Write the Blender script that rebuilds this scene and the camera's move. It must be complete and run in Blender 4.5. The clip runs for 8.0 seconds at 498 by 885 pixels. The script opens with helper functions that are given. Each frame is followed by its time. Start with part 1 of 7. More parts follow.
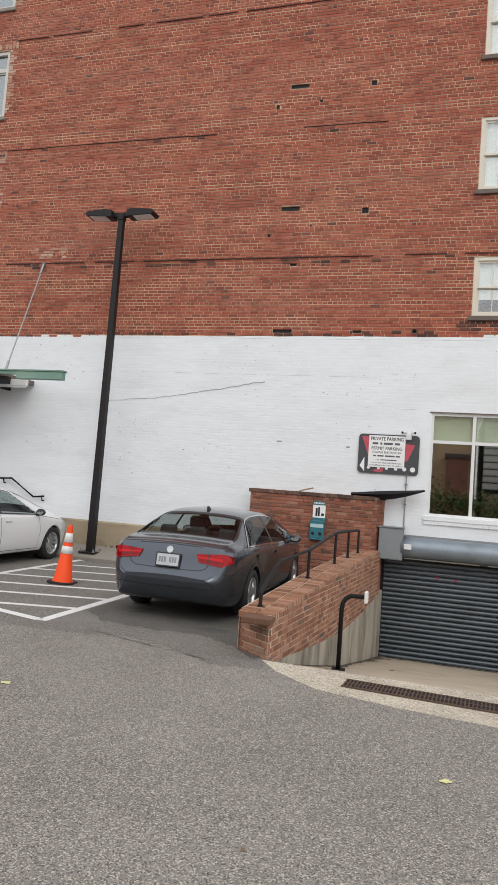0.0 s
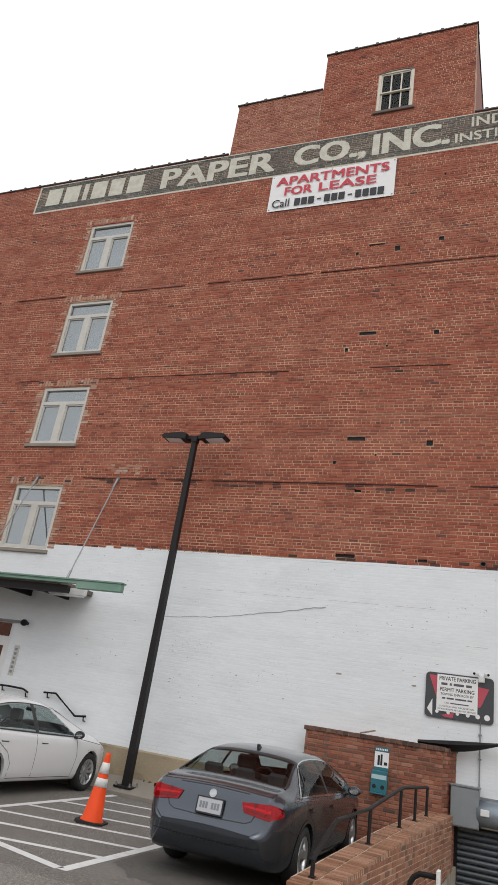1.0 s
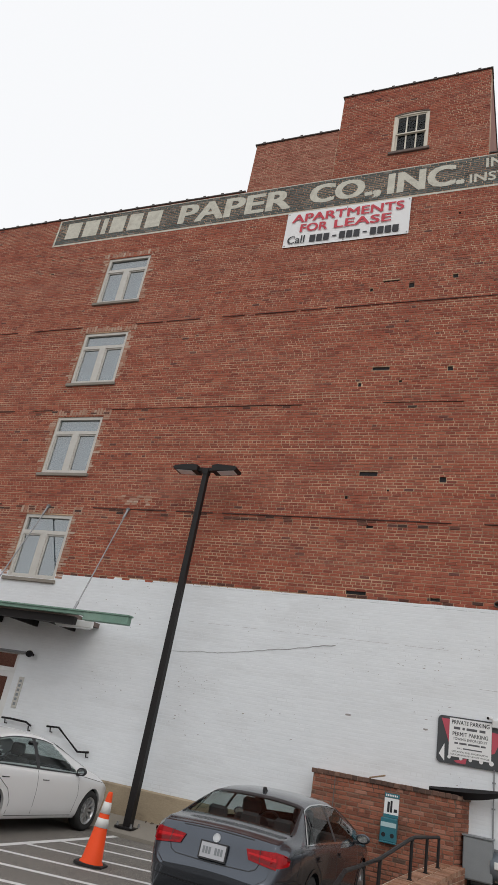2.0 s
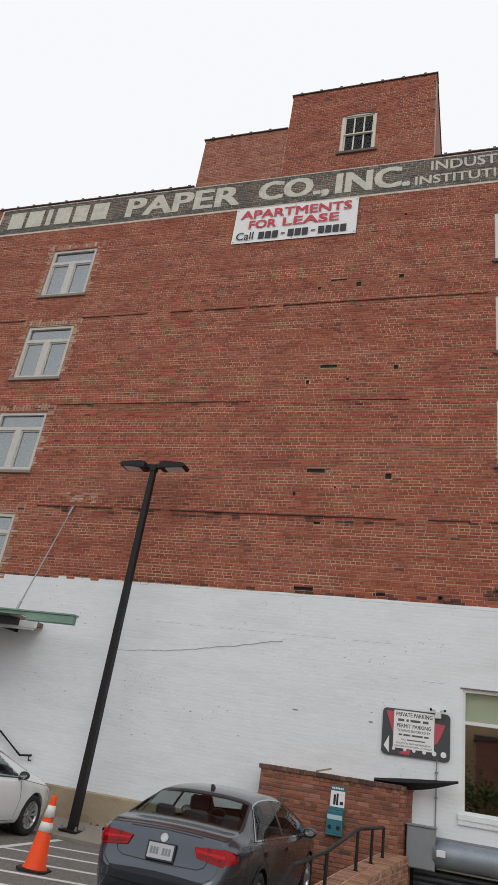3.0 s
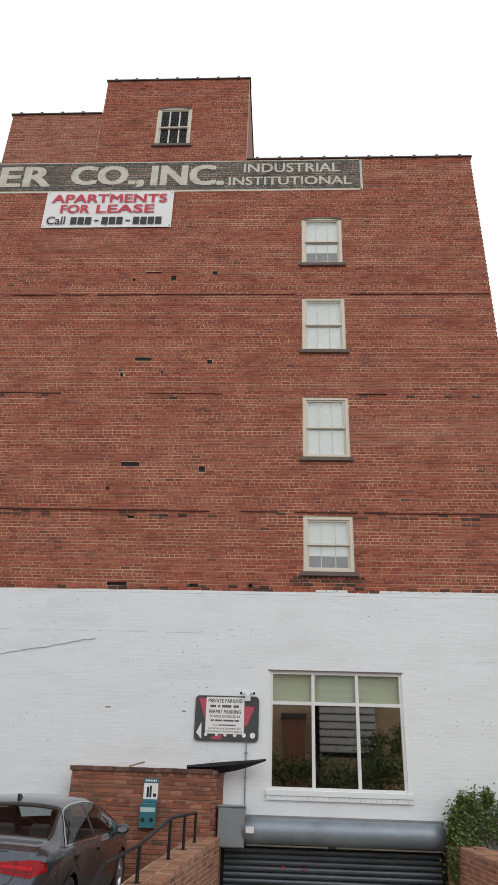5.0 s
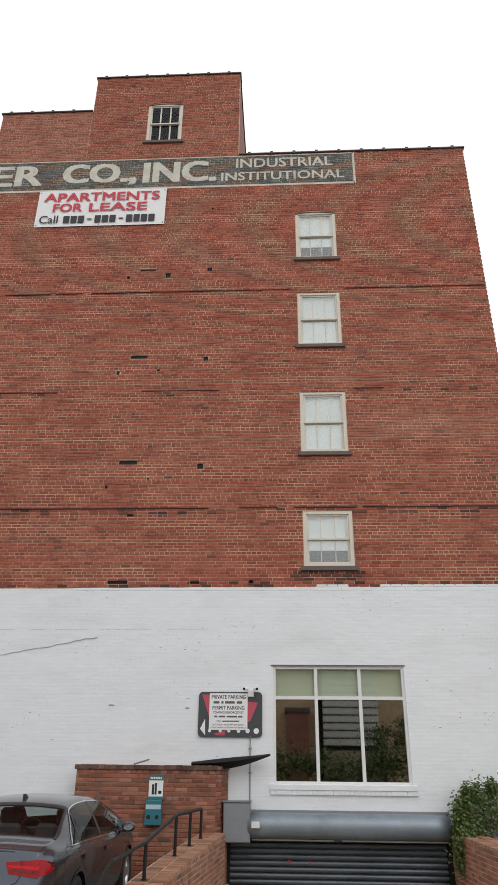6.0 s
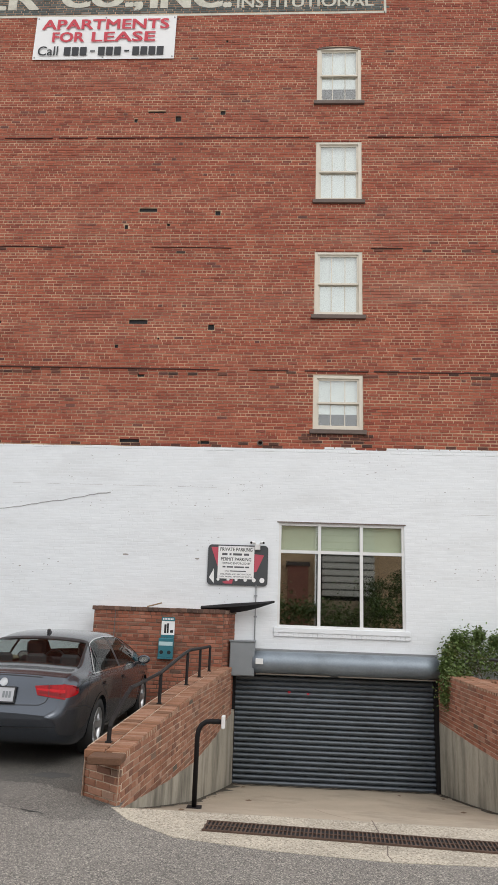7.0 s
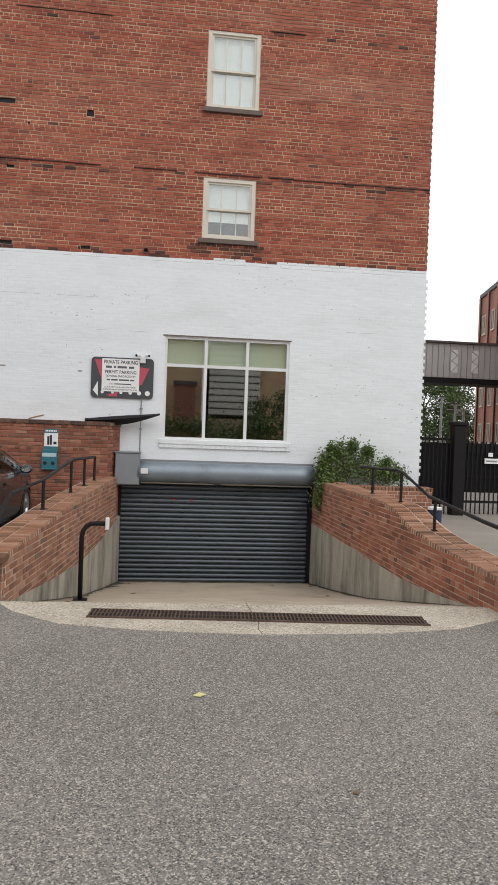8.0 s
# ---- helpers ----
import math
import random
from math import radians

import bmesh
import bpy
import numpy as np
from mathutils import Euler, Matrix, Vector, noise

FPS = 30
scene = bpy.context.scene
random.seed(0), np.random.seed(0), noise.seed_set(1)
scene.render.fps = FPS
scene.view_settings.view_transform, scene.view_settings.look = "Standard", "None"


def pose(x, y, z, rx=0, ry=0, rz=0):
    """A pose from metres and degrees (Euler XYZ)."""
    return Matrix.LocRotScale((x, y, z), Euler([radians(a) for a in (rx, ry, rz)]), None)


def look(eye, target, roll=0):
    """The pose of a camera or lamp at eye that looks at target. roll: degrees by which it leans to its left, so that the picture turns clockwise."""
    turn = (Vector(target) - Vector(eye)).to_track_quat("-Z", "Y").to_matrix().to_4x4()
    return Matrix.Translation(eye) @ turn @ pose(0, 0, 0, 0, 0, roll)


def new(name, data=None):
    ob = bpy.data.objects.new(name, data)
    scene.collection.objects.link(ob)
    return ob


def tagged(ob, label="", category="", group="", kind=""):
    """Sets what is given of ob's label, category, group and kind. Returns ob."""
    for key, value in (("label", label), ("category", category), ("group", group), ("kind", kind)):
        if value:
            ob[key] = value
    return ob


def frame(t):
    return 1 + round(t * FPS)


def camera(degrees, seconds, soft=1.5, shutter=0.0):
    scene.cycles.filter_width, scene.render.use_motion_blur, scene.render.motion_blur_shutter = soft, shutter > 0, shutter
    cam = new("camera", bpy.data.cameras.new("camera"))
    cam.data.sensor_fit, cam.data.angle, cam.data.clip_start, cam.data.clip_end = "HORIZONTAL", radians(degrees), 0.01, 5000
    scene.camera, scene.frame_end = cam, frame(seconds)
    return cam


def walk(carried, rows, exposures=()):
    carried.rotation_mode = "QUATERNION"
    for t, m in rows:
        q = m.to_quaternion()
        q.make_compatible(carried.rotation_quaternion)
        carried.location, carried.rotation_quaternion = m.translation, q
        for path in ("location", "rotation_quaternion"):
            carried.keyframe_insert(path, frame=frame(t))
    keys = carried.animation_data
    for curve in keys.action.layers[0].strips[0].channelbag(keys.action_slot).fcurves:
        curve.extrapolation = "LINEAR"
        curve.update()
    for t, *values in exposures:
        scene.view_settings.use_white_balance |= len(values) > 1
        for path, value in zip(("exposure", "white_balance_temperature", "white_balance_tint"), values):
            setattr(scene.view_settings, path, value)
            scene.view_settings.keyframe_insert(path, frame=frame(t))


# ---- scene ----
cam = camera(40.3, 8.0, soft=1.1)

PATH = [
    (0, (0.323, -13.876, 1.626), (-0.235, -11.960, 1.758), 4.21),
    (0.1, (0.361, -13.874, 1.622), (-0.280, -11.998, 1.888), 4.48),
    (0.2, (0.385, -13.878, 1.618), (-0.285, -12.029, 1.985), 4.14),
    (0.3, (0.380, -13.880, 1.617), (-0.324, -12.074, 2.112), 4.21),
    (0.5, (0.321, -13.860, 1.628), (-0.387, -12.084, 2.216), 4.94),
    (0.7, (0.306, -13.823, 1.636), (-0.456, -12.119, 2.355), 7.16),
    (1, (0.282, -13.786, 1.667), (-0.464, -12.081, 2.400), 9.10),
    (1.2, (0.271, -13.766, 1.678), (-0.494, -12.095, 2.465), 10.06),
    (2.3, (0.238, -13.715, 1.690), (-0.537, -12.066, 2.515), 10.92),
    (2.5, (0.214, -13.701, 1.685), (-0.526, -12.043, 2.525), 10.62),
    (3, (0.211, -13.700, 1.688), (-0.420, -11.995, 2.521), 8.98),
    (3.5, (0.227, -13.694, 1.692), (-0.219, -11.933, 2.529), 5.70),
    (4, (0.224, -13.693, 1.693), (-0.046, -11.914, 2.567), 4.23),
    (4.5, (0.230, -13.718, 1.680), (0.066, -11.934, 2.568), 3.70),
    (4.7, (0.229, -13.712, 1.684), (0.104, -11.915, 2.553), 2.80),
    (6, (0.225, -13.697, 1.694), (0.131, -11.890, 2.545), 0.60),
    (6.5, (0.228, -13.702, 1.680), (0.124, -11.840, 2.402), 1.12),
    (6.8, (0.225, -13.709, 1.681), (0.086, -11.806, 2.280), 2.32),
    (7, (0.150, -13.682, 1.671), (0.037, -11.743, 2.145), 2.02),
    (7.2, (0.154, -13.638, 1.652), (0.073, -11.665, 1.965), 1.85),
    (7.5, (0.136, -13.569, 1.597), (0.151, -11.571, 1.702), 1.95),
    (7.6, (0.144, -13.552, 1.585), (0.189, -11.553, 1.635), 2.29),
    (7.7, (0.157, -13.533, 1.575), (0.234, -11.534, 1.592), 2.63),
    (8, (0.194, -13.508, 1.544), (0.423, -11.522, 1.511), 2.05),
]
walk(cam, [(t, look(e, a, r)) for t, e, a, r in PATH],
     [(0, -0.10), (0.3, -0.14), (0.6, -0.28), (1.0, -0.36), (2.5, -0.62), (3.5, -0.50), (4.5, -0.44), (6.0, -0.42), (6.5, -0.35), (7.0, -0.13), (7.5, -0.03), (8.0, -0.26)])

# ---------------------------------------------------------------- world and light
world = bpy.data.worlds.new("overcast_sky")
scene.world = world
world.use_nodes = True
wn = world.node_tree
wn.nodes.clear()
sky = wn.nodes.new("ShaderNodeTexSky")
sky.sky_type = "NISHITA"
sky.sun_disc = False
sky.sun_elevation = radians(48)
sky.sun_rotation = radians(150)
sky.dust_density = 4.0
cloud = wn.nodes.new("ShaderNodeMix")
cloud.data_type = "RGBA"
cloud.inputs[0].default_value = 0.88
cloud.inputs[7].default_value = (13.6, 13.7, 13.9, 1)
wback = wn.nodes.new("ShaderNodeBackground")
wback.inputs[1].default_value = 0.115
wout = wn.nodes.new("ShaderNodeOutputWorld")
wn.links.new(sky.outputs[0], cloud.inputs[6])
wn.links.new(cloud.outputs[2], wback.inputs[0])
wn.links.new(wback.outputs[0], wout.inputs[0])

sun = new("sun", bpy.data.lights.new("sun", "SUN"))
sun.data.energy = 0.5
sun.data.angle = radians(25)
sun.data.color = (1.0, 0.97, 0.92)
sun.matrix_world = look((12, -22, 30), (0, 0, 5))


# ---------------------------------------------------------------- materials
def rgb(c, k=1.0):
    return (min(1, c[0] * k), min(1, c[1] * k), min(1, c[2] * k), 1)


def mat(name, base, rough=0.7, metal=0.0, spread=0.18, scale=6.0, grain=90.0, bump=0.25, dist=0.004,
        coat=0.0, stain=None, stain_amount=0.0, stain_scale=1.2, stretch=(1, 1, 1), stain_from=0.5):
    """Base colour varied at two scales, with a fine bump."""
    m = bpy.data.materials.new(name)
    m.use_nodes = True
    nt = m.node_tree
    n, l = nt.nodes, nt.links
    bs = n["Principled BSDF"]
    co = n.new("ShaderNodeTexCoord")
    mp = n.new("ShaderNodeMapping")
    mp.inputs["Scale"].default_value = stretch
    geo = n.new("ShaderNodeNewGeometry")
    l.new(geo.outputs["Position"], mp.inputs["Vector"])
    n1 = n.new("ShaderNodeTexNoise")
    n1.inputs["Scale"].default_value = scale
    n1.inputs["Detail"].default_value = 4
    n2 = n.new("ShaderNodeTexNoise")
    n2.inputs["Scale"].default_value = grain
    n2.inputs["Detail"].default_value = 3
    l.new(mp.outputs[0], n1.inputs["Vector"])
    l.new(mp.outputs[0], n2.inputs["Vector"])
    add = n.new("ShaderNodeMath")
    add.operation = "MULTIPLY_ADD"
    add.inputs[1].default_value = 0.45
    l.new(n2.outputs["Fac"], add.inputs[0])
    half = n.new("ShaderNodeMath")
    half.operation = "MULTIPLY"
    half.inputs[1].default_value = 0.55
    l.new(n1.outputs["Fac"], half.inputs[0])
    l.new(half.outputs[0], add.inputs[2])
    ramp = n.new("ShaderNodeValToRGB")
    ramp.color_ramp.elements[0].position = 0.3
    ramp.color_ramp.elements[1].position = 0.7
    ramp.color_ramp.elements[0].color = rgb(base, 1 - spread)
    ramp.color_ramp.elements[1].color = rgb(base, 1 + spread)
    l.new(add.outputs[0], ramp.inputs[0])
    last = ramp.outputs[0]
    if stain:
        n3 = n.new("ShaderNodeTexNoise")
        n3.inputs["Scale"].default_value = stain_scale
        n3.inputs["Detail"].default_value = 6
        n3.inputs["Roughness"].default_value = 0.65
        l.new(mp.outputs[0], n3.inputs["Vector"])
        r3 = n.new("ShaderNodeMapRange")
        r3.inputs[1].default_value = stain_from
        r3.inputs[2].default_value = stain_from + 0.22
        r3.inputs[4].default_value = stain_amount
        l.new(n3.outputs["Fac"], r3.inputs[0])
        mx = n.new("ShaderNodeMix")
        mx.data_type = "RGBA"
        mx.inputs[7].default_value = rgb(stain)
        l.new(r3.outputs[0], mx.inputs[0])
        l.new(last, mx.inputs[6])
        last = mx.outputs[2]
    l.new(last, bs.inputs["Base Color"])
    bs.inputs["Roughness"].default_value = rough
    bs.inputs["Metallic"].default_value = metal
    bs.inputs["Coat Weight"].default_value = coat
    bs.inputs["Coat Roughness"].default_value = 0.06
    if bump:
        b = n.new("ShaderNodeBump")
        b.inputs["Strength"].default_value = bump
        b.inputs["Distance"].default_value = dist
        l.new(n2.outputs["Fac"], b.inputs["Height"])
        l.new(b.outputs[0], bs.inputs["Normal"])
    return m


def brick_mat(name, ramp_colours, rough=0.9, stain=(0.10, 0.07, 0.06), stain_amount=0.35, pale=None, pale_amount=0.0, bump=0.5, spread=0.14, band=(0.5, 1, 1.6), band_scale=0.35,
              grain=60, dist=0.006, stain_scale=0.55, stain_stretch=(1, 1, 0.55), stretch=(1, 1, 1)):
    """Each brick takes its own tone; weather stains and pale bloom lie over the whole wall."""
    m = mat(name, (0.5, 0.5, 0.5), rough=rough, bump=bump, dist=dist, grain=grain, scale=9, spread=spread, stretch=stretch)
    nt = m.node_tree
    n, l = nt.nodes, nt.links
    bs = n["Principled BSDF"]
    old = bs.inputs["Base Color"].links[0].from_socket
    geo = n.new("ShaderNodeNewGeometry")
    info = n.new("ShaderNodeObjectInfo")
    add = n.new("ShaderNodeMath")
    add.operation = "ADD"
    l.new(geo.outputs["Random Per Island"], add.inputs[0])
    l.new(info.outputs["Random"], add.inputs[1])
    fr = n.new("ShaderNodeMath")
    fr.operation = "FRACT"
    l.new(add.outputs[0], fr.inputs[0])
    r = n.new("ShaderNodeValToRGB")
    els = r.color_ramp.elements
    while len(els) < len(ramp_colours):
        els.new(0.5)
    for i, (p, c) in enumerate(ramp_colours):
        els[i].position = p
        els[i].color = rgb(c)
    l.new(fr.outputs[0], r.inputs[0])
    mul = n.new("ShaderNodeMix")
    mul.data_type = "RGBA"
    mul.blend_type = "MULTIPLY"
    mul.inputs[0].default_value = 1.0
    dbl = n.new("ShaderNodeMix")
    dbl.data_type = "RGBA"
    dbl.blend_type = "ADD"
    dbl.inputs[0].default_value = 1.0
    l.new(old, dbl.inputs[6])
    l.new(old, dbl.inputs[7])
    l.new(r.outputs[0], mul.inputs[6])
    l.new(dbl.outputs[2], mul.inputs[7])
    last = mul.outputs[2]
    for colour, amount, sc, lo, st in ((stain, stain_amount, stain_scale, 0.48, stain_stretch), (pale, pale_amount, band_scale, 0.52, band)):
        if not colour:
            continue
        mp = n.new("ShaderNodeMapping")
        mp.inputs["Scale"].default_value = st
        l.new(geo.outputs["Position"], mp.inputs["Vector"])
        nz = n.new("ShaderNodeTexNoise")
        nz.inputs["Scale"].default_value = sc
        nz.inputs["Detail"].default_value = 7
        nz.inputs["Roughness"].default_value = 0.62
        l.new(mp.outputs[0], nz.inputs["Vector"])
        mr = n.new("ShaderNodeMapRange")
        mr.inputs[1].default_value = lo
        mr.inputs[2].default_value = lo + 0.25
        mr.inputs[4].default_value = amount
        l.new(nz.outputs["Fac"], mr.inputs[0])
        mx = n.new("ShaderNodeMix")
        mx.data_type = "RGBA"
        mx.inputs[7].default_value = rgb(colour)
        l.new(mr.outputs[0], mx.inputs[0])
        l.new(last, mx.inputs[6])
        last = mx.outputs[2]
    l.new(last, bs.inputs["Base Color"])
    return m


def glass_mat(name, tint, gloss=0.08, rough=0.02, fres=1.0):
    m = bpy.data.materials.new(name)
    m.use_nodes = True
    n, l = m.node_tree.nodes, m.node_tree.links
    n.clear()
    tr = n.new("ShaderNodeBsdfTransparent")
    tr.inputs[0].default_value = rgb(tint)
    gl = n.new("ShaderNodeBsdfGlossy")
    gl.inputs["Roughness"].default_value = rough
    lw = n.new("ShaderNodeLayerWeight")
    lw.inputs[0].default_value = 0.5
    fr = n.new("ShaderNodeMath")
    fr.operation = "POWER"
    fr.inputs[1].default_value = 5.0
    l.new(lw.outputs["Facing"], fr.inputs[0])
    mad = n.new("ShaderNodeMath")
    mad.operation = "MULTIPLY_ADD"
    mad.inputs[1].default_value = fres * 0.96
    mad.inputs[2].default_value = gloss + 0.04 * fres
    mad.use_clamp = True
    l.new(fr.outputs[0], mad.inputs[0])
    mx = n.new("ShaderNodeMixShader")
    out = n.new("ShaderNodeOutputMaterial")
    l.new(mad.outputs[0], mx.inputs[0])
    l.new(tr.outputs[0], mx.inputs[1])
    l.new(gl.outputs[0], mx.inputs[2])
    l.new(mx.outputs[0], out.inputs[0])
    return m


def speckle(m, layers):
    """Stones of other colours scattered through a surface: cell size, rarity, colour, strength."""
    n, l = m.node_tree.nodes, m.node_tree.links
    bs = n["Principled BSDF"]
    last = bs.inputs["Base Color"].links[0].from_socket
    geo = n.new("ShaderNodeNewGeometry")
    for sc, lo, colour, amount in layers:
        vo = n.new("ShaderNodeTexVoronoi")
        vo.inputs["Scale"].default_value = sc
        l.new(geo.outputs["Position"], vo.inputs["Vector"])
        sep = n.new("ShaderNodeSeparateColor")
        l.new(vo.outputs["Color"], sep.inputs[0])
        mr = n.new("ShaderNodeMapRange")
        mr.inputs[1].default_value = lo
        mr.inputs[2].default_value = 1.0
        mr.inputs[4].default_value = amount
        l.new(sep.outputs[0], mr.inputs[0])
        mx = n.new("ShaderNodeMix")
        mx.data_type = "RGBA"
        mx.inputs[7].default_value = rgb(colour)
        l.new(mr.outputs[0], mx.inputs[0])
        l.new(last, mx.inputs[6])
        last = mx.outputs[2]
    l.new(last, bs.inputs["Base Color"])
    return m


def asphalt_mat(name, k=1.0):
    m = mat(name, (0.205 * k, 0.190 * k, 0.172 * k), rough=0.92, spread=0.2, scale=1.1, grain=70, bump=0.6, dist=0.008,
            stain=(0.115 * k, 0.108 * k, 0.10 * k), stain_amount=0.5, stain_scale=0.35)
    return speckle(m, ((125.0, 0.62, (0.58 * k, 0.53 * k, 0.46 * k), 0.80), (140.0, 0.57, (0.025, 0.024, 0.023), 0.84)))



RED = [(0.0, (0.225, 0.055, 0.037)), (0.22, (0.285, 0.072, 0.043)), (0.55, (0.342, 0.089, 0.052)), (0.88, (0.40, 0.117, 0.068)), (0.955, (0.33, 0.086, 0.052)), (0.987, (0.235, 0.064, 0.045)), (1.0, (0.11, 0.042, 0.038))]
M_BRICK = brick_mat("facade_brick", RED, stain=(0.165, 0.055, 0.046), stain_amount=0.25, stain_scale=1.1, stain_stretch=(0.5, 1, 1.1), pale=(0.45, 0.215, 0.155), pale_amount=0.5, band=(0.22, 1, 1.7), band_scale=0.6, spread=0.2, bump=0.7)
M_BLOCK_BRICK = brick_mat("faded_brick", [(0.0, (0.27, 0.085, 0.055)), (0.5, (0.35, 0.12, 0.08)), (1.0, (0.43, 0.18, 0.125))], stain=(0.2, 0.08, 0.06), stain_amount=0.3, pale=(0.46, 0.26, 0.19), pale_amount=0.5)
M_BAND = brick_mat("green_painted_brick", [(0.0, (0.068, 0.086, 0.084)), (0.5, (0.092, 0.113, 0.110)), (0.9, (0.125, 0.145, 0.140)), (1.0, (0.23, 0.23, 0.21))], stain=(0.16, 0.12, 0.10), stain_amount=0.2)
M_WHITE = brick_mat("white_painted_brick", [(0.0, (0.785, 0.815, 0.84)), (0.5, (0.792, 0.82, 0.845)), (1.0, (0.80, 0.828, 0.85))], rough=0.6, stain=(0.58, 0.59, 0.595), stain_amount=0.42, stain_scale=1.5, stain_stretch=(0.4, 1, 1.5), bump=0.45, spread=0.03, grain=7, dist=0.012, stretch=(0.4, 1, 1.3))
M_WHITE_WALL = mat("white_wall_paint", (0.785, 0.815, 0.84), rough=0.65, spread=0.03, scale=2, grain=7, bump=0.45, dist=0.012, stain=(0.58, 0.585, 0.585), stain_amount=0.4, stain_scale=1.5, stretch=(0.55, 1, 1.5))
M_CHIP = mat("chipped_paint", (0.34, 0.32, 0.31), rough=0.95, spread=0.3, scale=8, grain=50, bump=0.4)
M_MORTAR = mat("mortar", (0.54, 0.365, 0.245), rough=0.95, spread=0.3, scale=5, grain=40, stain=(0.17, 0.065, 0.045), stain_amount=0.82, stain_scale=1.7, stretch=(0.6, 1, 1.3), stain_from=0.42)
GARDEN = [(0.0, (0.20, 0.078, 0.050)), (0.2, (0.285, 0.103, 0.060)), (0.55, (0.355, 0.133, 0.078)), (0.85, (0.41, 0.172, 0.108)), (0.95, (0.45, 0.23, 0.16)), (0.975, (0.26, 0.115, 0.074)), (1.0, (0.11, 0.08, 0.06))]
M_GBRICK = brick_mat("wall_brick", GARDEN, stain=(0.10, 0.075, 0.055), stain_amount=0.5, pale=(0.42, 0.25, 0.18), pale_amount=0.35, bump=0.8)
M_GMORTAR = mat("wall_mortar", (0.52, 0.405, 0.305), rough=0.95, spread=0.35, scale=3, grain=60, stain=(0.10, 0.065, 0.048), stain_amount=0.65, stain_scale=2.6, stain_from=0.48)
M_PMORTAR = mat("dark_wall_mortar", (0.25, 0.16, 0.115), rough=0.95, spread=0.35, scale=3, grain=60, stain=(0.075, 0.05, 0.04), stain_amount=0.8, stain_scale=2.0, stain_from=0.45)
M_PBRICK = brick_mat("weathered_wall_brick", [(p, (c[0] * 0.86, c[1] * 0.80, c[2] * 0.80)) for p, c in GARDEN], stain=(0.085, 0.055, 0.042), stain_amount=0.6, stain_scale=1.6, pale=(0.34, 0.19, 0.13), pale_amount=0.3, bump=0.8)
M_CAPB = brick_mat("cap_brick", [(0.0, (0.13, 0.066, 0.038)), (0.2, (0.27, 0.128, 0.070)), (0.6, (0.31, 0.152, 0.093)), (1.0, (0.38, 0.22, 0.148))], stain=(0.11, 0.075, 0.055), stain_amount=0.5, stain_scale=2.0, bump=0.8)
M_LBRICK = brick_mat("tan_wall_brick", [(p, (c[0] * 0.86, c[1] * 1.05, c[2] * 1.08)) for p, c in GARDEN], stain=(0.14, 0.09, 0.065), stain_amount=0.5, stain_scale=1.8, pale=(0.48, 0.32, 0.23), pale_amount=0.4, bump=0.8)
# Dark tone holds both the moss and the shadow of the cap's overhang.
M_GCAP = brick_mat("weathered_cap_brick", [(0.0, (0.07, 0.045, 0.036)), (0.5, (0.14, 0.075, 0.055)), (1.0, (0.21, 0.12, 0.085))], stain=(0.05, 0.045, 0.035), stain_amount=0.6)
M_ASPHALT = asphalt_mat("asphalt")
M_TAR = mat("dark_asphalt_patch", (0.075, 0.073, 0.070), rough=0.9, spread=0.3, scale=3, grain=90, bump=0.6)
M_APRON = mat("ramp_concrete", (0.44, 0.37, 0.285), rough=0.9, spread=0.2, scale=1.3, grain=110, bump=0.35, stain=(0.19, 0.16, 0.125), stain_amount=0.75, stain_scale=0.9, stretch=(1, 0.6, 1))
M_KERB = speckle(mat("apron_concrete", (0.47, 0.42, 0.34), rough=0.92, spread=0.34, scale=2.0, grain=130, bump=0.5, stain=(0.24, 0.21, 0.17), stain_amount=0.5, stain_scale=1.6), ((75.0, 0.66, (0.72, 0.66, 0.55), 0.7), (85.0, 0.64, (0.13, 0.10, 0.075), 0.75)))
M_EDGE = mat("damp_dirt", (0.085, 0.075, 0.058), rough=0.8, spread=0.35, scale=6, grain=40, bump=0.3)
M_CONC = mat("weathered_concrete", (0.42, 0.385, 0.315), rough=0.92, spread=0.28, scale=2.6, grain=60, bump=0.4, stain=(0.10, 0.092, 0.07), stain_amount=0.85, stain_scale=1.7, stretch=(1.5, 1.5, 0.30), stain_from=0.45)
M_FOUND = mat("tan_foundation", (0.36, 0.29, 0.20), rough=0.92, spread=0.2, scale=1.5, grain=50, stain=(0.11, 0.085, 0.06), stain_amount=0.8, stain_scale=1.1, stretch=(0.6, 1, 1.4))
M_WALK = mat("sidewalk_concrete", (0.26, 0.235, 0.20), rough=0.92, spread=0.15, scale=1.5, grain=70, stain=(0.2, 0.18, 0.15), stain_amount=0.5)
M_WALK_PALE = mat("pale_deck_concrete", (0.62, 0.62, 0.58), rough=0.9, spread=0.12, scale=0.8, grain=8, bump=0.1)
M_LINE = mat("road_paint", (0.72, 0.72, 0.71), rough=0.75, spread=0.08, scale=5, grain=60, stain=(0.35, 0.34, 0.33), stain_amount=0.5, stain_scale=5)
M_BLACK = mat("black_paint", (0.011, 0.010, 0.011), rough=0.55, spread=0.2, bump=0.05)
M_BRONZE = mat("dark_bronze_paint", (0.017, 0.015, 0.015), rough=0.5, spread=0.15, bump=0.05)
M_DOOR = mat("grey_steel_slat", (0.115, 0.135, 0.158), rough=0.42, metal=0.35, spread=0.14, scale=2.5, grain=50, bump=0.06, stain=(0.07, 0.085, 0.09), stain_amount=0.6, stain_scale=1.6, stretch=(0.6, 1, 1))
M_HOOD = mat("galvanised_hood", (0.24, 0.28, 0.32), rough=0.45, metal=0.4, spread=0.15, scale=3, grain=30, bump=0.06, stain=(0.12, 0.13, 0.14), stain_amount=0.6, stain_scale=2)
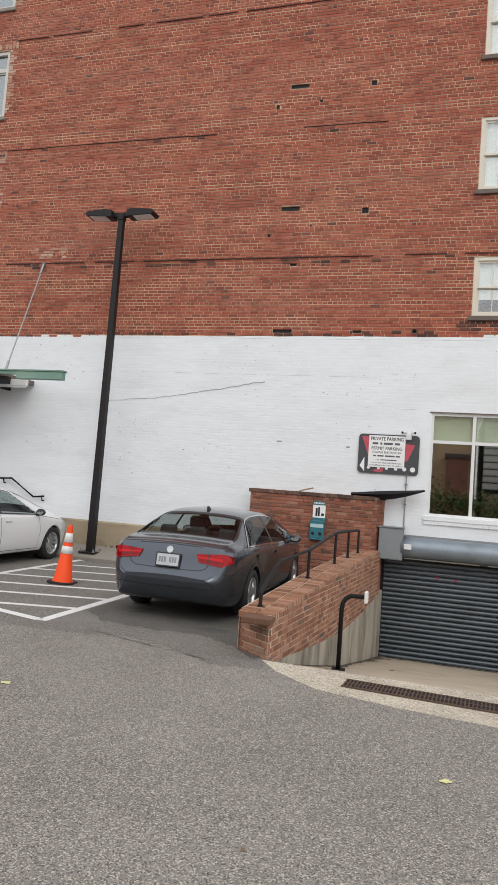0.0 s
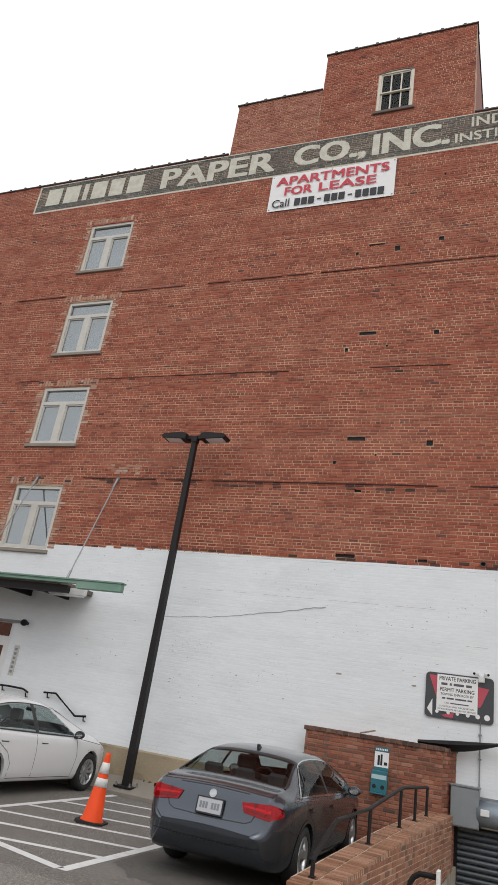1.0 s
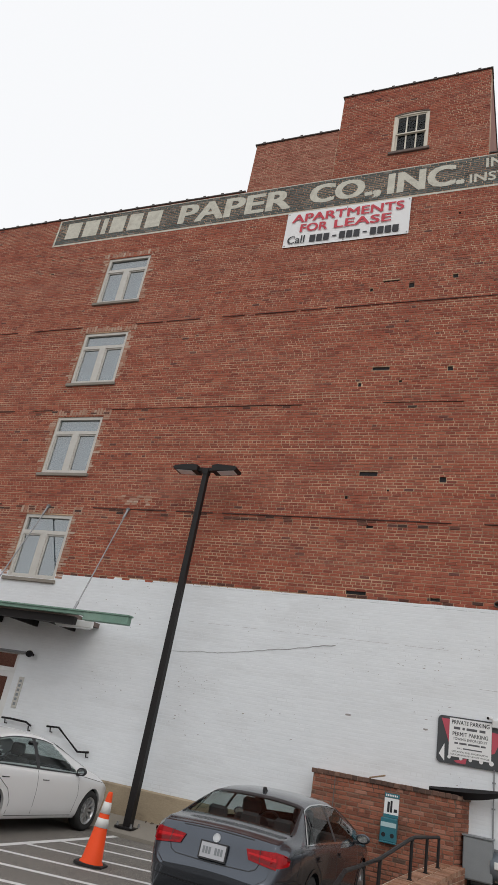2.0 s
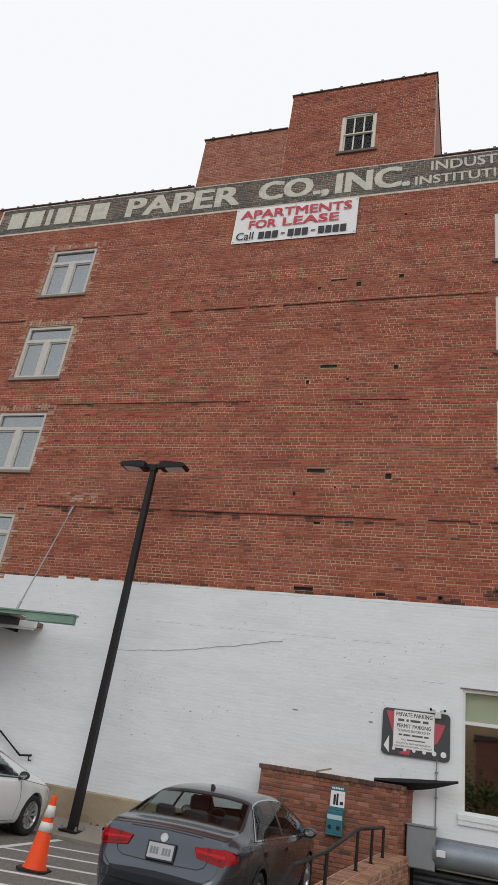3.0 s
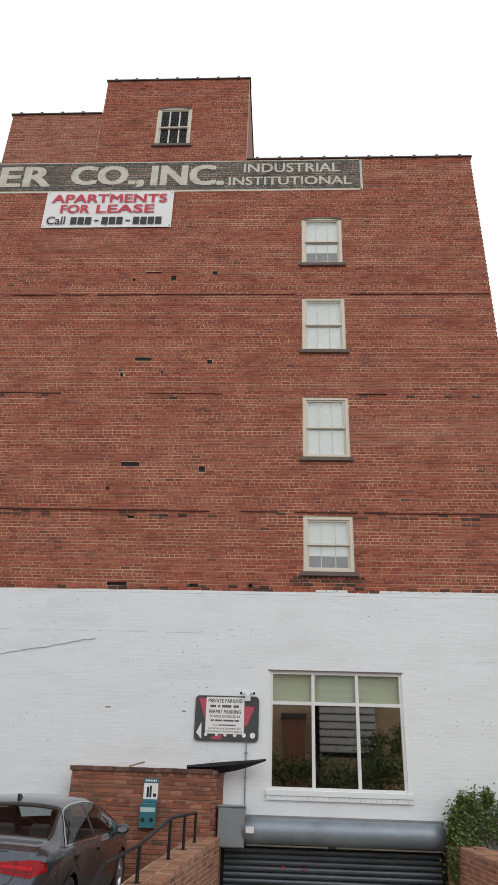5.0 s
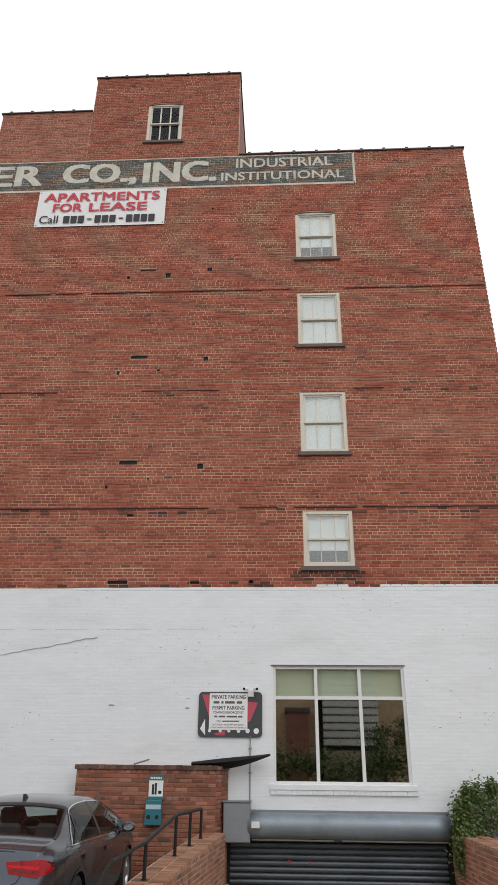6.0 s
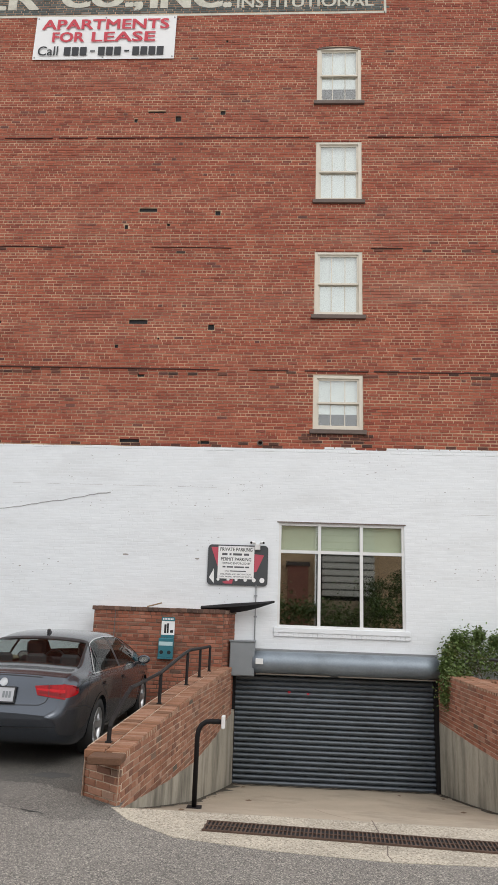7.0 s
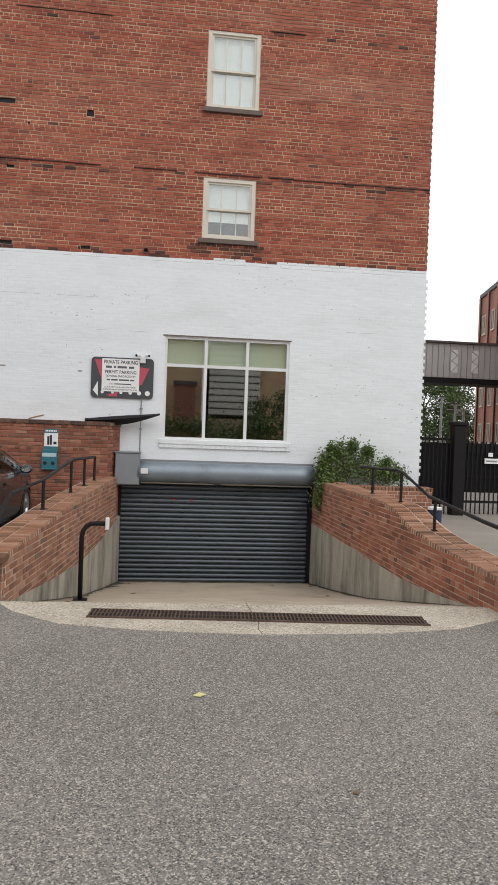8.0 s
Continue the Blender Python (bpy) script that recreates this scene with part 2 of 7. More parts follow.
M_BOX = mat("grey_box_paint", (0.24, 0.26, 0.275), rough=0.5, metal=0.2, spread=0.08, bump=0.04)
M_FRAME = mat("beige_frame", (0.68, 0.63, 0.54), rough=0.55, spread=0.08, bump=0.05)
M_FRAME_L = mat("pale_grey_frame", (0.56, 0.54, 0.50), rough=0.55, spread=0.08, bump=0.05)
M_FRAME_W = mat("white_aluminium_frame", (0.74, 0.745, 0.74), rough=0.45, spread=0.05, bump=0.04)
M_BLIND = mat("white_blind", (0.91, 0.93, 0.93), rough=0.8, spread=0.03, scale=2, grain=20, bump=0.1)
M_SHADE = mat("pale_green_shade", (0.50, 0.53, 0.40), rough=0.8, spread=0.05, scale=2, grain=20, bump=0.1)
M_STONE = mat("dark_stone_sill", (0.15, 0.115, 0.10), rough=0.85, spread=0.2, scale=5)
M_DARK = mat("dark_interior", (0.02, 0.02, 0.022), rough=0.9, spread=0.2, bump=0)
M_ROOM = mat("room_wall", (0.10, 0.095, 0.08), rough=0.9, spread=0.15, bump=0)
M_GLASS = glass_mat("window_glass", (0.95, 0.97, 0.96), gloss=0.11)
M_GLASS_SHADE = glass_mat("shaded_glass", (0.95, 0.97, 0.96), gloss=0.03)
M_GLASS_DARK = glass_mat("tower_glass", (0.5, 0.52, 0.52), gloss=0.015, fres=0.35)
M_GLASS_SKY = glass_mat("window_glass_left", (0.62, 0.68, 0.70), gloss=0.22)
M_GLASS_BIG = glass_mat("shop_glass", (0.60, 0.62, 0.52), gloss=0.27)
M_CAR_GLASS = glass_mat("car_glass", (0.60, 0.66, 0.65), gloss=0.04, fres=0.45)
M_COPING = mat("dark_coping_tile", (0.075, 0.062, 0.058), rough=0.6, spread=0.25, scale=4)
M_CREAM = mat("cream_sign_paint", (0.60, 0.58, 0.50), rough=0.85, spread=0.16, scale=5, grain=30, bump=0.4, stain=(0.34, 0.30, 0.24), stain_amount=0.6, stain_scale=3)
M_BANNER = mat("white_banner_vinyl", (0.82, 0.82, 0.82), rough=0.5, spread=0.02, scale=1, grain=10, bump=0.05)
M_REDINK = mat("red_print", (0.55, 0.035, 0.06), rough=0.5, spread=0.04, bump=0)
M_INK = mat("black_print", (0.015, 0.015, 0.02), rough=0.5, spread=0.05, bump=0)
M_SIGN = mat("charcoal_sign", (0.055, 0.06, 0.065), rough=0.5, spread=0.1, bump=0.05)
M_PINK = mat("faded_red_sign", (0.50, 0.075, 0.11), rough=0.5, spread=0.08, bump=0.03)
M_TEAL = mat("teal_plastic", (0.03, 0.16, 0.20), rough=0.4, spread=0.08, bump=0.03)
M_TEAL_L = mat("pale_teal_print", (0.45, 0.60, 0.62), rough=0.4, spread=0.05, bump=0)
M_GREEN = mat("oxidised_green_metal", (0.17, 0.29, 0.23), rough=0.6, spread=0.15, scale=4, grain=30, bump=0.1, stain=(0.30, 0.38, 0.33), stain_amount=0.5)
M_STEEL = mat("grey_steel", (0.30, 0.31, 0.32), rough=0.45, metal=0.6, spread=0.12, bump=0.05)
M_ORANGE = mat("orange_plastic", (0.84, 0.075, 0.010), rough=0.55, spread=0.08, scale=5, bump=0.04)
M_REFLECT = mat("reflective_collar", (0.72, 0.72, 0.70), rough=0.4, spread=0.05, bump=0.03)
M_RUBBER = mat("black_rubber", (0.02, 0.02, 0.02), rough=0.8, spread=0.2, bump=0.1)
M_PAINT_D = mat("slate_metallic_paint", (0.072, 0.084, 0.104), rough=0.27, metal=0.8, spread=0.05, scale=2, grain=300, bump=0.0, coat=0.8)
M_PAINT_W = mat("white_car_paint", (0.80, 0.80, 0.80), rough=0.35, spread=0.015, scale=2, grain=200, bump=0.0, coat=0.8)
M_ALLOY = mat("silver_alloy", (0.58, 0.59, 0.60), rough=0.3, metal=0.8, spread=0.05, bump=0)
M_CHROME = mat("chrome_trim", (0.72, 0.73, 0.74), rough=0.12, metal=1.0, spread=0.02, bump=0)
M_LAMP_R = mat("red_lamp_lens", (0.34, 0.004, 0.008), rough=0.1, spread=0.35, scale=14, grain=60, bump=0)
M_LAMP_L = mat("bright_red_lens", (0.58, 0.010, 0.016), rough=0.12, spread=0.1, bump=0)
M_LAMP_D = mat("deep_red_lens", (0.20, 0.002, 0.004), rough=0.1, spread=0.2, bump=0, coat=0.2)
M_PLASTIC = mat("black_trim", (0.02, 0.02, 0.022), rough=0.4, spread=0.1, bump=0.03)
M_SHELF = mat("grey_cabin_trim", (0.15, 0.155, 0.155), rough=0.9, spread=0.15, bump=0.1)
M_SEAT = mat("dark_seat_cloth", (0.045, 0.050, 0.055), rough=0.85, spread=0.2, bump=0.1)
M_SEAT_L = mat("grey_seat_cloth", (0.12, 0.12, 0.12), rough=0.85, spread=0.2, bump=0.1)
M_PLATE = mat("plate_white", (0.50, 0.51, 0.54), rough=0.4, spread=0.04, bump=0)
M_LEAF = mat("shrub_leaf", (0.095, 0.145, 0.035), rough=0.6, spread=0.5, scale=6, grain=20, bump=0.1)
M_LEAF2 = mat("yellow_shrub_leaf", (0.20, 0.20, 0.06), rough=0.6, spread=0.35, scale=6, grain=20, bump=0.1)
M_TREE = mat("tree_leaf", (0.075, 0.115, 0.03), rough=0.7, spread=0.5, scale=1.5, grain=6, bump=0.1)
M_BARK = mat("bark", (0.10, 0.075, 0.055), rough=0.95, spread=0.3, scale=8, bump=0.5)
M_FALLEN = mat("fallen_yellow_leaf", (0.60, 0.57, 0.26), rough=0.7, spread=0.2, scale=30, bump=0.1)
M_FALLEN_B = mat("fallen_brown_leaf", (0.16, 0.10, 0.06), rough=0.8, spread=0.2, scale=30, bump=0.1)
M_FAR_BRICK = mat("far_brick", (0.27, 0.115, 0.085), rough=0.9, spread=0.14, scale=0.8, grain=8, bump=0.1)
M_BLDG = mat("old_far_brick", (0.40, 0.185, 0.135), rough=0.9, spread=0.18, scale=0.8, grain=8, bump=0.1)
M_CLAD = mat("grey_cladding", (0.44, 0.44, 0.43), rough=0.6, metal=0.2, spread=0.10, scale=1, grain=20, bump=0.05)
M_BROWN = mat("brown_render", (0.56, 0.40, 0.25), rough=0.9, spread=0.2, scale=0.6, grain=4, bump=0.1)
M_WOOD = mat("weathered_wood", (0.28, 0.19, 0.11), rough=0.85, spread=0.2, scale=8, bump=0.3)
for m_, spec_ in ((M_LAMP_R, 0.25), (M_LAMP_L, 0.25), (M_LAMP_D, 0.25), (M_BLACK, 0.2), (M_BRONZE, 0.25), (M_ORANGE, 0.3)):
    m_.node_tree.nodes["Principled BSDF"].inputs["Specular IOR Level"].default_value = spec_
M_LENS = mat("luminaire_lens", (0.74, 0.75, 0.76), rough=0.25, spread=0.05, bump=0)


# ---------------------------------------------------------------- mesh helpers
def part(name, bm, material, parent=None, label="", smooth=False):
    me = bpy.data.meshes.new(name)
    if isinstance(bm, tuple):
        me.from_pydata(bm[0], [], bm[1])
    else:
        bmesh.ops.recalc_face_normals(bm, faces=bm.faces)
        bm.to_mesh(me)
        bm.free()
    for mm in (material if isinstance(material, (list, tuple)) else [material]):
        me.materials.append(mm)
    if smooth:
        for p in me.polygons:
            p.use_smooth = True
    me.update()
    ob = new(name, me)
    ob.parent = parent
    if label:
        tagged(ob, label)
    return ob


def thing(name, label, category, kind="", group="", at=(0, 0, 0)):
    ob = new(name)
    ob.location = at
    ob.empty_display_size = 0.1
    return tagged(ob, label, category, group, kind)


def box(bm, x0, x1, y0, y1, z0, z1, bevel=0.0, m=None):
    got = bmesh.ops.create_cube(bm, size=1.0)
    mt = Matrix.Translation(((x0 + x1) / 2, (y0 + y1) / 2, (z0 + z1) / 2)) @ Matrix.Diagonal((x1 - x0, y1 - y0, z1 - z0, 1))
    bmesh.ops.transform(bm, matrix=(m @ mt) if m else mt, verts=got["verts"])
    if bevel:
        edges = list({e for v in got["verts"] for e in v.link_edges})
        bmesh.ops.bevel(bm, geom=edges, offset=bevel, segments=1, affect="EDGES")
    return bm


def boxm(*a, **k):
    return box(bmesh.new(), *a, **k)


def cyl(bm, r, p, q, seg=12, r2=None):
    """A round bar from p to q."""
    p, q = Vector(p), Vector(q)
    d = q - p
    rot = d.to_track_quat("Z", "Y").to_matrix().to_4x4()
    bmesh.ops.create_cone(bm, cap_ends=True, segments=seg, radius1=r, radius2=r if r2 is None else r2, depth=d.length,
                          matrix=Matrix.Translation((p + q) / 2) @ rot)
    return bm


def tube(bm, pts, r, seg=8):
    """A round bar along a line of points."""
    pts = [Vector(p) for p in pts]
    rings = []
    for i, p in enumerate(pts):
        d = (pts[min(i + 1, len(pts) - 1)] - pts[max(i - 1, 0)]).normalized()
        rot = d.to_track_quat("Z", "Y")
        rings.append([bm.verts.new(p + rot @ Vector((math.cos(a) * r, math.sin(a) * r, 0))) for a in [2 * math.pi * k / seg for k in range(seg)]])
    for a, b in zip(rings, rings[1:]):
        # the ring of b may be turned against a: match the nearest vertex
        off = min(range(seg), key=lambda o: (a[0].co - b[o].co).length)
        for k in range(seg):
            bm.faces.new((a[k], a[(k + 1) % seg], b[(k + 1 + off) % seg], b[(k + off) % seg]))
    bm.faces.new(rings[0][::-1])
    bm.faces.new(rings[-1])
    return bm


def prism(bm, poly, axis, a, b):
    """A polygon in two axes, pushed along the third from a to b. axis y: (x, z) points; z: (x, y); x: (y, z)."""
    def at(p, v):
        return {"x": (v, p[0], p[1]), "y": (p[0], v, p[1]), "z": (p[0], p[1], v)}[axis]
    lo = [bm.verts.new(at(p, a)) for p in poly]
    hi = [bm.verts.new(at(p, b)) for p in poly]
    bm.faces.new(lo)
    bm.faces.new(hi[::-1])
    for i in range(len(poly)):
        j = (i + 1) % len(poly)
        bm.faces.new((lo[i], lo[j], hi[j], hi[i]))
    return bm


def lathe(bm, profile, seg=32, m=None):
    """Radius and height pairs turned round z."""
    m = m or Matrix()
    rings = [[bm.verts.new(m @ Vector((r * math.cos(2 * math.pi * k / seg), r * math.sin(2 * math.pi * k / seg), h))) for k in range(seg)] for r, h in profile]
    for a, b in zip(rings, rings[1:]):
        for k in range(seg):
            bm.faces.new((a[k], a[(k + 1) % seg], b[(k + 1) % seg], b[k]))
    return bm


def holed_wall(bm, x0, x1, z0, z1, holes, y0, y1):
    """A wall in x and z with rectangular openings that go through it."""
    xs = sorted({x0, x1, *[v for h in holes for v in h[:2] if x0 < v < x1]})
    zs = sorted({z0, z1, *[v for h in holes for v in h[2:] if z0 < v < z1]})

    def solid(i, j):
        if not (0 <= i < len(xs) - 1 and 0 <= j < len(zs) - 1):
            return False
        cx, cz = (xs[i] + xs[i + 1]) / 2, (zs[j] + zs[j + 1]) / 2
        return not any(h[0] < cx < h[1] and h[2] < cz < h[3] for h in holes)
    cache = {}

    def v(x, y, z):
        k = (round(x, 4), round(y, 4), round(z, 4))
        if k not in cache:
            cache[k] = bm.verts.new((x, y, z))
        return cache[k]
    for i in range(len(xs) - 1):
        for j in range(len(zs) - 1):
            if not solid(i, j):
                continue
            a, b, c, d = xs[i], xs[i + 1], zs[j], zs[j + 1]
            bm.faces.new((v(a, y0, c), v(b, y0, c), v(b, y0, d), v(a, y0, d)))
            bm.faces.new((v(a, y1, c), v(a, y1, d), v(b, y1, d), v(b, y1, c)))
            if not solid(i - 1, j):
                bm.faces.new((v(a, y0, c), v(a, y0, d), v(a, y1, d), v(a, y1, c)))
            if not solid(i + 1, j):
                bm.faces.new((v(b, y0, c), v(b, y1, c), v(b, y1, d), v(b, y0, d)))
            if not solid(i, j - 1):
                bm.faces.new((v(a, y0, c), v(a, y1, c), v(b, y1, c), v(b, y0, c)))
            if not solid(i, j + 1):
                bm.faces.new((v(a, y0, d), v(b, y0, d), v(b, y1, d), v(a, y1, d)))
    return bm


def text_mesh(s, width, height, bold=0.0):
    """Letters in the x z plane, facing -y, their box set to width and height with its lower left corner at 0."""
    cu = bpy.data.curves.new("letters", "FONT")
    cu.body = s
    cu.offset = bold
    cu.resolution_u = 3
    ob = new("letters", cu)
    bpy.context.view_layer.update()
    me = bpy.data.meshes.new_from_object(ob.evaluated_get(bpy.context.evaluated_depsgraph_get()))
    bpy.data.objects.remove(ob)
    bpy.data.curves.remove(cu)
    co = np.array([v.co[:] for v in me.vertices])
    lo, hi = co.min(0), co.max(0)
    for v in me.vertices:
        v.co = ((v.co.x - lo[0]) / (hi[0] - lo[0]) * width, 0, (v.co.y - lo[1]) / (hi[1] - lo[1]) * height)
    return me


def letters(name, s, x, y, z, width, height, material, parent, bold=0.0):
    """One word; heavier strokes by laying the outline side by side, each copy a hair in front of the last."""
    me0 = text_mesh(s, width, height)
    verts, faces = [], []
    shifts = ((0, 0),) if not bold else ((-1, -0.6), (-1, 0.6), (0, 0), (1, -0.6), (1, 0.6))
    for i, (dx, dz) in enumerate(shifts):
        k = len(verts)
        verts += [(v.co.x + dx * bold * height, -0.0002 * i, v.co.z + dz * bold * height * 0.7) for v in me0.vertices]
        faces += [tuple(k + q for q in p.vertices) for p in me0.polygons]
    bpy.data.meshes.remove(me0)
    ob = part(name, (verts, faces), material, parent)
    ob.location = (x, y, z)
    return ob


# ---------------------------------------------------------------- ground
GZ = -0.148


def sheet(name, xs, ys, hole, z, material, label):
    verts, faces, at = [], [], {}

    def v(x, y):
        if (x, y) not in at:
            at[(x, y)] = len(verts)
            verts.append((x, y, z))
        return at[(x, y)]
    for a, b in zip(xs, xs[1:]):
        for c, d in zip(ys, ys[1:]):
            if hole[0] <= a and b <= hole[1] and hole[2] <= c and d <= hole[3]:
                continue
            faces.append((v(a, c), v(b, c), v(b, d), v(a, d)))
    ob = part(name, (verts, faces), material)
    return tagged(ob, label, "ground", kind="structure")


GROUND = sheet("ground", [-600, -60, -1.45, 3.5, 60, 600], [-600, -60, -7.02, 0.32, 60, 900], (-1.45, 3.5, -7.02, 0.32), GZ, M_ASPHALT, "worn grey asphalt lot with pale aggregate")


def ramp_z(y):
    return float(np.interp(y, [-7.02, -6.81, -5.23, -3.53, -1.81, 0.0, 0.32], [GZ, -0.195, -0.555, -0.927, -1.219, -1.50, -1.54]))


def left_x(y):
    return -0.76 + 0.0865 * y


bm = bmesh.new()
ys = [-7.03, -6.81, -5.23, -3.53, -1.81, 0.0, 0.32]
rows = [[bm.verts.new((x, y, ramp_z(y))) for x in (-1.5, 1.1, 3.52)] for y in ys]
for a, b in zip(rows, rows[1:]):
    for k in range(2):
        bm.faces.new((a[k], a[k + 1], b[k + 1], b[k]))
ramp = tagged(part("ramp", bm, M_APRON), "stained pale concrete ramp down to the garage door", "ramp", kind="structure")
bm = prism(bmesh.new(), [(-1.40, -6.9), (-1.17, -7.24), (-0.7, -7.64), (0.08, -7.83), (1.01, -7.94), (2.05, -7.90), (2.81, -7.76), (3.3, -7.48), (3.57, -7.04), (3.5, -6.84), (-1.36, -6.84)], "z", GZ - 0.05, GZ + 0.004)
for v in bm.verts:
    if v.co.y > -6.85 and v.co.z > GZ:
        v.co.z = ramp_z(v.co.y) + 0.003
apron = tagged(part("apron", bm, M_KERB), "pale concrete apron between asphalt and ramp", "pavement", kind="structure")
# a joint and a crack in the ramp slab
bm = bmesh.new()
for pts in ([(1.01, -7.93), (0.99, -7.8), (1.02, -7.58)], [(1.0, -7.28), (0.98, -6.9), (0.86, -6.2), (0.7, -5.2), (0.6, -4.2)]):
    for p, q in zip(pts, pts[1:]):
        d = (Vector((*q, 0)) - Vector((*p, 0))).normalized()
        s = Vector((-d.y, d.x, 0)) * 0.004
        zz = [GZ + 0.0055 if y < -6.8 else ramp_z(y) + 0.006 for _, y in (p, q)]
        vs = [bm.verts.new(Vector((*p, zz[0])) + s), bm.verts.new(Vector((*p, zz[0])) - s), bm.verts.new(Vector((*q, zz[1])) - s), bm.verts.new(Vector((*q, zz[1])) + s)]
        bm.faces.new(vs)
tagged(part("slab_crack", bm, M_STONE), "thin dark crack across the concrete ramp", "crack", kind="structure")

# sidewalk along the facade and the paved strip beyond the ramp
bm = prism(bmesh.new(), [(-0.98, -0.2), (-0.98, -0.085), (-0.94, -0.075), (0.0, 0.10), (0.0, -0.2)], "x", -22, -3.49)
tagged(part("pavement", bm, M_WALK), "low weathered concrete sidewalk along the wall", "pavement", kind="structure")
bm = prism(bmesh.new(), [(3.86, -9.5), (14, -9.5), (14, 0.9), (5.32, 0.9), (5.32, -0.02), (3.56, -0.02)], "z", -0.2, -0.06)
tagged(part("pavement_yard", bm, M_WALK), "grey concrete yard paving beside the ramp wall", "pavement", kind="structure")

# parking paint
M_BAY = asphalt_mat("bay_asphalt", 0.78)
rnd = random.Random(33)
edge = [(-22.0, -6.05), (-12.0, -6.25), (-6.9, -6.35), (-5.4, -6.75), (-4.4, -6.93), (-3.6, -6.9), (-3.0, -6.72), (-2.4, -6.95), (-1.7, -7.35), (-1.32, -7.3)]
fine = [(p[0] + (q[0] - p[0]) * k / 12, p[1] + (q[1] - p[1]) * k / 12 + rnd.uniform(-0.06, 0.06)) for p, q in zip(edge, edge[1:]) for k in range(12)] + [edge[-1]]
bm = bmesh.new()
near = [bm.verts.new((x, y, GZ + 0.002)) for x, y in fine]
far = [bm.verts.new((x, -0.985 if x < -3.49 else -0.47, GZ + 0.002)) for x, y in fine]
for k in range(len(fine) - 1):
    bm.faces.new((near[k], near[k + 1], far[k + 1], far[k]))
tagged(part("parking_surface", bm, M_BAY), "darker newer asphalt of the parking bays", "pavement", kind="structure")

lines = thing("parking_marking", "white painted stall lines and diagonal hatching on asphalt", "road marking", kind="structure")


def stripe(p, q, w=0.10):
    p, q = Vector((*p, 0)), Vector((*q, 0))
    d = (q - p).normalized()
    s = Vector((-d.y, d.x, 0)) * w / 2
    b = bmesh.new()
    vs = [b.verts.new(c + Vector((0, 0, GZ + 0.006))) for c in (p + s, p - s, q - s, q + s)]
    b.faces.new(vs)
    part("stripe", b, M_LINE, lines)


stripe((-4.23, -6.58), (-4.23, -1.05), 0.135)
stripe((-6.89, -5.79), (-6.89, -1.0), 0.135)
stripe((-6.84, -5.82), (-4.28, -6.54), 0.135)
for yc in (-6.02, -5.15, -4.30, -3.40, -2.48, -1.58):
    xa = -6.83
    if yc + 0.27 * (xa + 5.56) < -5.82 - 0.28 * (xa + 6.84) + 0.1:
        xa = -5.75
    stripe((xa, yc + 0.27 * (xa + 5.56)), (-4.29, yc + 0.27 * (-4.29 + 5.56)), 0.115)
bm = bmesh.new()
rnd = random.Random(14)
for cx, cy, rx, ry in ((-2.30, -5.86, 0.24, 0.13), (-3.57, -5.13, 0.24, 0.11)):
    ring = [bm.verts.new((cx + rx * math.cos(a) * rnd.uniform(0.72, 1.1), cy + ry * math.sin(a) * rnd.uniform(0.72, 1.1), GZ + 0.006)) for a in [k * math.pi / 14 for k in range(28)]]
    bm.faces.new(ring)
tagged(part("asphalt_patch", bm, M_TAR), "dark round tar patches on the asphalt", "patch", kind="structure")
bm = bmesh.new()
crk = [(-3.45, -6.72), (-3.2, -6.78), (-2.65, -6.96), (-2.2, -7.1), (-1.85, -7.22)]
fine = []
for p, q in zip(crk, crk[1:]):
    for k in range(5):
        fine.append((p[0] + (q[0] - p[0]) * k / 5, p[1] + (q[1] - p[1]) * k / 5 + rnd.uniform(-0.02, 0.02), rnd.uniform(0.002, 0.012)))
for p, q in zip(fine, fine[1:]):
    vs = [bm.verts.new((p[0], p[1] - p[2], GZ + 0.006)), bm.verts.new((q[0], q[1] - q[2], GZ + 0.006)), bm.verts.new((q[0], q[1] + q[2], GZ + 0.006)), bm.verts.new((p[0], p[1] + p[2], GZ + 0.006))]
    bm.faces.new(vs)
tagged(part("asphalt_crack", bm, M_TAR), "dark crack in the asphalt behind the car", "crack", kind="structure")


# Dark sheet: wet oily stain plus the car's shade, painted into the asphalt.
stain_shade = thing("damp_ground", "dark damp oily asphalt round the parked car", "stain", kind="structure")
M_OIL_SHADE = asphalt_mat("oily_asphalt", 0.48)
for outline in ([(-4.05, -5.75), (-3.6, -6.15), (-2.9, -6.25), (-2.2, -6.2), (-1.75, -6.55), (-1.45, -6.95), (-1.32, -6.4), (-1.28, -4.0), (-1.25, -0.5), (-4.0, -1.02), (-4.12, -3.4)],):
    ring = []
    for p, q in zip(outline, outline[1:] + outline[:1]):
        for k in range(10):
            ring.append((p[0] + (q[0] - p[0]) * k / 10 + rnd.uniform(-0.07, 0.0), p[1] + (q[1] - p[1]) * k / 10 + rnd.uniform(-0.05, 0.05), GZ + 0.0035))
    part("damp_area", (ring, [tuple(range(len(ring)))]), M_OIL_SHADE, stain_shade)


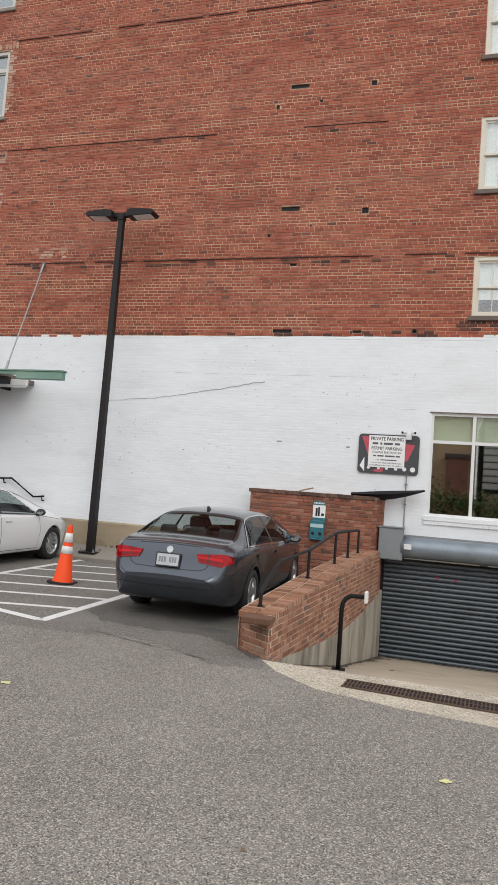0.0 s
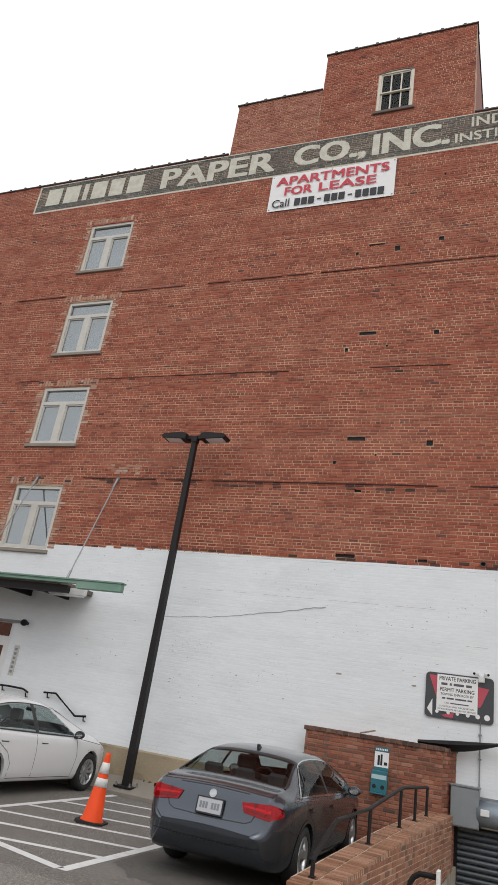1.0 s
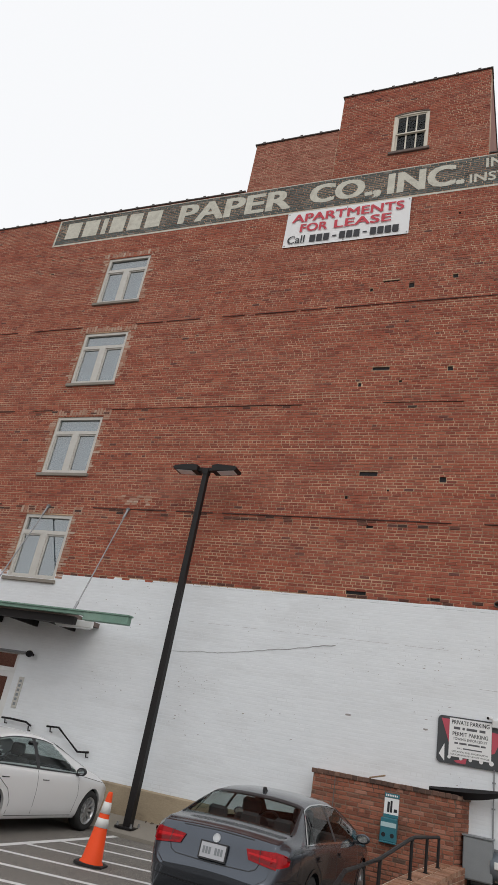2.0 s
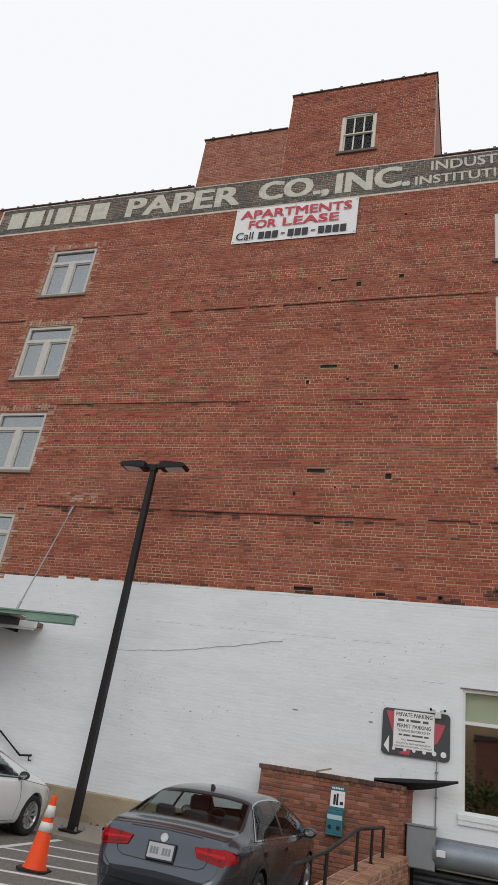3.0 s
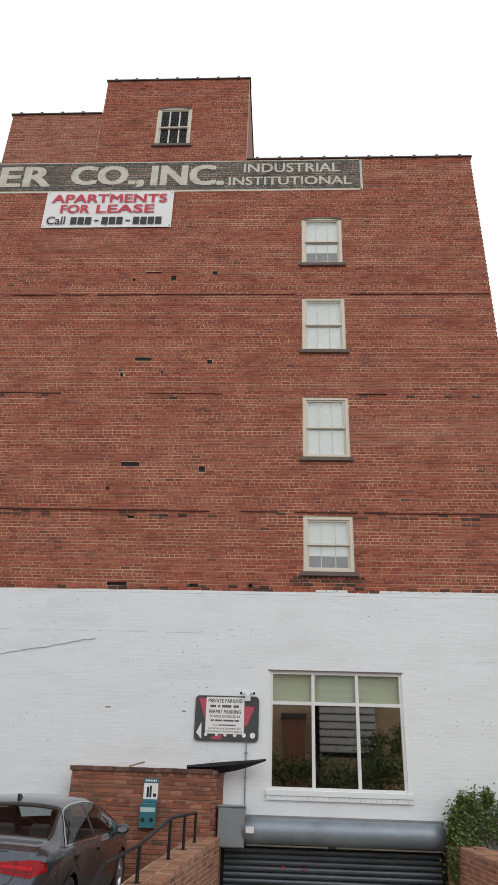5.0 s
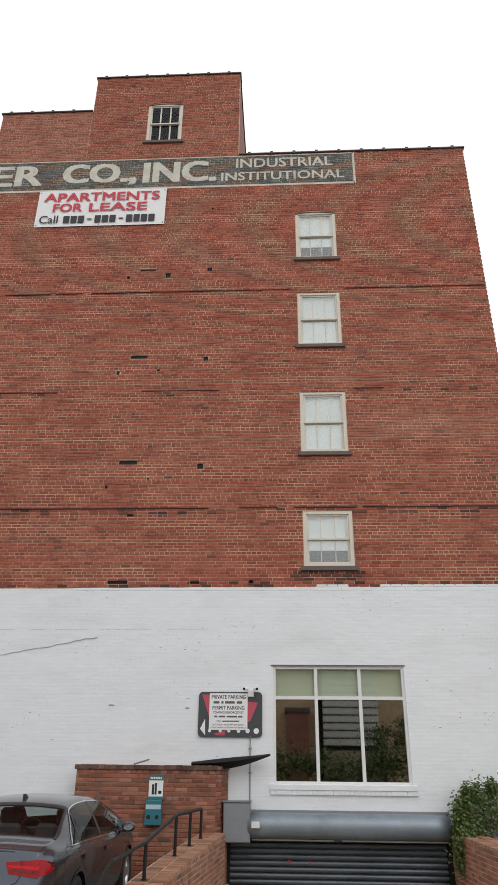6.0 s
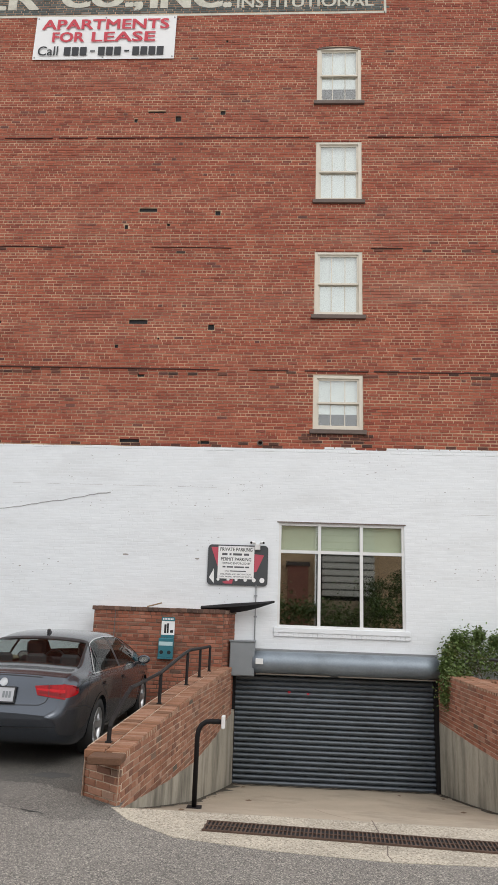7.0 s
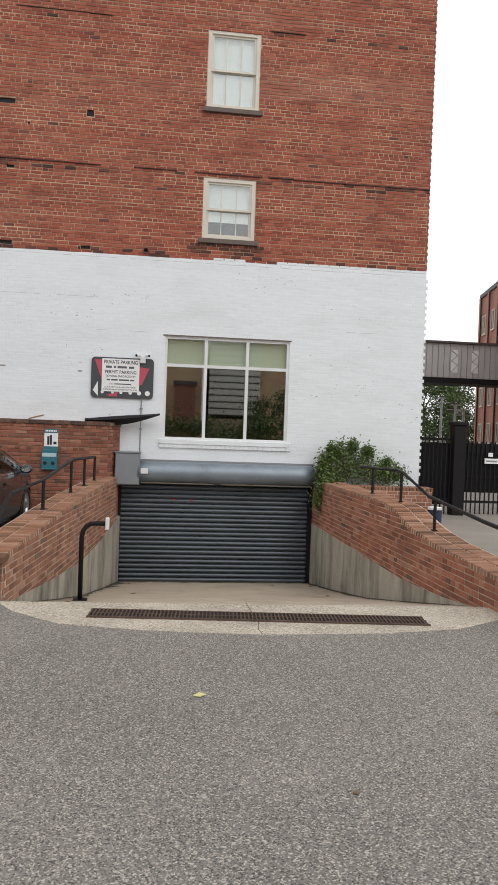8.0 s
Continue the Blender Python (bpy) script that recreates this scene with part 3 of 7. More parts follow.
def fallen_leaf(x, y, s, material, label, z=GZ + 0.006):
    b = bmesh.new()
    a0 = random.random() * 6
    pts = [(0, -1), (0.45, -0.55), (0.9, -0.2), (0.5, 0.2), (0.45, 0.7), (0, 1), (-0.4, 0.6), (-0.85, 0.25), (-0.5, -0.3), (-0.4, -0.7)]
    ring = [b.verts.new((x + s * (u * math.cos(a0) - w * math.sin(a0)), y + s * (u * math.sin(a0) + w * math.cos(a0)), z + 0.004 * abs(u))) for u, w in pts]
    mid = b.verts.new((x, y, z))
    for i in range(len(ring)):
        b.faces.new((ring[i], ring[(i + 1) % len(ring)], mid))
    tagged(part("fallen_leaf", b, material), label, "leaf", group="fallen leaves")


for x, y, s in ((0.43, -9.22, 0.045), (-3.1, -8.84, 0.05)):
    fallen_leaf(x, y, s, M_FALLEN, "yellow fallen leaf lying on the asphalt")
for x, y, s in ((2.26, -9.55, 0.03), (1.12, -10.42, 0.02), (-0.53, -10.53, 0.02)):
    fallen_leaf(x, y, s, M_FALLEN_B, "small brown dead leaf lying on the asphalt")
for x, y, s in ((-0.85, -6.1, 0.04), (-0.3, -3.0, 0.05), (2.7, -3.2, 0.05), (2.9, -1.0, 0.05), (2.2, -0.8, 0.04), (-0.5, -0.6, 0.05)):
    fallen_leaf(x, y, s, M_FALLEN_B, "brown dead leaf lying on the concrete ramp", ramp_z(y) + 0.006)


# ---------------------------------------------------------------- bricks
def brick_mesh(name, l, h, d, material, bev=0.004):
    """One brick, its face in the x z plane at y = 0, its body behind it."""
    x, z = l / 2, h / 2
    v = [(-x + bev, 0, -z + bev), (x - bev, 0, -z + bev), (x - bev, 0, z - bev), (-x + bev, 0, z - bev),
         (-x, bev, -z), (x, bev, -z), (x, bev, z), (-x, bev, z), (-x, d, -z), (x, d, -z), (x, d, z), (-x, d, z)]
    f = [(0, 1, 2, 3)]
    for a in (0, 4):
        for k in range(4):
            f.append((a + k, a + 4 + k, a + 4 + (k + 1) % 4, a + (k + 1) % 4))
    me = bpy.data.meshes.new(name)
    me.from_pydata(v, [], f)
    me.materials.append(material)
    me.update()
    return me


def course_bricks(x0, x1, z0, z1, holes, course=0.0685, length=0.213, joint=0.0125, header_every=6, seed=3):
    """Centres and sizes of bricks in common bond over a flat wall, cut round its openings."""
    rnd = random.Random(seed)
    out = []
    rows = int(round((z1 - z0) / course))
    h = (z1 - z0) / rows
    for r in range(rows):
        wav = rnd.uniform(-0.0045, 0.0045)
        bed = joint + rnd.choice((-0.004, -0.002, -0.002, 0.0, 0.002, 0.006)) * min(1.0, joint / 0.0125)
        zc = z0 + (r + 0.5) * h + wav * min(1.0, joint / 0.0125)
        free = [(x0, x1)]
        for a, b, c, d in holes:
            if c < zc < d:
                free = [iv for s, e in free for iv in ((s, min(e, a)), (max(s, b), e)) if iv[1] - iv[0] > 0.03]
        head = r % header_every == header_every - 1
        step = length / 2 if head else length
        off = (length / 4 if head else (length / 2 if r % 2 else 0)) + rnd.uniform(-0.045, 0.045)
        for s, e in free:
            k = math.floor((s - x0 - off) / step)
            while x0 + off + k * step < e:
                a, b = max(s, x0 + off + k * step), min(e, x0 + off + (k + 1) * step)
                if b - a > 0.035:
                    out.append(((a + b) / 2, zc, b - a - joint, h - bed, abs(b - a - step) < 1e-6, head))
                k += 1
    return out


def brick_stuff(bricks, face=0.0, depth=0.02, wobble=0.0025, bev=0.004, seed=5):
    rnd = random.Random(seed)
    verts, faces = [], []
    for x, z, l, h, *_ in bricks:
        y = face + rnd.uniform(-wobble, wobble)
        t = rnd.uniform(-wobble, wobble) * 0.5
        a, c = l / 2, h / 2
        k = len(verts)
        verts += [(x - a + bev, y, z - c + bev), (x + a - bev, y + t, z - c + bev), (x + a - bev, y + t, z + c - bev), (x - a + bev, y, z + c - bev),
                  (x - a, y + depth, z - c), (x + a, y + depth, z - c), (x + a, y + depth, z + c), (x - a, y + depth, z + c)]
        faces += [(k, k + 1, k + 2, k + 3), (k, k + 4, k + 5, k + 1), (k + 1, k + 5, k + 6, k + 2), (k + 2, k + 6, k + 7, k + 3), (k + 3, k + 7, k + 4, k)]
    return verts, faces


# ---------------------------------------------------------------- the warehouse
X_LEFT, X_RIGHT = -22.0, 5.30
Z_PAINT, Z_TOP = 4.96 - 2 * 0.0685, 17.02


def paint_edge(x):
    """Upper edge of the white paint, a little lower towards the far end."""
    return 4.928 + 0.0075 * (x - 1)


RIGHT_WINDOWS = [(0.67, 1.71, 13.32, 14.87), (0.67, 1.71, 10.70, 12.25), (0.67, 1.71, 7.89, 9.43), (0.67, 1.71, 5.32, 6.53)]
LEFT_WINDOWS = [(-12.22, -10.70, 13.24, 14.98), (-12.22, -10.70, 10.37, 12.12), (-12.24, -10.72, 7.55, 9.28), (-12.26, -10.76, 4.66, 6.37)]
BIG_WINDOW = (0.02, 2.51, 1.33, 3.37)
GARAGE = (-0.80, 3.07, -1.7, 0.86)
ENTRY = (-13.1, -11.1, 0.56, 2.92)
TOWER_WINDOW = (-3.53, -2.52, 17.66, 19.21)
VENTS = [(-3.33, -2.91, 13.01, 13.09), (-3.35, -2.94, 10.40, 10.49), (-3.38, -2.97, 7.64, 7.74), (-3.38, -2.96, 4.965, 5.06),
         (-1.60, -1.48, 12.98, 13.10), (-1.60, -1.48, 10.31, 10.43), (-1.63, -1.49, 7.52, 7.65), (-1.67, -1.48, 4.965, 5.03),
         (-3.65, -3.57, 12.78, 12.88), (-2.66, -2.53, 12.80, 12.95), (-3.66, -3.58, 9.96, 10.07), (-2.69, -2.62, 10.04, 10.10),
         (-3.65, -3.58, 7.06, 7.15), (-2.73, -2.68, 7.28, 7.33), (-1.55, -1.50, 15.04, 15.13), (-0.47, -0.36, 4.965, 5.05),
         (-14.62, -14.5, 15.23, 15.28), (-14.3, -14.18, 15.3, 15.36), (-14.45, -14.3, 14.62, 14.68), (-3.1, -2.95, 6.42, 6.5)]

building = thing("warehouse", "five-storey red brick warehouse with a white painted ground floor", "building")

holes = RIGHT_WINDOWS + LEFT_WINDOWS + [BIG_WINDOW, GARAGE, ENTRY] + VENTS
bm = holed_wall(bmesh.new(), X_LEFT, X_RIGHT, Z_PAINT, Z_TOP, holes, 0.007, 0.32)
wall_upper = part("upper_wall", bm, M_MORTAR, building, "red brick facade with pale mortar joints")
bm = holed_wall(bmesh.new(), X_LEFT, X_RIGHT, -1.7, Z_PAINT, holes, -0.0001, 0.32)
wall_lower = part("lower_wall", bm, M_WHITE_WALL, building, "white painted brick wall")
bm = holed_wall(bmesh.new(), -5.18, -0.87, Z_TOP, 20.4, [TOWER_WINDOW], 0.007, 0.32)
wall_tower = part("tower_wall", bm, M_MORTAR, building, "red brick stair tower above the parapet")
bm = bmesh.new()
box(bm, -1.17, -0.872, 0.325, 3.6, Z_TOP, 20.4)
box(bm, -5.18, -4.9, 0.325, 3.6, Z_TOP, 20.4)
box(bm, -5.18, -0.872, 3.6, 3.9, Z_TOP, 20.4)
box(bm, -4.9, -1.17, 0.33, 3.6, 20.2, 20.36)
part("tower_side", bm, M_FAR_BRICK, building, "brick side walls of the tower")
bm = boxm(-7.87, -5.185, 0.010, 3.4, Z_TOP, 18.98)
wall_block = part("block_wall", bm, M_MORTAR, building, "lower brick block beside the tower")

# the rest of the shell: sides, roof, back and a dark inside
bm = bmesh.new()
box(bm, 5.0, 5.296, 0.33, 44, -1.7, 17.0)
box(bm, X_LEFT, X_LEFT + 0.3, 0.33, 44, -1.7, 17.0)
box(bm, X_LEFT, 5.296, 43.7, 44, -1.7, 17.0)
part("side_wall", bm, M_FAR_BRICK, building)
part("roof", boxm(X_LEFT + 0.3, 5.0, 0.33, 43.7, 16.3, 16.5), M_STONE, building, "flat dark roof")
bm = bmesh.new()
box(bm, X_LEFT + 0.3, 5.0, 2.2, 2.3, -1.7, 16.3)
for z in (0.56, 4.2, 7.2, 10.1, 12.9):
    box(bm, X_LEFT + 0.3, 5.0, 0.33, 2.2, z - 0.25, z - 0.05)
part("inner_wall", bm, M_ROOM, building, "dark room behind the windows")
# A dark fill stands in for the unlit depth of each hole.
for a, b_, c, d in VENTS:
    part("vent", boxm(a + 0.001, b_ - 0.001, 0.035, 0.30, c + 0.001, d - 0.001), M_DARK, building, "dark hole in the brickwork")

b = bmesh.new()
lathe(b, [(0.045, 0.0), (0.06, 0.0), (0.06, 0.12), (0.045, 0.12), (0.045, 0.0)], 18, Matrix.Translation((-0.415, -0.03, 5.01)) @ Matrix.Rotation(radians(-90), 4, "X"))
part("pipe_end", b, M_STONE, building, "dark clay pipe end in the wall")

# bricks of the facade; the ones just above the garage stand as single pieces
upper = course_bricks(X_LEFT, X_RIGHT, Z_PAINT, Z_TOP, [h for h in holes if h[3] > Z_PAINT], seed=3)
band_box = (-14.78, 2.30, 15.87, 16.985)
single_box = (-2.4, 2.7, Z_PAINT, 5.62)


def inside(b, r):
    return r[0] < b[0] < r[1] and r[2] < b[1] < r[3]


rnd = random.Random(61)
dipped = [b for b in upper if b[1] < paint_edge(b[0]) + rnd.uniform(-0.010, 0.010)]
upper = [b for b in upper if b not in set(dipped)]
band = [b for b in upper if inside(b, band_box)]
single = [b for b in upper if inside(b, single_box) and b[4]][:290]
taken = {(b[0], b[1]) for b in single}
plain = [b for b in upper if not inside(b, band_box) and (b[0], b[1]) not in taken]
tagged(part("dipped_bricks", brick_stuff(dipped, face=-0.002, bev=0.007), M_WHITE, wall_lower), "top courses under the white paint edge", kind="stuff")
bm = bmesh.new()
xs = [X_LEFT + (X_RIGHT - X_LEFT) * k / 80 for k in range(81)]
lo = [bm.verts.new((x, 0.0035, Z_PAINT)) for x in xs]
hi = [bm.verts.new((x, 0.0035, paint_edge(x) + rnd.uniform(-0.02, 0.0))) for x in xs]
for k in range(80):
    if not any(h[0] < xs[k + 1] and xs[k] < h[1] and h[2] < 4.9 < h[3] for h in LEFT_WINDOWS):
        bm.faces.new((lo[k], lo[k + 1], hi[k + 1], hi[k]))
part("paint_margin", bm, M_WHITE_WALL, wall_lower)
tagged(part("facade_bricks", brick_stuff(plain), M_BRICK, wall_upper), "weathered red bricks in common bond", kind="stuff")
tagged(part("band_bricks", brick_stuff(band), M_BAND, wall_upper), "bricks painted dark green as a sign band", kind="stuff")
tw = course_bricks(-5.18, -0.87, Z_TOP, 20.4, [TOWER_WINDOW], seed=9)
tagged(part("tower_bricks", brick_stuff(tw), M_BRICK, wall_tower), "weathered red bricks of the tower", kind="stuff")
blk = course_bricks(-7.87, -5.185, Z_TOP, 18.98, [], seed=12)
tagged(part("block_bricks", brick_stuff(blk, face=0.003), M_BLOCK_BRICK, wall_block), "weathered red bricks of the low block", kind="stuff")
white = course_bricks(X_LEFT, X_RIGHT, 0.62, Z_PAINT, [h for h in holes if h[2] < Z_PAINT] + [(-0.06, 2.6, 1.15, 1.335)], joint=0.006, seed=21)
tagged(part("painted_bricks", brick_stuff(white, face=-0.0006, depth=0.0007, wobble=0.0003, bev=0.009), M_WHITE, wall_lower), "bricks under thick white paint", kind="stuff")
rnd = random.Random(27)
dark_courses = [b for b in upper if b[1] < paint_edge(b[0]) + 0.085 and rnd.random() < 0.3] + [b for b in upper if 0.45 < b[0] < 1.95 and 5.03 < b[1] < 5.24 and rnd.random() < 0.85] + [b for b in upper if abs(b[1] - 6.54) < 0.05 and rnd.random() < 0.3] + [b for b in upper if abs(b[1] - 9.40) < 0.08 and rnd.random() < 0.10]
M_DARK_BRICK = brick_mat("sooty_brick", [(0.0, (0.05, 0.028, 0.024)), (0.5, (0.11, 0.045, 0.034)), (1.0, (0.17, 0.058, 0.040))], stain_amount=0.2)
tagged(part("sooty_bricks", brick_stuff(dark_courses, face=-0.0062, depth=0.012, wobble=0.0008, seed=28), M_DARK_BRICK, wall_upper), "blackened bricks along the paint edge and sills", kind="stuff")
# toothed painted quoins on the free corner
bm = bmesh.new()
for k in range(30):
    z = 0.75 + k * 0.137
    box(bm, X_RIGHT - 0.02, X_RIGHT + 0.035, -0.004, 0.12, z, z + 0.066, bevel=0.006)
tagged(part("quoin", bm, M_WHITE_WALL, wall_lower), "toothed painted brick ends", kind="stuff")
bm = bmesh.new()
for k in range(88):
    z = 5.0 + k * 0.137
    box(bm, X_RIGHT - 0.02, X_RIGHT + 0.007, -0.003, 0.12, z, z + 0.058)
tagged(part("quoin", bm, M_BRICK, wall_upper), "toothed brick ends", kind="stuff")

# storey lines: thin broken ledges, coloured dark to paint the shadow beneath them
bm = bmesh.new()
rnd = random.Random(4)
for z, spans in ((12.34, ((-22, -12.4), (-10.5, 0.5), (1.85, 5.3))), (9.49, ((-22, -12.5), (-10.5, -5.0), (-3.0, -1.2), (1.9, 2.6))), (6.60, ((-10.2, 5.3), (-22, -13.2)))):
    for s, e in spans:
        x = s
        while x < e - 0.05:
            l = min(rnd.uniform(0.5, 1.4), e - x)
            dz = rnd.uniform(-0.006, 0.006)
            hgt = rnd.uniform(0.012, 0.028) if z != 9.49 else rnd.uniform(0.006, 0.018)
            box(bm, x, x + l, -0.014 - rnd.uniform(0, 0.010), 0.013, z + dz, z + dz + hgt)
            x += l + (rnd.uniform(0.1, 0.7) if rnd.random() < 0.35 else 0)
tagged(part("storey_ledge", bm, mat("ledge_brick", (0.085, 0.040, 0.032), rough=0.95, spread=0.4, scale=6), wall_upper), "thin dark broken ledge at floor level", kind="stuff")

# pale repaired brickwork round the left windows and the tie anchors
bm = bmesh.new()
rnd = random.Random(8)
for x0, x1, z0, z1 in LEFT_WINDOWS:
    z = z0 + 0.05
    while z < z1 - 0.03:
        for sx, s in ((x0, -1), (x1, 1)):
            if rnd.random() < 0.8:
                w = rnd.choice((0.06, 0.11, 0.2))
                a, b = (sx - w - 0.02, sx - 0.02) if s < 0 else (sx + 0.02, sx + w + 0.02)
                box(bm, a, b, -0.0055, 0.004, z + 0.007, z + 0.062)
        z += 0.0685
    for k in range(int((x1 - x0 + 0.5) / 0.1)):
        x = x0 - 0.22 + k * 0.1
        if rnd.random() < 0.85:
            hh = rnd.uniform(0.1, 0.22)
            box(bm, x, x + 0.075, -0.0055, 0.004, z1 + 0.04, z1 + 0.04 + hh)
for k in range(22):
    x, r = -9.55 + rnd.random() * 0.95, 6.72 + rnd.choice((0, 1, 2, 3)) * 0.0685
    box(bm, x, x + rnd.uniform(0.08, 0.2), -0.0050 - k * 0.00015, 0.004, r + k * 0.0002, r + 0.055 + k * 0.0002)
tagged(part("repaired_brick", bm, brick_mat("repaired_brick", [(0, (0.44, 0.30, 0.22)), (0.5, (0.38, 0.18, 0.12)), (1, (0.52, 0.40, 0.31))], stain_amount=0.3), wall_upper), "pale repaired bricks round openings", kind="stuff")

# coping of parapet, tower and block
bm = bmesh.new()


def coping(x0, x1, z, y0=-0.035, y1=0.36):
    box(bm, x0, x1, y0, y1, z, z + 0.035)
    k = 0
    while x0 + 0.3 + k * 0.62 < x1:
        x = x0 + 0.3 + k * 0.62
        box(bm, x - 0.04, x + 0.04, y0 - 0.012, y1, z - 0.02, z + 0.065)
        k += 1


coping(X_LEFT, -7.9, Z_TOP)
coping(-0.86, X_RIGHT + 0.05, Z_TOP)
coping(-5.22, -0.83, 20.4)
coping(-7.92, -5.19, 18.98)
box(bm, -1.2, -0.84, 0.3, 3.9, 20.4, 20.44)
part("coping", bm, M_COPING, building, "dark glazed coping tiles")


# ---------------------------------------------------------------- painted sign band
bm = bmesh.new()
bx0, bx1, bz0, bz1 = band_box
for a in ((bx0, bx1, bz0 - 0.03, bz0 + 0.03), (bx0 - 0.03, bx0 + 0.03, bz0 - 0.03, bz1), (bx1 - 0.03, bx1 + 0.03, bz0 - 0.03, bz1), (bx0, bx1, bz1 - 0.035, bz1 - 0.005)):
    box(bm, a[0], a[1], -0.0058, -0.001, a[2], a[3])
part("band_border", bm, M_CREAM, building, "cream painted border line of the sign band")
Y_SIGN = -0.0062
# the first word is kept as plain letter-sized shapes
for x, w in ((-14.40, 0.56), (-13.70, 0.58), (-12.96, 0.18), (-12.62, 0.54), (-11.94, 0.50), (-11.28, 0.56)):
    part("painted_bar", boxm(x, x + w, Y_SIGN - 0.002, Y_SIGN + 0.004, 16.12, 16.80), M_CREAM, building)
letters("painted_word", "PAPER", -10.02, Y_SIGN, 16.1, 3.66, 0.72, M_CREAM, building, 0.062)
letters("painted_word", "CO.,", -5.72, Y_SIGN, 16.04, 2.0, 0.78, M_CREAM, building, 0.062)
letters("painted_word", "INC.", -3.46, Y_SIGN, 16.09, 1.96, 0.73, M_CREAM, building, 0.062)
letters("painted_word", "INDUSTRIAL", -0.92, Y_SIGN, 16.53, 2.64, 0.33, M_CREAM, building, 0.028)
letters("painted_word", "INSTITUTIONAL", -1.32, Y_SIGN, 16.06, 3.34, 0.30, M_CREAM, building, 0.028)

# lease banner
banner = thing("lease_banner", "white vinyl banner with red and black print", "banner", at=(-6.31, -0.03, 14.56))
b = bmesh.new()
grid = [[b.verts.new((3.51 * i / 14, 0.006 * math.sin(i * 1.3) * math.sin(j * 1.1), 1.27 * j / 5)) for j in range(6)] for i in range(15)]
for i in range(14):
    for j in range(5):
        b.faces.new((grid[i][j], grid[i + 1][j], grid[i + 1][j + 1], grid[i][j + 1]))
part("sheet", b, M_BANNER, banner, smooth=True)
letters("red_word", "APARTMENTS", 0.18, -0.025, 0.87, 3.15, 0.29, M_REDINK, banner, 0.045)
letters("red_word", "FOR", 0.46, -0.025, 0.50, 0.78, 0.28, M_REDINK, banner, 0.045)
letters("red_word", "LEASE", 1.45, -0.025, 0.50, 1.56, 0.28, M_REDINK, banner, 0.045)
letters("black_line", "Call", 0.13, -0.025, 0.10, 0.50, 0.27, M_INK, banner, 0.015)
x = 0.78
for n in (3, 3, 4):
    for k in range(n):
        part("number_bar", boxm(x, x + 0.165, -0.0255, -0.0215, 0.10, 0.34), M_INK, banner)
        x += 0.2
    if n < 4:
        part("dash", boxm(x + 0.05, x + 0.17, -0.0255, -0.0215, 0.2, 0.24), M_INK, banner)
        x += 0.25
for x, z in ((0.05, 0.06), (3.46, 0.06), (0.05, 1.21), (3.46, 1.21), (1.75, 1.22), (1.75, 0.05)):
    b = bmesh.new()
    cyl(b, 0.018, (x, -0.012, z), (x, 0.03, z), 8)
    part("grommet", b, M_STEEL, banner)


# ---------------------------------------------------------------- windows
def bars(bm, x0, x1, z0, z1, w, y0, y1):
    """A rectangular frame of bars of width w."""
    box(bm, x0, x1, y0, y1, z0, z0 + w)
    box(bm, x0, x1, y0, y1, z1 - w, z1)
    box(bm, x0, x0 + w, y0, y1, z0 + w, z1 - w)
    box(bm, x1 - w, x1, y0, y1, z0 + w, z1 - w)
    return bm


def sash_window(r, blind_to, arch=False, dark=False):
    x0, x1, z0, z1 = r
    w = new("window")
    w.parent = building
    tagged(w, "pale framed sash window with white blind" if not dark else "arched tower window with dark panes")
    part("frame", bars(bmesh.new(), x0, x1, z0, z1, 0.075, 0.02, 0.16), M_FRAME, w)
    zm = z0 + (z1 - z0) * 0.5
    a0, a1 = x0 + 0.075, x1 - 0.075
    up = bars(bmesh.new(), a0, a1, zm - 0.02, z1 - 0.075, 0.04, 0.05, 0.085)
    lo = bars(bmesh.new(), a0, a1, z0 + 0.075, zm + 0.02, 0.045, 0.09, 0.125)
    for k in (1, 2):
        x = a0 + (a1 - a0) * k / 3
        mw = 0.02 if dark else 0.009
        box(up, x - mw, x + mw, 0.06, 0.08, zm, z1 - 0.1)
        box(lo, x - mw, x + mw, 0.10, 0.12, z0 + 0.1, zm)
    part("upper_sash", up, M_FRAME, w)
    part("lower_sash", lo, M_FRAME, w)
    part("pane", boxm(a0 + 0.03, a1 - 0.03, 0.066, 0.070, zm, z1 - 0.1), M_GLASS_DARK if dark else M_GLASS, w)
    part("pane", boxm(a0 + 0.03, a1 - 0.03, 0.106, 0.110, z0 + 0.1, zm), M_GLASS_DARK if dark else M_GLASS, w)
    if not dark:
        part("blind", boxm(a0, a1, 0.128, 0.133, blind_to, z1 - 0.08), M_BLIND, w, "white roller blind")
    part("sill", boxm(x0 - 0.07, x1 + 0.07, -0.06, 0.1, z0 - 0.09, z0 + 0.002, bevel=0.008), M_STONE, w, "dark stone sill")
    if arch:
        b = bmesh.new()
        n = 14
        for k in range(n):
            t = (k + 0.5) / n * 2 - 1
            x = (x0 + x1) / 2 + t * (x1 - x0) / 2 * 1.08
            z = z1 + 0.10 - 0.10 * t * t
            box(b, -0.03, 0.03, -0.006, 0.02, -0.055, 0.055, m=Matrix.Translation((x, 0, z)) @ Matrix.Rotation(-t * 0.0 + t * 0.36, 4, "Y"))
        part("arch_brick", b, M_BRICK, w)
        poly = [(x0, z1 + 0.002)] + [(x0 + (x1 - x0) * k / 10, z1 - 0.015 - 0.06 * ((k - 5) / 5.0) ** 2) for k in range(11)] + [(x1, z1 + 0.002)]
        part("arch_filler", prism(bmesh.new(), poly, "y", 0.0, 0.03), M_STONE, w)
    return w


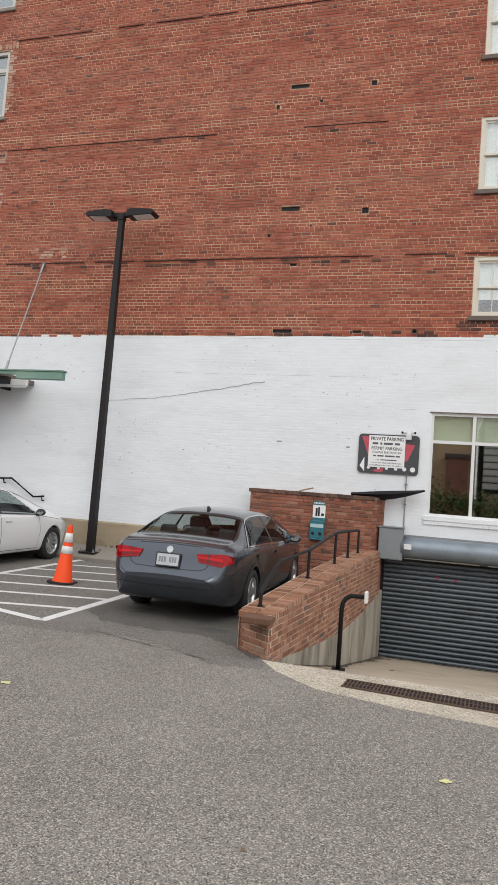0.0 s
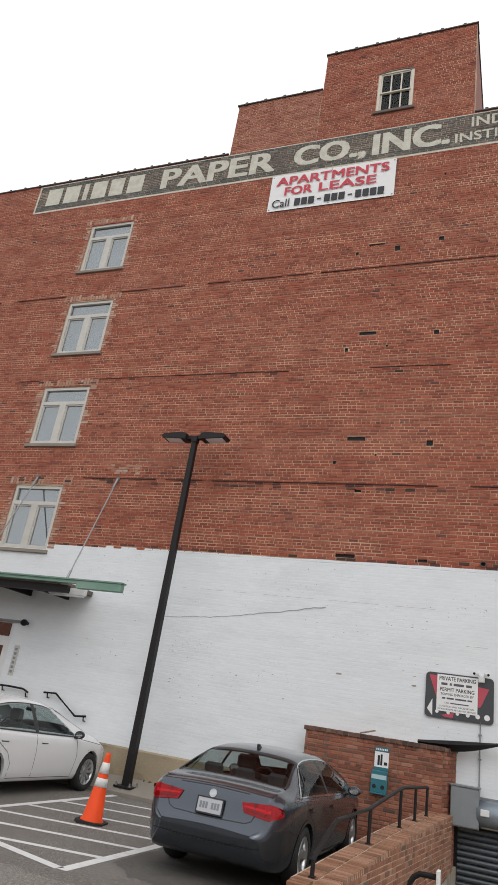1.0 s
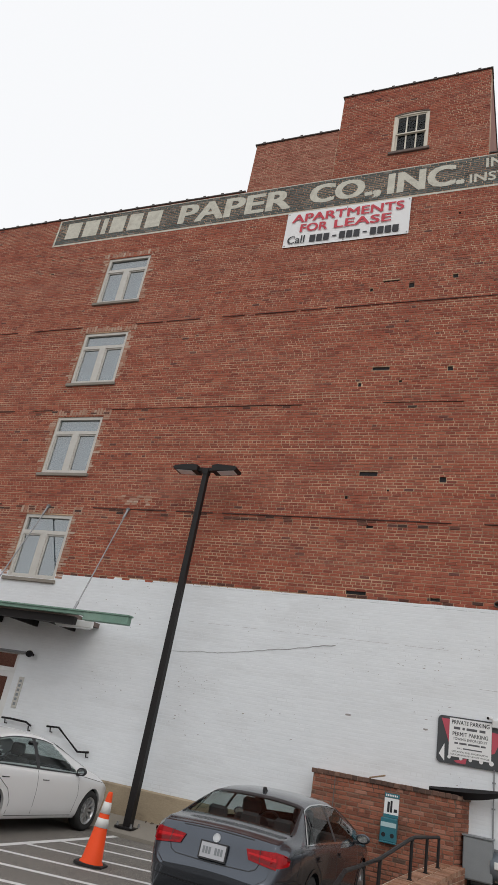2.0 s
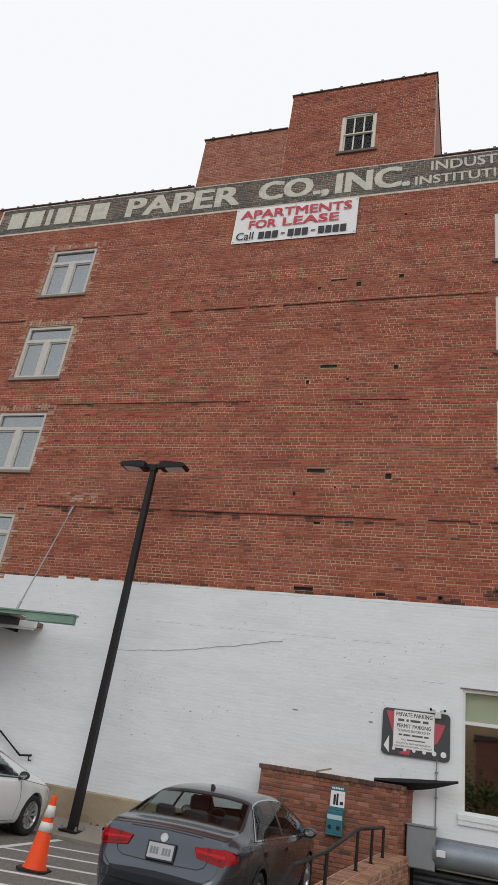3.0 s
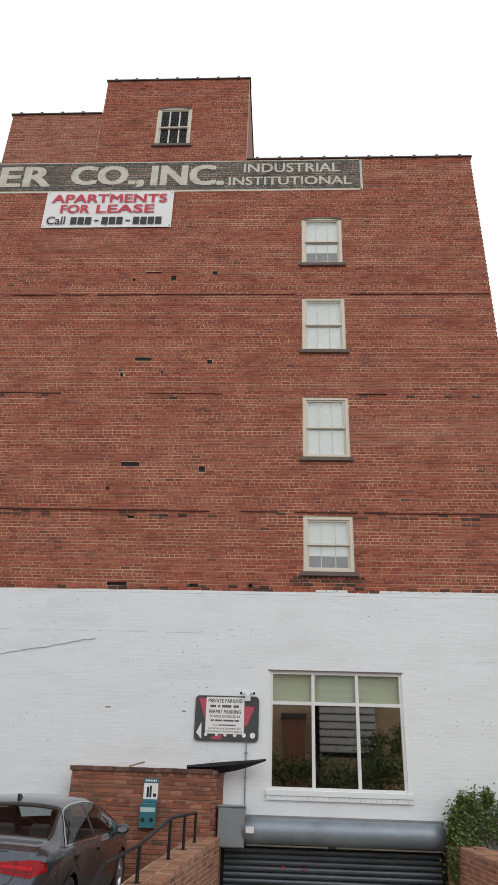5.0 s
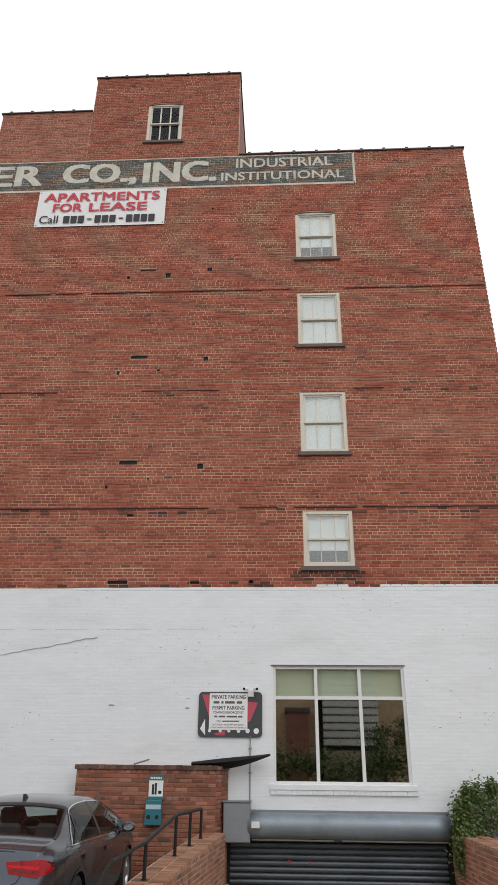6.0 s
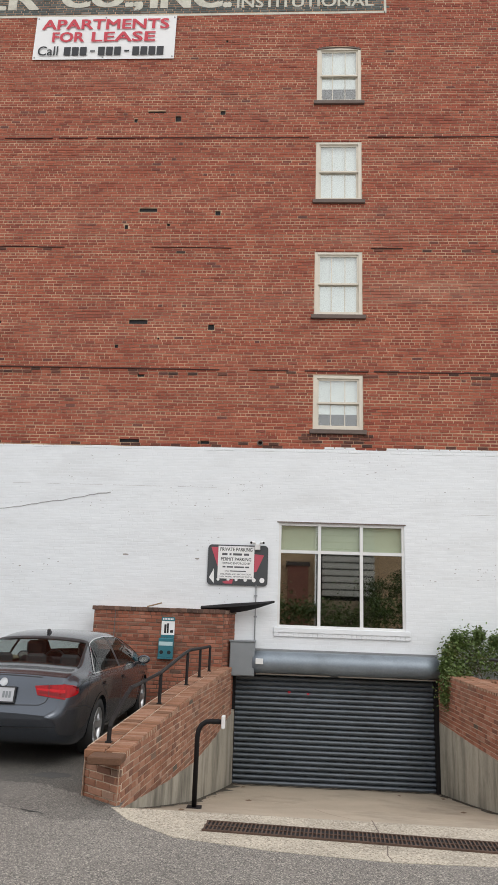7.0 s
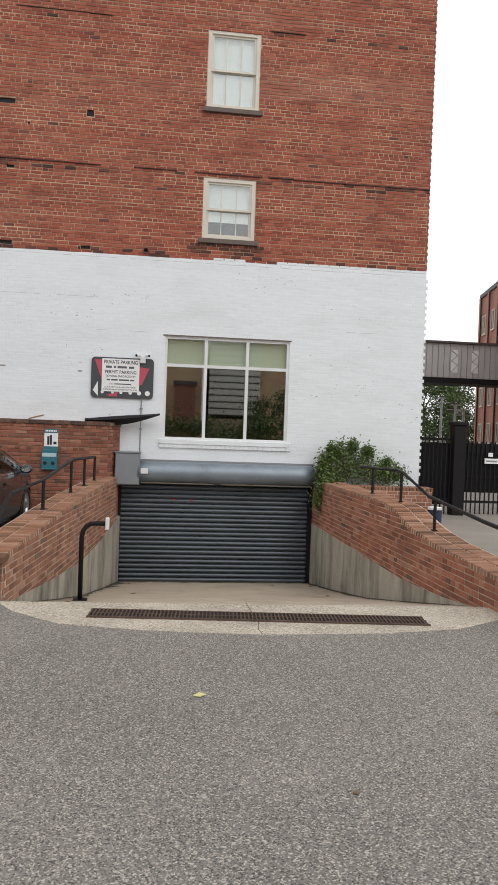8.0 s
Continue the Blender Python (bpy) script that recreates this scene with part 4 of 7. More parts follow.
for i, r in enumerate(RIGHT_WINDOWS):
    sash_window(r, (r[2] + 0.45, r[2] + 0.1, r[2] + 0.1, r[2] + 0.37)[i], arch=(i == 0))
sash_window(TOWER_WINDOW, 0, arch=True, dark=True)
part("tower_backing", boxm(-3.7, -2.4, 0.33, 0.36, 17.5, 19.4), M_DARK, building)


def casement(r):
    x0, x1, z0, z1 = r
    w = new("window")
    w.parent = building
    tagged(w, "wide window with a fixed light over two pale casements")
    fr = bars(bmesh.new(), x0, x1, z0, z1, 0.085, 0.03, 0.17)
    zt = z0 + (z1 - z0) * 0.72
    box(fr, x0 + 0.08, x1 - 0.08, 0.035, 0.165, zt - 0.05, zt + 0.05)
    xm = (x0 + x1) / 2
    box(fr, xm - 0.10, xm + 0.10, 0.035, 0.165, z0 + 0.08, zt - 0.05)
    part("frame", fr, M_FRAME_L, w)
    for a, b in ((x0 + 0.085, xm - 0.10), (xm + 0.10, x1 - 0.085)):
        part("casement_sash", bars(bmesh.new(), a, b, z0 + 0.085, zt - 0.05, 0.035, 0.06, 0.12), M_FRAME_L, w)
        part("pane", boxm(a + 0.03, b - 0.03, 0.088, 0.093, z0 + 0.11, zt - 0.08), M_GLASS_SKY, w)
    part("pane", boxm(x0 + 0.08, x1 - 0.08, 0.088, 0.093, zt + 0.05, z1 - 0.08), M_GLASS_SKY, w)
    part("blind", boxm(x0 + 0.06, x1 - 0.06, 0.22, 0.226, z0 + 0.05, z1 - 0.06), M_BLIND_G, w, "grey blind drawn down")
    part("sill", boxm(x0 - 0.1, x1 + 0.06, -0.06, 0.1, z0 - 0.085, z0 + 0.002, bevel=0.008), M_WALK, w, "grey stone sill")


M_BLIND_G = mat("grey_blind", (0.50, 0.57, 0.64), rough=0.8, spread=0.05, scale=2, grain=20, bump=0.1)
for r in LEFT_WINDOWS:
    casement(r)

# big ground-floor window
x0, x1, z0, z1 = BIG_WINDOW
w = new("window")
w.parent = building
tagged(w, "large six-light window reflecting trees, pale shades on top")
fr = bars(bmesh.new(), x0, x1, z0, z1, 0.05, 0.03, 0.13)
box(fr, x0 + 0.05, x1 - 0.05, 0.032, 0.128, 2.77, 2.83)
for xm in (0.835, 1.665):
    box(fr, xm - 0.03, xm + 0.03, 0.031, 0.129, z0 + 0.05, 2.77)
    box(fr, xm - 0.03, xm + 0.03, 0.031, 0.129, 2.83, z1 - 0.05)
part("frame", fr, M_FRAME_W, w)
for a, b in ((x0 + 0.05, 0.805), (0.865, 1.635), (1.695, x1 - 0.05)):
    part("pane", boxm(a, b, 0.078, 0.084, z0 + 0.05, 2.77), M_GLASS_BIG, w)
    part("pane", boxm(a, b, 0.078, 0.084, 2.83, z1 - 0.05), M_GLASS_SHADE, w)
    part("shade", boxm(a - 0.02, b + 0.02, 0.14, 0.146, 2.79, z1 - 0.03), M_SHADE, w, "pale green pulled shade")
bm = boxm(x0 - 0.06, x1 + 0.07, -0.05, 0.03, 1.24, 1.335, bevel=0.006)
for k in range(28):
    x = x0 - 0.055 + k * 0.0935
    box(bm, x, x + 0.0915, -0.035, 0.02, 1.165, 1.2405, bevel=0.004)
part("sill", bm, M_WHITE_WALL, w, "white painted brick sill")
part("lintel_line", boxm(x0 - 0.04, x1 + 0.03, -0.014, 0.03, z1 + 0.0, z1 + 0.022), M_STONE, w)

# ---------------------------------------------------------------- garage door
gd = new("garage_door")
gd.parent = building
tagged(gd, "closed grey steel roller door with round hood")
n = 25
for k in range(n):
    za, zb = -1.52 + k * 0.0925, -1.52 + (k + 1) * 0.0925
    poly = [(0.118, za), (0.114, za + 0.013), (0.066, za + 0.021), (0.053, za + 0.040), (0.05, za + 0.056), (0.060, za + 0.078), (0.108, zb - 0.003), (0.118, zb)]
    part("slat", prism(bmesh.new(), poly, "x", -0.76, 3.03), M_DOOR, gd)
part("bottom_bar", boxm(-0.76, 3.03, 0.03, 0.12, -1.565, -1.515, bevel=0.006), M_STEEL, gd)
part("guide_rail", boxm(-0.82, -0.74, 0.01, 0.14, -1.6, 0.86), M_BLACK, gd)
part("guide_rail", boxm(3.0, 3.09, -0.02, 0.14, -1.6, 0.60), M_BLACK, gd)
part("door_backing", boxm(-0.8, 3.07, 0.165, 0.20, -1.7, 0.86), M_DARK, gd)
bm = bmesh.new()
hood = [(0.10, 0.49), (0.10, 0.885)] + [(-0.13 + 0.21 * math.cos(a), 0.685 + 0.2 * math.sin(a)) for a in [math.pi * (0.5 + k / 20) for k in range(21)]]
rings = [[bm.verts.new((x, y, z + (0.006 * math.sin(x * 3.1) if z < 0.6 else 0))) for y, z in hood] for x in [-0.42 + 3.47 * k / 12 for k in range(13)]]
for r0, r1 in zip(rings, rings[1:]):
    for k in range(len(hood)):
        f = bm.faces.new((r0[k], r0[(k + 1) % len(hood)], r1[(k + 1) % len(hood)], r1[k]))
        f.smooth = True
bm.faces.new(rings[0])
bm.faces.new(rings[-1][::-1])
ob = part("hood", bm, M_HOOD, gd, "rounded galvanised hood over the door roll")
part("hood_flange", boxm(-0.44, 3.09, -0.03, 0.0, 0.885, 0.925), M_STEEL, gd)
bm = bmesh.new()
for (xa, xb) in ((-0.35, 1.05), (1.2, 3.0)):
    box(bm, xa, xb, -0.20, -0.02, 0.465, 0.489)
part("hood_lip", bm, M_WALK, gd)
bm = bmesh.new()
for x, z in ((0.26, 0.12), (0.62, 0.10)):
    box(bm, x, x + 0.05, 0.044, 0.06, z, z + 0.04, bevel=0.01)
part("red_mark", bm, M_REDINK, gd)
part("wall_device", boxm(-0.36, -0.22, -0.37, -0.30, 0.66, 0.76, bevel=0.006), M_FRAME_W, gd, "small white sensor box")

# ---------------------------------------------------------------- foundation, entrance steps
bm = prism(bmesh.new(), [(-0.05, -0.1), (-0.05, 0.60), (-0.02, 0.63), (0.0, 0.63), (0.0, -0.1)], "x", -9.2, -3.49)
tagged(part("foundation", bm, M_FOUND, building), "tan rendered foundation strip")
steps = thing("entrance_steps", "concrete landing with two steps along the wall", "steps")
part("landing", boxm(-14.2, -9.65, -0.46, -0.005, -0.08, 0.55, bevel=0.012), M_WALK, steps)
part("step", boxm(-9.65, -9.3, -0.46, -0.005, -0.08, 0.36, bevel=0.012), M_WALK, steps)
part("step", boxm(-9.3, -8.95, -0.46, -0.005, -0.08, 0.20, bevel=0.012), M_WALK, steps)
for i, (ox, pts) in enumerate(((0, [(-9.72, -0.1, 1.42), (-9.4, -0.1, 1.44), (-8.78, -0.1, 1.05), (-8.5, -0.1, 1.08)]), (0, [(-11.0, -0.1, 1.42), (-10.75, -0.1, 1.43), (-10.3, -0.1, 1.42), (-10.15, -0.1, 1.36)]))):
    hr = thing("wall_handrail", "black metal handrail on brackets fixed to the white wall", "handrail", group="entrance handrails")
    part("rail", tube(bmesh.new(), pts, 0.022), M_BLACK, hr)
    for p, dx in ((pts[0], 0.1), (pts[-1], -0.06)):
        part("bracket", tube(bmesh.new(), [(p[0] + dx, 0.0, p[2] - 0.1), (p[0] + dx, -0.07, p[2] - 0.1), (p[0] + dx, -0.1, p[2] - 0.01)], 0.014), M_BLACK, hr)

ed = new("entrance_door")
ed.parent = building
tagged(ed, "white framed glazed double door with transom")
x0, x1, z0, z1 = ENTRY
fr = bars(bmesh.new(), x0, x1, z0, z1, 0.09, 0.03, 0.16)
box(fr, x0 + 0.09, x1 - 0.09, 0.03, 0.16, 2.42, 2.52)
part("frame", fr, M_FRAME_W, ed)
xm = (x0 + x1) / 2
for a, b in ((x0 + 0.09, xm - 0.005), (xm + 0.005, x1 - 0.09)):
    part("leaf_frame", bars(bmesh.new(), a, b, z0 + 0.02, 2.42, 0.12, 0.05, 0.10), M_FRAME_W, ed)
    part("pane", boxm(a + 0.12, b - 0.12, 0.07, 0.076, z0 + 0.14, 2.30), M_GLASS_BIG, ed)
part("transom_pane", boxm(x0 + 0.09, x1 - 0.09, 0.07, 0.076, 2.52, z1 - 0.09), M_GLASS_BIG, ed)
part("notice", boxm(x1 - 0.42, x1 - 0.30, 0.062, 0.068, 1.72, 1.84), M_BANNER, ed)
part("head_rail", tube(bmesh.new(), [(x0, -0.06, 2.86), (x1 + 0.25, -0.06, 2.88)], 0.03), M_STEEL, ed)

cam_dome = thing("wall_lamp", "small black round wall lamp beside the entrance", "lamp", at=(-10.72, 0, 2.86))
b = bmesh.new()
cyl(b, 0.035, (0, 0.0, 0), (0, -0.12, 0), 10)
part("arm", b, M_BLACK, cam_dome)
b = bmesh.new()
bmesh.ops.create_uvsphere(b, u_segments=14, v_segments=10, radius=0.085, matrix=Matrix.Translation((0.02, -0.17, 0)) @ Matrix.Diagonal((1.1, 0.9, 0.9, 1)))
part("head", b, M_BLACK, cam_dome, smooth=True)
vs = thing("vertical_sign", "narrow white vertical plate with small dark marks", "sign", at=(-10.84, 0, 1.66))
part("plate", boxm(-0.07, 0.07, -0.02, 0.0, 0, 0.68), M_FRAME_L, vs)
b = bmesh.new()
for k in range(6):
    box(b, -0.035, 0.035, -0.0235, -0.02, 0.06 + k * 0.1, 0.12 + k * 0.1)
part("mark_bar", b, M_BOX, vs)

# ---------------------------------------------------------------- canopy
can = thing("entrance_canopy", "green-edged metal canopy hung from the wall on rods", "canopy")
bm = bmesh.new()
box(bm, -8.58, -7.46, -1.47, -1.33, 3.58, 3.75, bevel=0.01)
box(bm, -14.5, -8.58, -1.46, -1.34, 3.68, 3.75)
box(bm, -14.5, -7.44, -1.49, -1.31, 3.75, 3.78)
part("fascia", bm, M_GREEN, can, "oxidised green fascia")
part("deck", boxm(-14.5, -9.1, -1.33, -0.01, 3.65, 3.75), M_STONE, can)
bm = bmesh.new()
box(bm, -14.5, -8.9, -1.30, -1.18, 3.49, 3.65)
for k in range(5):
    x = -14.2 + k * 1.1
    box(bm, x, x + 0.08, -1.18, -0.01, 3.51, 3.65)
part("beam", bm, M_BRONZE, can)
for xa, xb in ((-9.13, -8.92), (-11.6, -11.45)):
    rod = part("tie_rod", tube(bmesh.new(), [(xa, -0.02, 6.58), (xb, -1.36, 3.79)], 0.016), M_STEEL, can)
    b = bmesh.new()
    cyl(b, 0.05, (xa, 0.0, 6.60), (xa, -0.05, 6.58), 10)
    part("wall_anchor", b, M_STEEL, can)
    part("rod_end", tube(bmesh.new(), [(xa, -0.03, 6.58), (xa + 0.02, -0.16, 6.31)], 0.028), M_STEEL, can)
    part("rod_end", tube(bmesh.new(), [(xb - 0.015, -1.27, 3.98), (xb, -1.36, 3.79)], 0.028), M_STEEL, can)
cl = thing("canopy_light", "white strip light under the canopy", "lamp", at=(-9.62, -0.9, 3.47))
part("housing", boxm(-0.02, 0.95, -0.05, 0.05, 0.03, 0.18, bevel=0.01), M_FRAME_W, cl)
part("tube", boxm(0.02, 0.9, -0.04, 0.04, 0.0, 0.03), M_LENS, cl)

# ---------------------------------------------------------------- wall marks
M_CRACK = mat("crack_grey", (0.36, 0.36, 0.36), rough=0.9, spread=0.3, scale=9, grain=40, bump=0)
bm = bmesh.new()
pts = [(-7.15, 3.36), (-6.6, 3.42), (-6.0, 3.46), (-5.4, 3.55), (-4.9, 3.64), (-4.3, 3.74), (-3.9, 3.83), (-3.46, 3.90)]
rnd = random.Random(6)
fine = []
for p, q in zip(pts, pts[1:]):
    for k in range(5):
        t = k / 5
        fine.append((p[0] + (q[0] - p[0]) * t, p[1] + (q[1] - p[1]) * t + rnd.uniform(-0.012, 0.012)))
fine.append(pts[-1])
for i, (p, q) in enumerate(zip(fine, fine[1:])):
    h = 0.008 + 0.012 * i / len(fine)
    vs4 = [bm.verts.new((p[0], -0.0075, p[1] - h / 2)), bm.verts.new((q[0], -0.0075, q[1] - h / 2)), bm.verts.new((q[0], -0.0075, q[1] + h / 2)), bm.verts.new((p[0], -0.0075, p[1] + h / 2))]
    bm.faces.new(vs4)
part("wall_crack", bm, M_CRACK, wall_lower, "grey stepped crack in the white paint")
bm = bmesh.new()
rnd = random.Random(11)
chips = [(-3.06, 2.64, 0.16, 0.05), (-0.62, 2.66, 0.1, 0.05), (-1.6, 2.6, 0.12, 0.04), (-5.2, 2.35, 0.06, 0.03)]
for _ in range(70):
    cx, cz = rnd.uniform(-9, 5.1), rnd.uniform(1.7, 4.8)
    for _ in range(rnd.choice((1, 2, 4, 8, 13))):
        chips.append((cx + rnd.gauss(0, 0.28), min(4.82, cz + rnd.gauss(0, 0.14)), rnd.choice((0.012, 0.015, 0.02, 0.03, 0.06)) * rnd.uniform(0.7, 1.2), rnd.uniform(0.006, 0.022)))
for x, z, w_, h_ in chips:
    if 0 < x < 2.6 and z < 3.5:
        continue
    ring = [bm.verts.new((x + w_ / 2 * math.cos(a) * rnd.uniform(0.6, 1), -0.0070, z + h_ / 2 * math.sin(a) * rnd.uniform(0.6, 1))) for a in [k * math.pi / 4 for k in range(8)]]
    bm.faces.new(ring)
tagged(part("paint_chip", bm, M_CHIP, wall_lower), "chips in the white paint showing masonry", kind="stuff")
bm = bmesh.new()
for x0, x1, z in ((-8, 0.0, 4.05), (2.55, 5.28, 3.62), (-3.2, 0, 3.42)):
    x = x0
    while x < x1:
        l = rnd.uniform(0.08, 0.4)
        if rnd.random() < 0.28:
            vs4 = [bm.verts.new(p) for p in ((x, -0.0072, z), (min(x + l, x1), -0.0072, z - 0.001), (min(x + l, x1), -0.0072, z + 0.002), (x, -0.0072, z + 0.005))]
            bm.faces.new(vs4)
        x += l
tagged(part("paint_joint", bm, M_CHIP, wall_lower), "faint joints in the white paint", kind="stuff")


# ---------------------------------------------------------------- ramp walls
def strip(bm, rows):
    """A closed bar through rows of four corners each."""
    vs = [[bm.verts.new(p) for p in r] for r in rows]
    for a, b in zip(vs, vs[1:]):
        for k in range(4):
            bm.faces.new((a[k], a[(k + 1) % 4], b[(k + 1) % 4], b[k]))
    bm.faces.new(vs[0][::-1])
    bm.faces.new(vs[-1])
    return bm


def left_top(y):
    return float(np.interp(y, [-6.86, -5.77, -4.33, -3.16, -1.37, -0.4], [0.285, 0.362, 0.46, 0.519, 0.576, 0.59]))


def left_conc(y):
    return float(np.interp(y, [-6.81, -4.94, -3.41, -2.03, 0.0], [-0.195, -0.355, -0.44, -0.385, -0.2]))


def right_x(y):
    return 3.09 - 0.0486 * y


def right_top(y):
    return float(np.interp(y, [-8.2, -6.97, -5.71, -5.1, -4.75, -4.4, -4.0, 0.0], [0.15, 0.215, 0.29, 0.36, 0.44, 0.545, 0.60, 0.62]))


def right_conc(y):
    return float(np.interp(y, [-8.2, -7.0, -6.0, -4.72, -2.54, 0.0], [-0.16, -0.18, -0.296, -0.354, -0.316, -0.262]))


STRETCH = brick_mesh("brick", 0.202, 0.0575, 0.05, M_GBRICK, 0.006)
HEAD = brick_mesh("brick", 0.096, 0.0575, 0.05, M_GBRICK, 0.006)
TAN_STRETCH = brick_mesh("brick", 0.202, 0.0575, 0.05, M_LBRICK, 0.006)
TAN_HEAD = brick_mesh("brick", 0.096, 0.0575, 0.05, M_LBRICK, 0.006)
PIER_STRETCH = brick_mesh("brick", 0.202, 0.0575, 0.05, M_PBRICK, 0.006)
PIER_HEAD = brick_mesh("brick", 0.096, 0.0575, 0.05, M_PBRICK, 0.006)
ROWLOCK = bpy.data.meshes.new("brick")
b = bmesh.new()
box(b, -0.0935, 0.0935, -0.0262, 0.0262, -0.045, 0.03, bevel=0.006)
b.to_mesh(ROWLOCK)
b.free()
ROWLOCK.materials.append(M_CAPB)
DARK_ROWLOCK = bpy.data.meshes.new("brick")
b = bmesh.new()
box(b, -0.096, 0.096, -0.046, 0.046, -0.045, 0.03, bevel=0.007)
b.to_mesh(DARK_ROWLOCK)
b.free()
DARK_ROWLOCK.materials.append(M_GCAP)
CT = 0.072


def place_bricks(spots, parent, limit=300, rest=None):
    """Single bricks up to the limit, the rest joined."""
    rest_v, rest_f = [], []
    for i, (me, m) in enumerate(spots):
        if i < limit:
            ob = new("brick", me)
            ob.matrix_world = m
            ob.parent = parent
        else:
            k = len(rest_v)
            rest_v += [tuple(m @ v.co) for v in me.vertices]
            rest_f += [tuple(k + v for v in p.vertices) for p in me.polygons]
    if rest_v:
        tagged(part("bricks", (rest_v, rest_f), rest or M_GBRICK, parent), "brown red bricks of the wall", kind="stuff")


def wall_face(x_of, lo_of, hi_of, y0, y1, side, seed, long_brick, short_brick):
    """Bricks on the face of a wall that runs along y. side +1: the face looks to +x."""
    rnd = random.Random(seed)
    out = []
    z = -0.42
    r = 0
    while z < 0.62:
        y = y0 + (0 if r % 2 else 0.1065)
        while y < y1 - 0.05:
            head = r % 6 == 5 or rnd.random() < 0.35
            l = 0.1065 if head else 0.213
            yc = y + l / 2
            if lo_of(yc) - 0.028 < z and z + 0.03 < hi_of(yc) - 0.014:
                slope = (x_of(yc + 0.1) - x_of(yc - 0.1)) / 0.2
                a = math.atan(slope)
                m = Matrix.Translation((x_of(yc) + side * (0.008 + rnd.uniform(-0.003, 0.003)), yc, z)) @ Matrix.Rotation((math.pi / 2 if side > 0 else -math.pi / 2) - a, 4, "Z")
                out.append((short_brick if head else long_brick, m))
            y += l
        z += 0.0685
        r += 1
    return out


def cap_bricks(x_in, width, top_of, y0, y1, seed):
    """Two rows of bricks on edge across the top of a wall; width is signed towards the outer side."""
    rnd = random.Random(seed)
    out = []
    y = y0
    while y < y1:
        slope = math.atan((top_of(y + 0.06) - top_of(y - 0.06)) / 0.12)
        turn = math.atan((x_in(y + 0.1) - x_in(y - 0.1)) / 0.2)
        for k in (0.25, 0.75):
            m = Matrix.Translation((x_in(y) + width * k - math.copysign(0.015, width), y, top_of(y) - 0.03 + rnd.uniform(-0.003, 0.003))) @ Matrix.Rotation(-turn, 4, "Z") @ Matrix.Rotation(slope, 4, "X") @ Matrix.Rotation(rnd.uniform(-0.02, 0.02), 4, "Z")
            m = m @ Matrix.Diagonal((abs(width) / 2 / 0.203, 1, 1, 1))
            out.append((ROWLOCK, m))
        y += 0.069
    return out


def ys_of(a, b, n):
    return [a + (b - a) * k / n for k in range(n + 1)]


lw = thing("ramp_wall", "sloping brown brick ramp wall with brick cap on a stained concrete base", "wall", kind="structure")
OUT = -0.43
rows = [((left_x(y), y, left_conc(y) - 0.05), (left_x(y), y, left_top(y) - CT), (left_x(y) + OUT, y, left_top(y) - CT), (left_x(y) + OUT, y, -0.35)) for y in ys_of(-6.86, -0.44, 24)]
rows[0] = tuple((p[0], p[1] + (0.0 if i < 2 else 0.33), p[2]) for i, p in enumerate(rows[0]))
part("core", strip(bmesh.new(), rows), M_GMORTAR, lw)
rows = [((left_x(y) + 0.012, y, ramp_z(y) - 0.1), (left_x(y) + 0.012, y, left_conc(y)), (left_x(y) - 0.25, y, left_conc(y)), (left_x(y) - 0.25, y, ramp_z(y) - 0.1)) for y in ys_of(-6.84, 0.0, 24)]
part("concrete_base", strip(bmesh.new(), rows), M_CONC, lw, "streaked concrete base")
rows = [((left_x(y) + 0.004, y, left_top(y) - CT + 0.002), (left_x(y) + 0.004, y, left_top(y) - 0.011), (left_x(y) + OUT, y, left_top(y) - 0.011), (left_x(y) + OUT, y, left_top(y) - CT + 0.002)) for y in ys_of(-6.80, -0.44, 24)]
rows[0] = tuple((p[0], p[1] + (0.0 if i < 2 else 0.33), p[2]) for i, p in enumerate(rows[0]))
part("cap_bed", strip(bmesh.new(), rows), M_GMORTAR, lw)
spots = wall_face(left_x, left_conc, left_top, -6.86, -0.44, 1, 31, TAN_STRETCH, TAN_HEAD)
# the slanted end face
ex, ey = Vector((left_x(-6.86), -6.86)), Vector((left_x(-6.86) + OUT, -6.53))
along = ey - ex
run = along.normalized()
nrm = Vector((run.y, -run.x)) if run.x > 0 else Vector((-run.y, run.x))
turn = Matrix.Rotation(math.atan2(nrm.x, -nrm.y), 4, "Z")
for r in range(8):
    z = -0.15 + r * 0.0685
    if z > left_top(-6.86) - 0.09:
        break
    s = 0.0
    for k, l in enumerate((0.2165, 0.2165, 0.108) if r % 2 else (0.108, 0.2165, 0.2165)):
        c = ex + run * (s + l / 2) + nrm * (0.010 + 0.002 * ((r + k) % 3))
        spots.insert(0, (TAN_HEAD if l < 0.2 else TAN_STRETCH, Matrix.Translation((c.x, c.y, z)) @ turn))
        s += l
place_bricks(spots, lw, 300, M_LBRICK)
capn = part("cap", boxm(left_x(-6.75) - 0.30, left_x(-6.75) + 0.02, -6.96, -6.74, 0.215, 0.285, bevel=0.01), M_CAPB, lw)
capn.name = "end_brick"
place_bricks([s for s in cap_bricks(left_x, OUT, left_top, -6.68, -0.47, 41)], lw)

rw = thing("ramp_wall", "curving red brick ramp wall with brick cap on a streaked concrete base", "wall", kind="structure")
OUTR = 0.47
rows = [((right_x(y), y, right_conc(y) - 0.05), (right_x(y), y, right_top(y) - CT), (right_x(y) + OUTR, y, right_top(y) - CT), (right_x(y) + OUTR, y, -0.35)) for y in ys_of(-8.2, -0.01, 30)]
part("core", strip(bmesh.new(), rows), M_GMORTAR, rw)
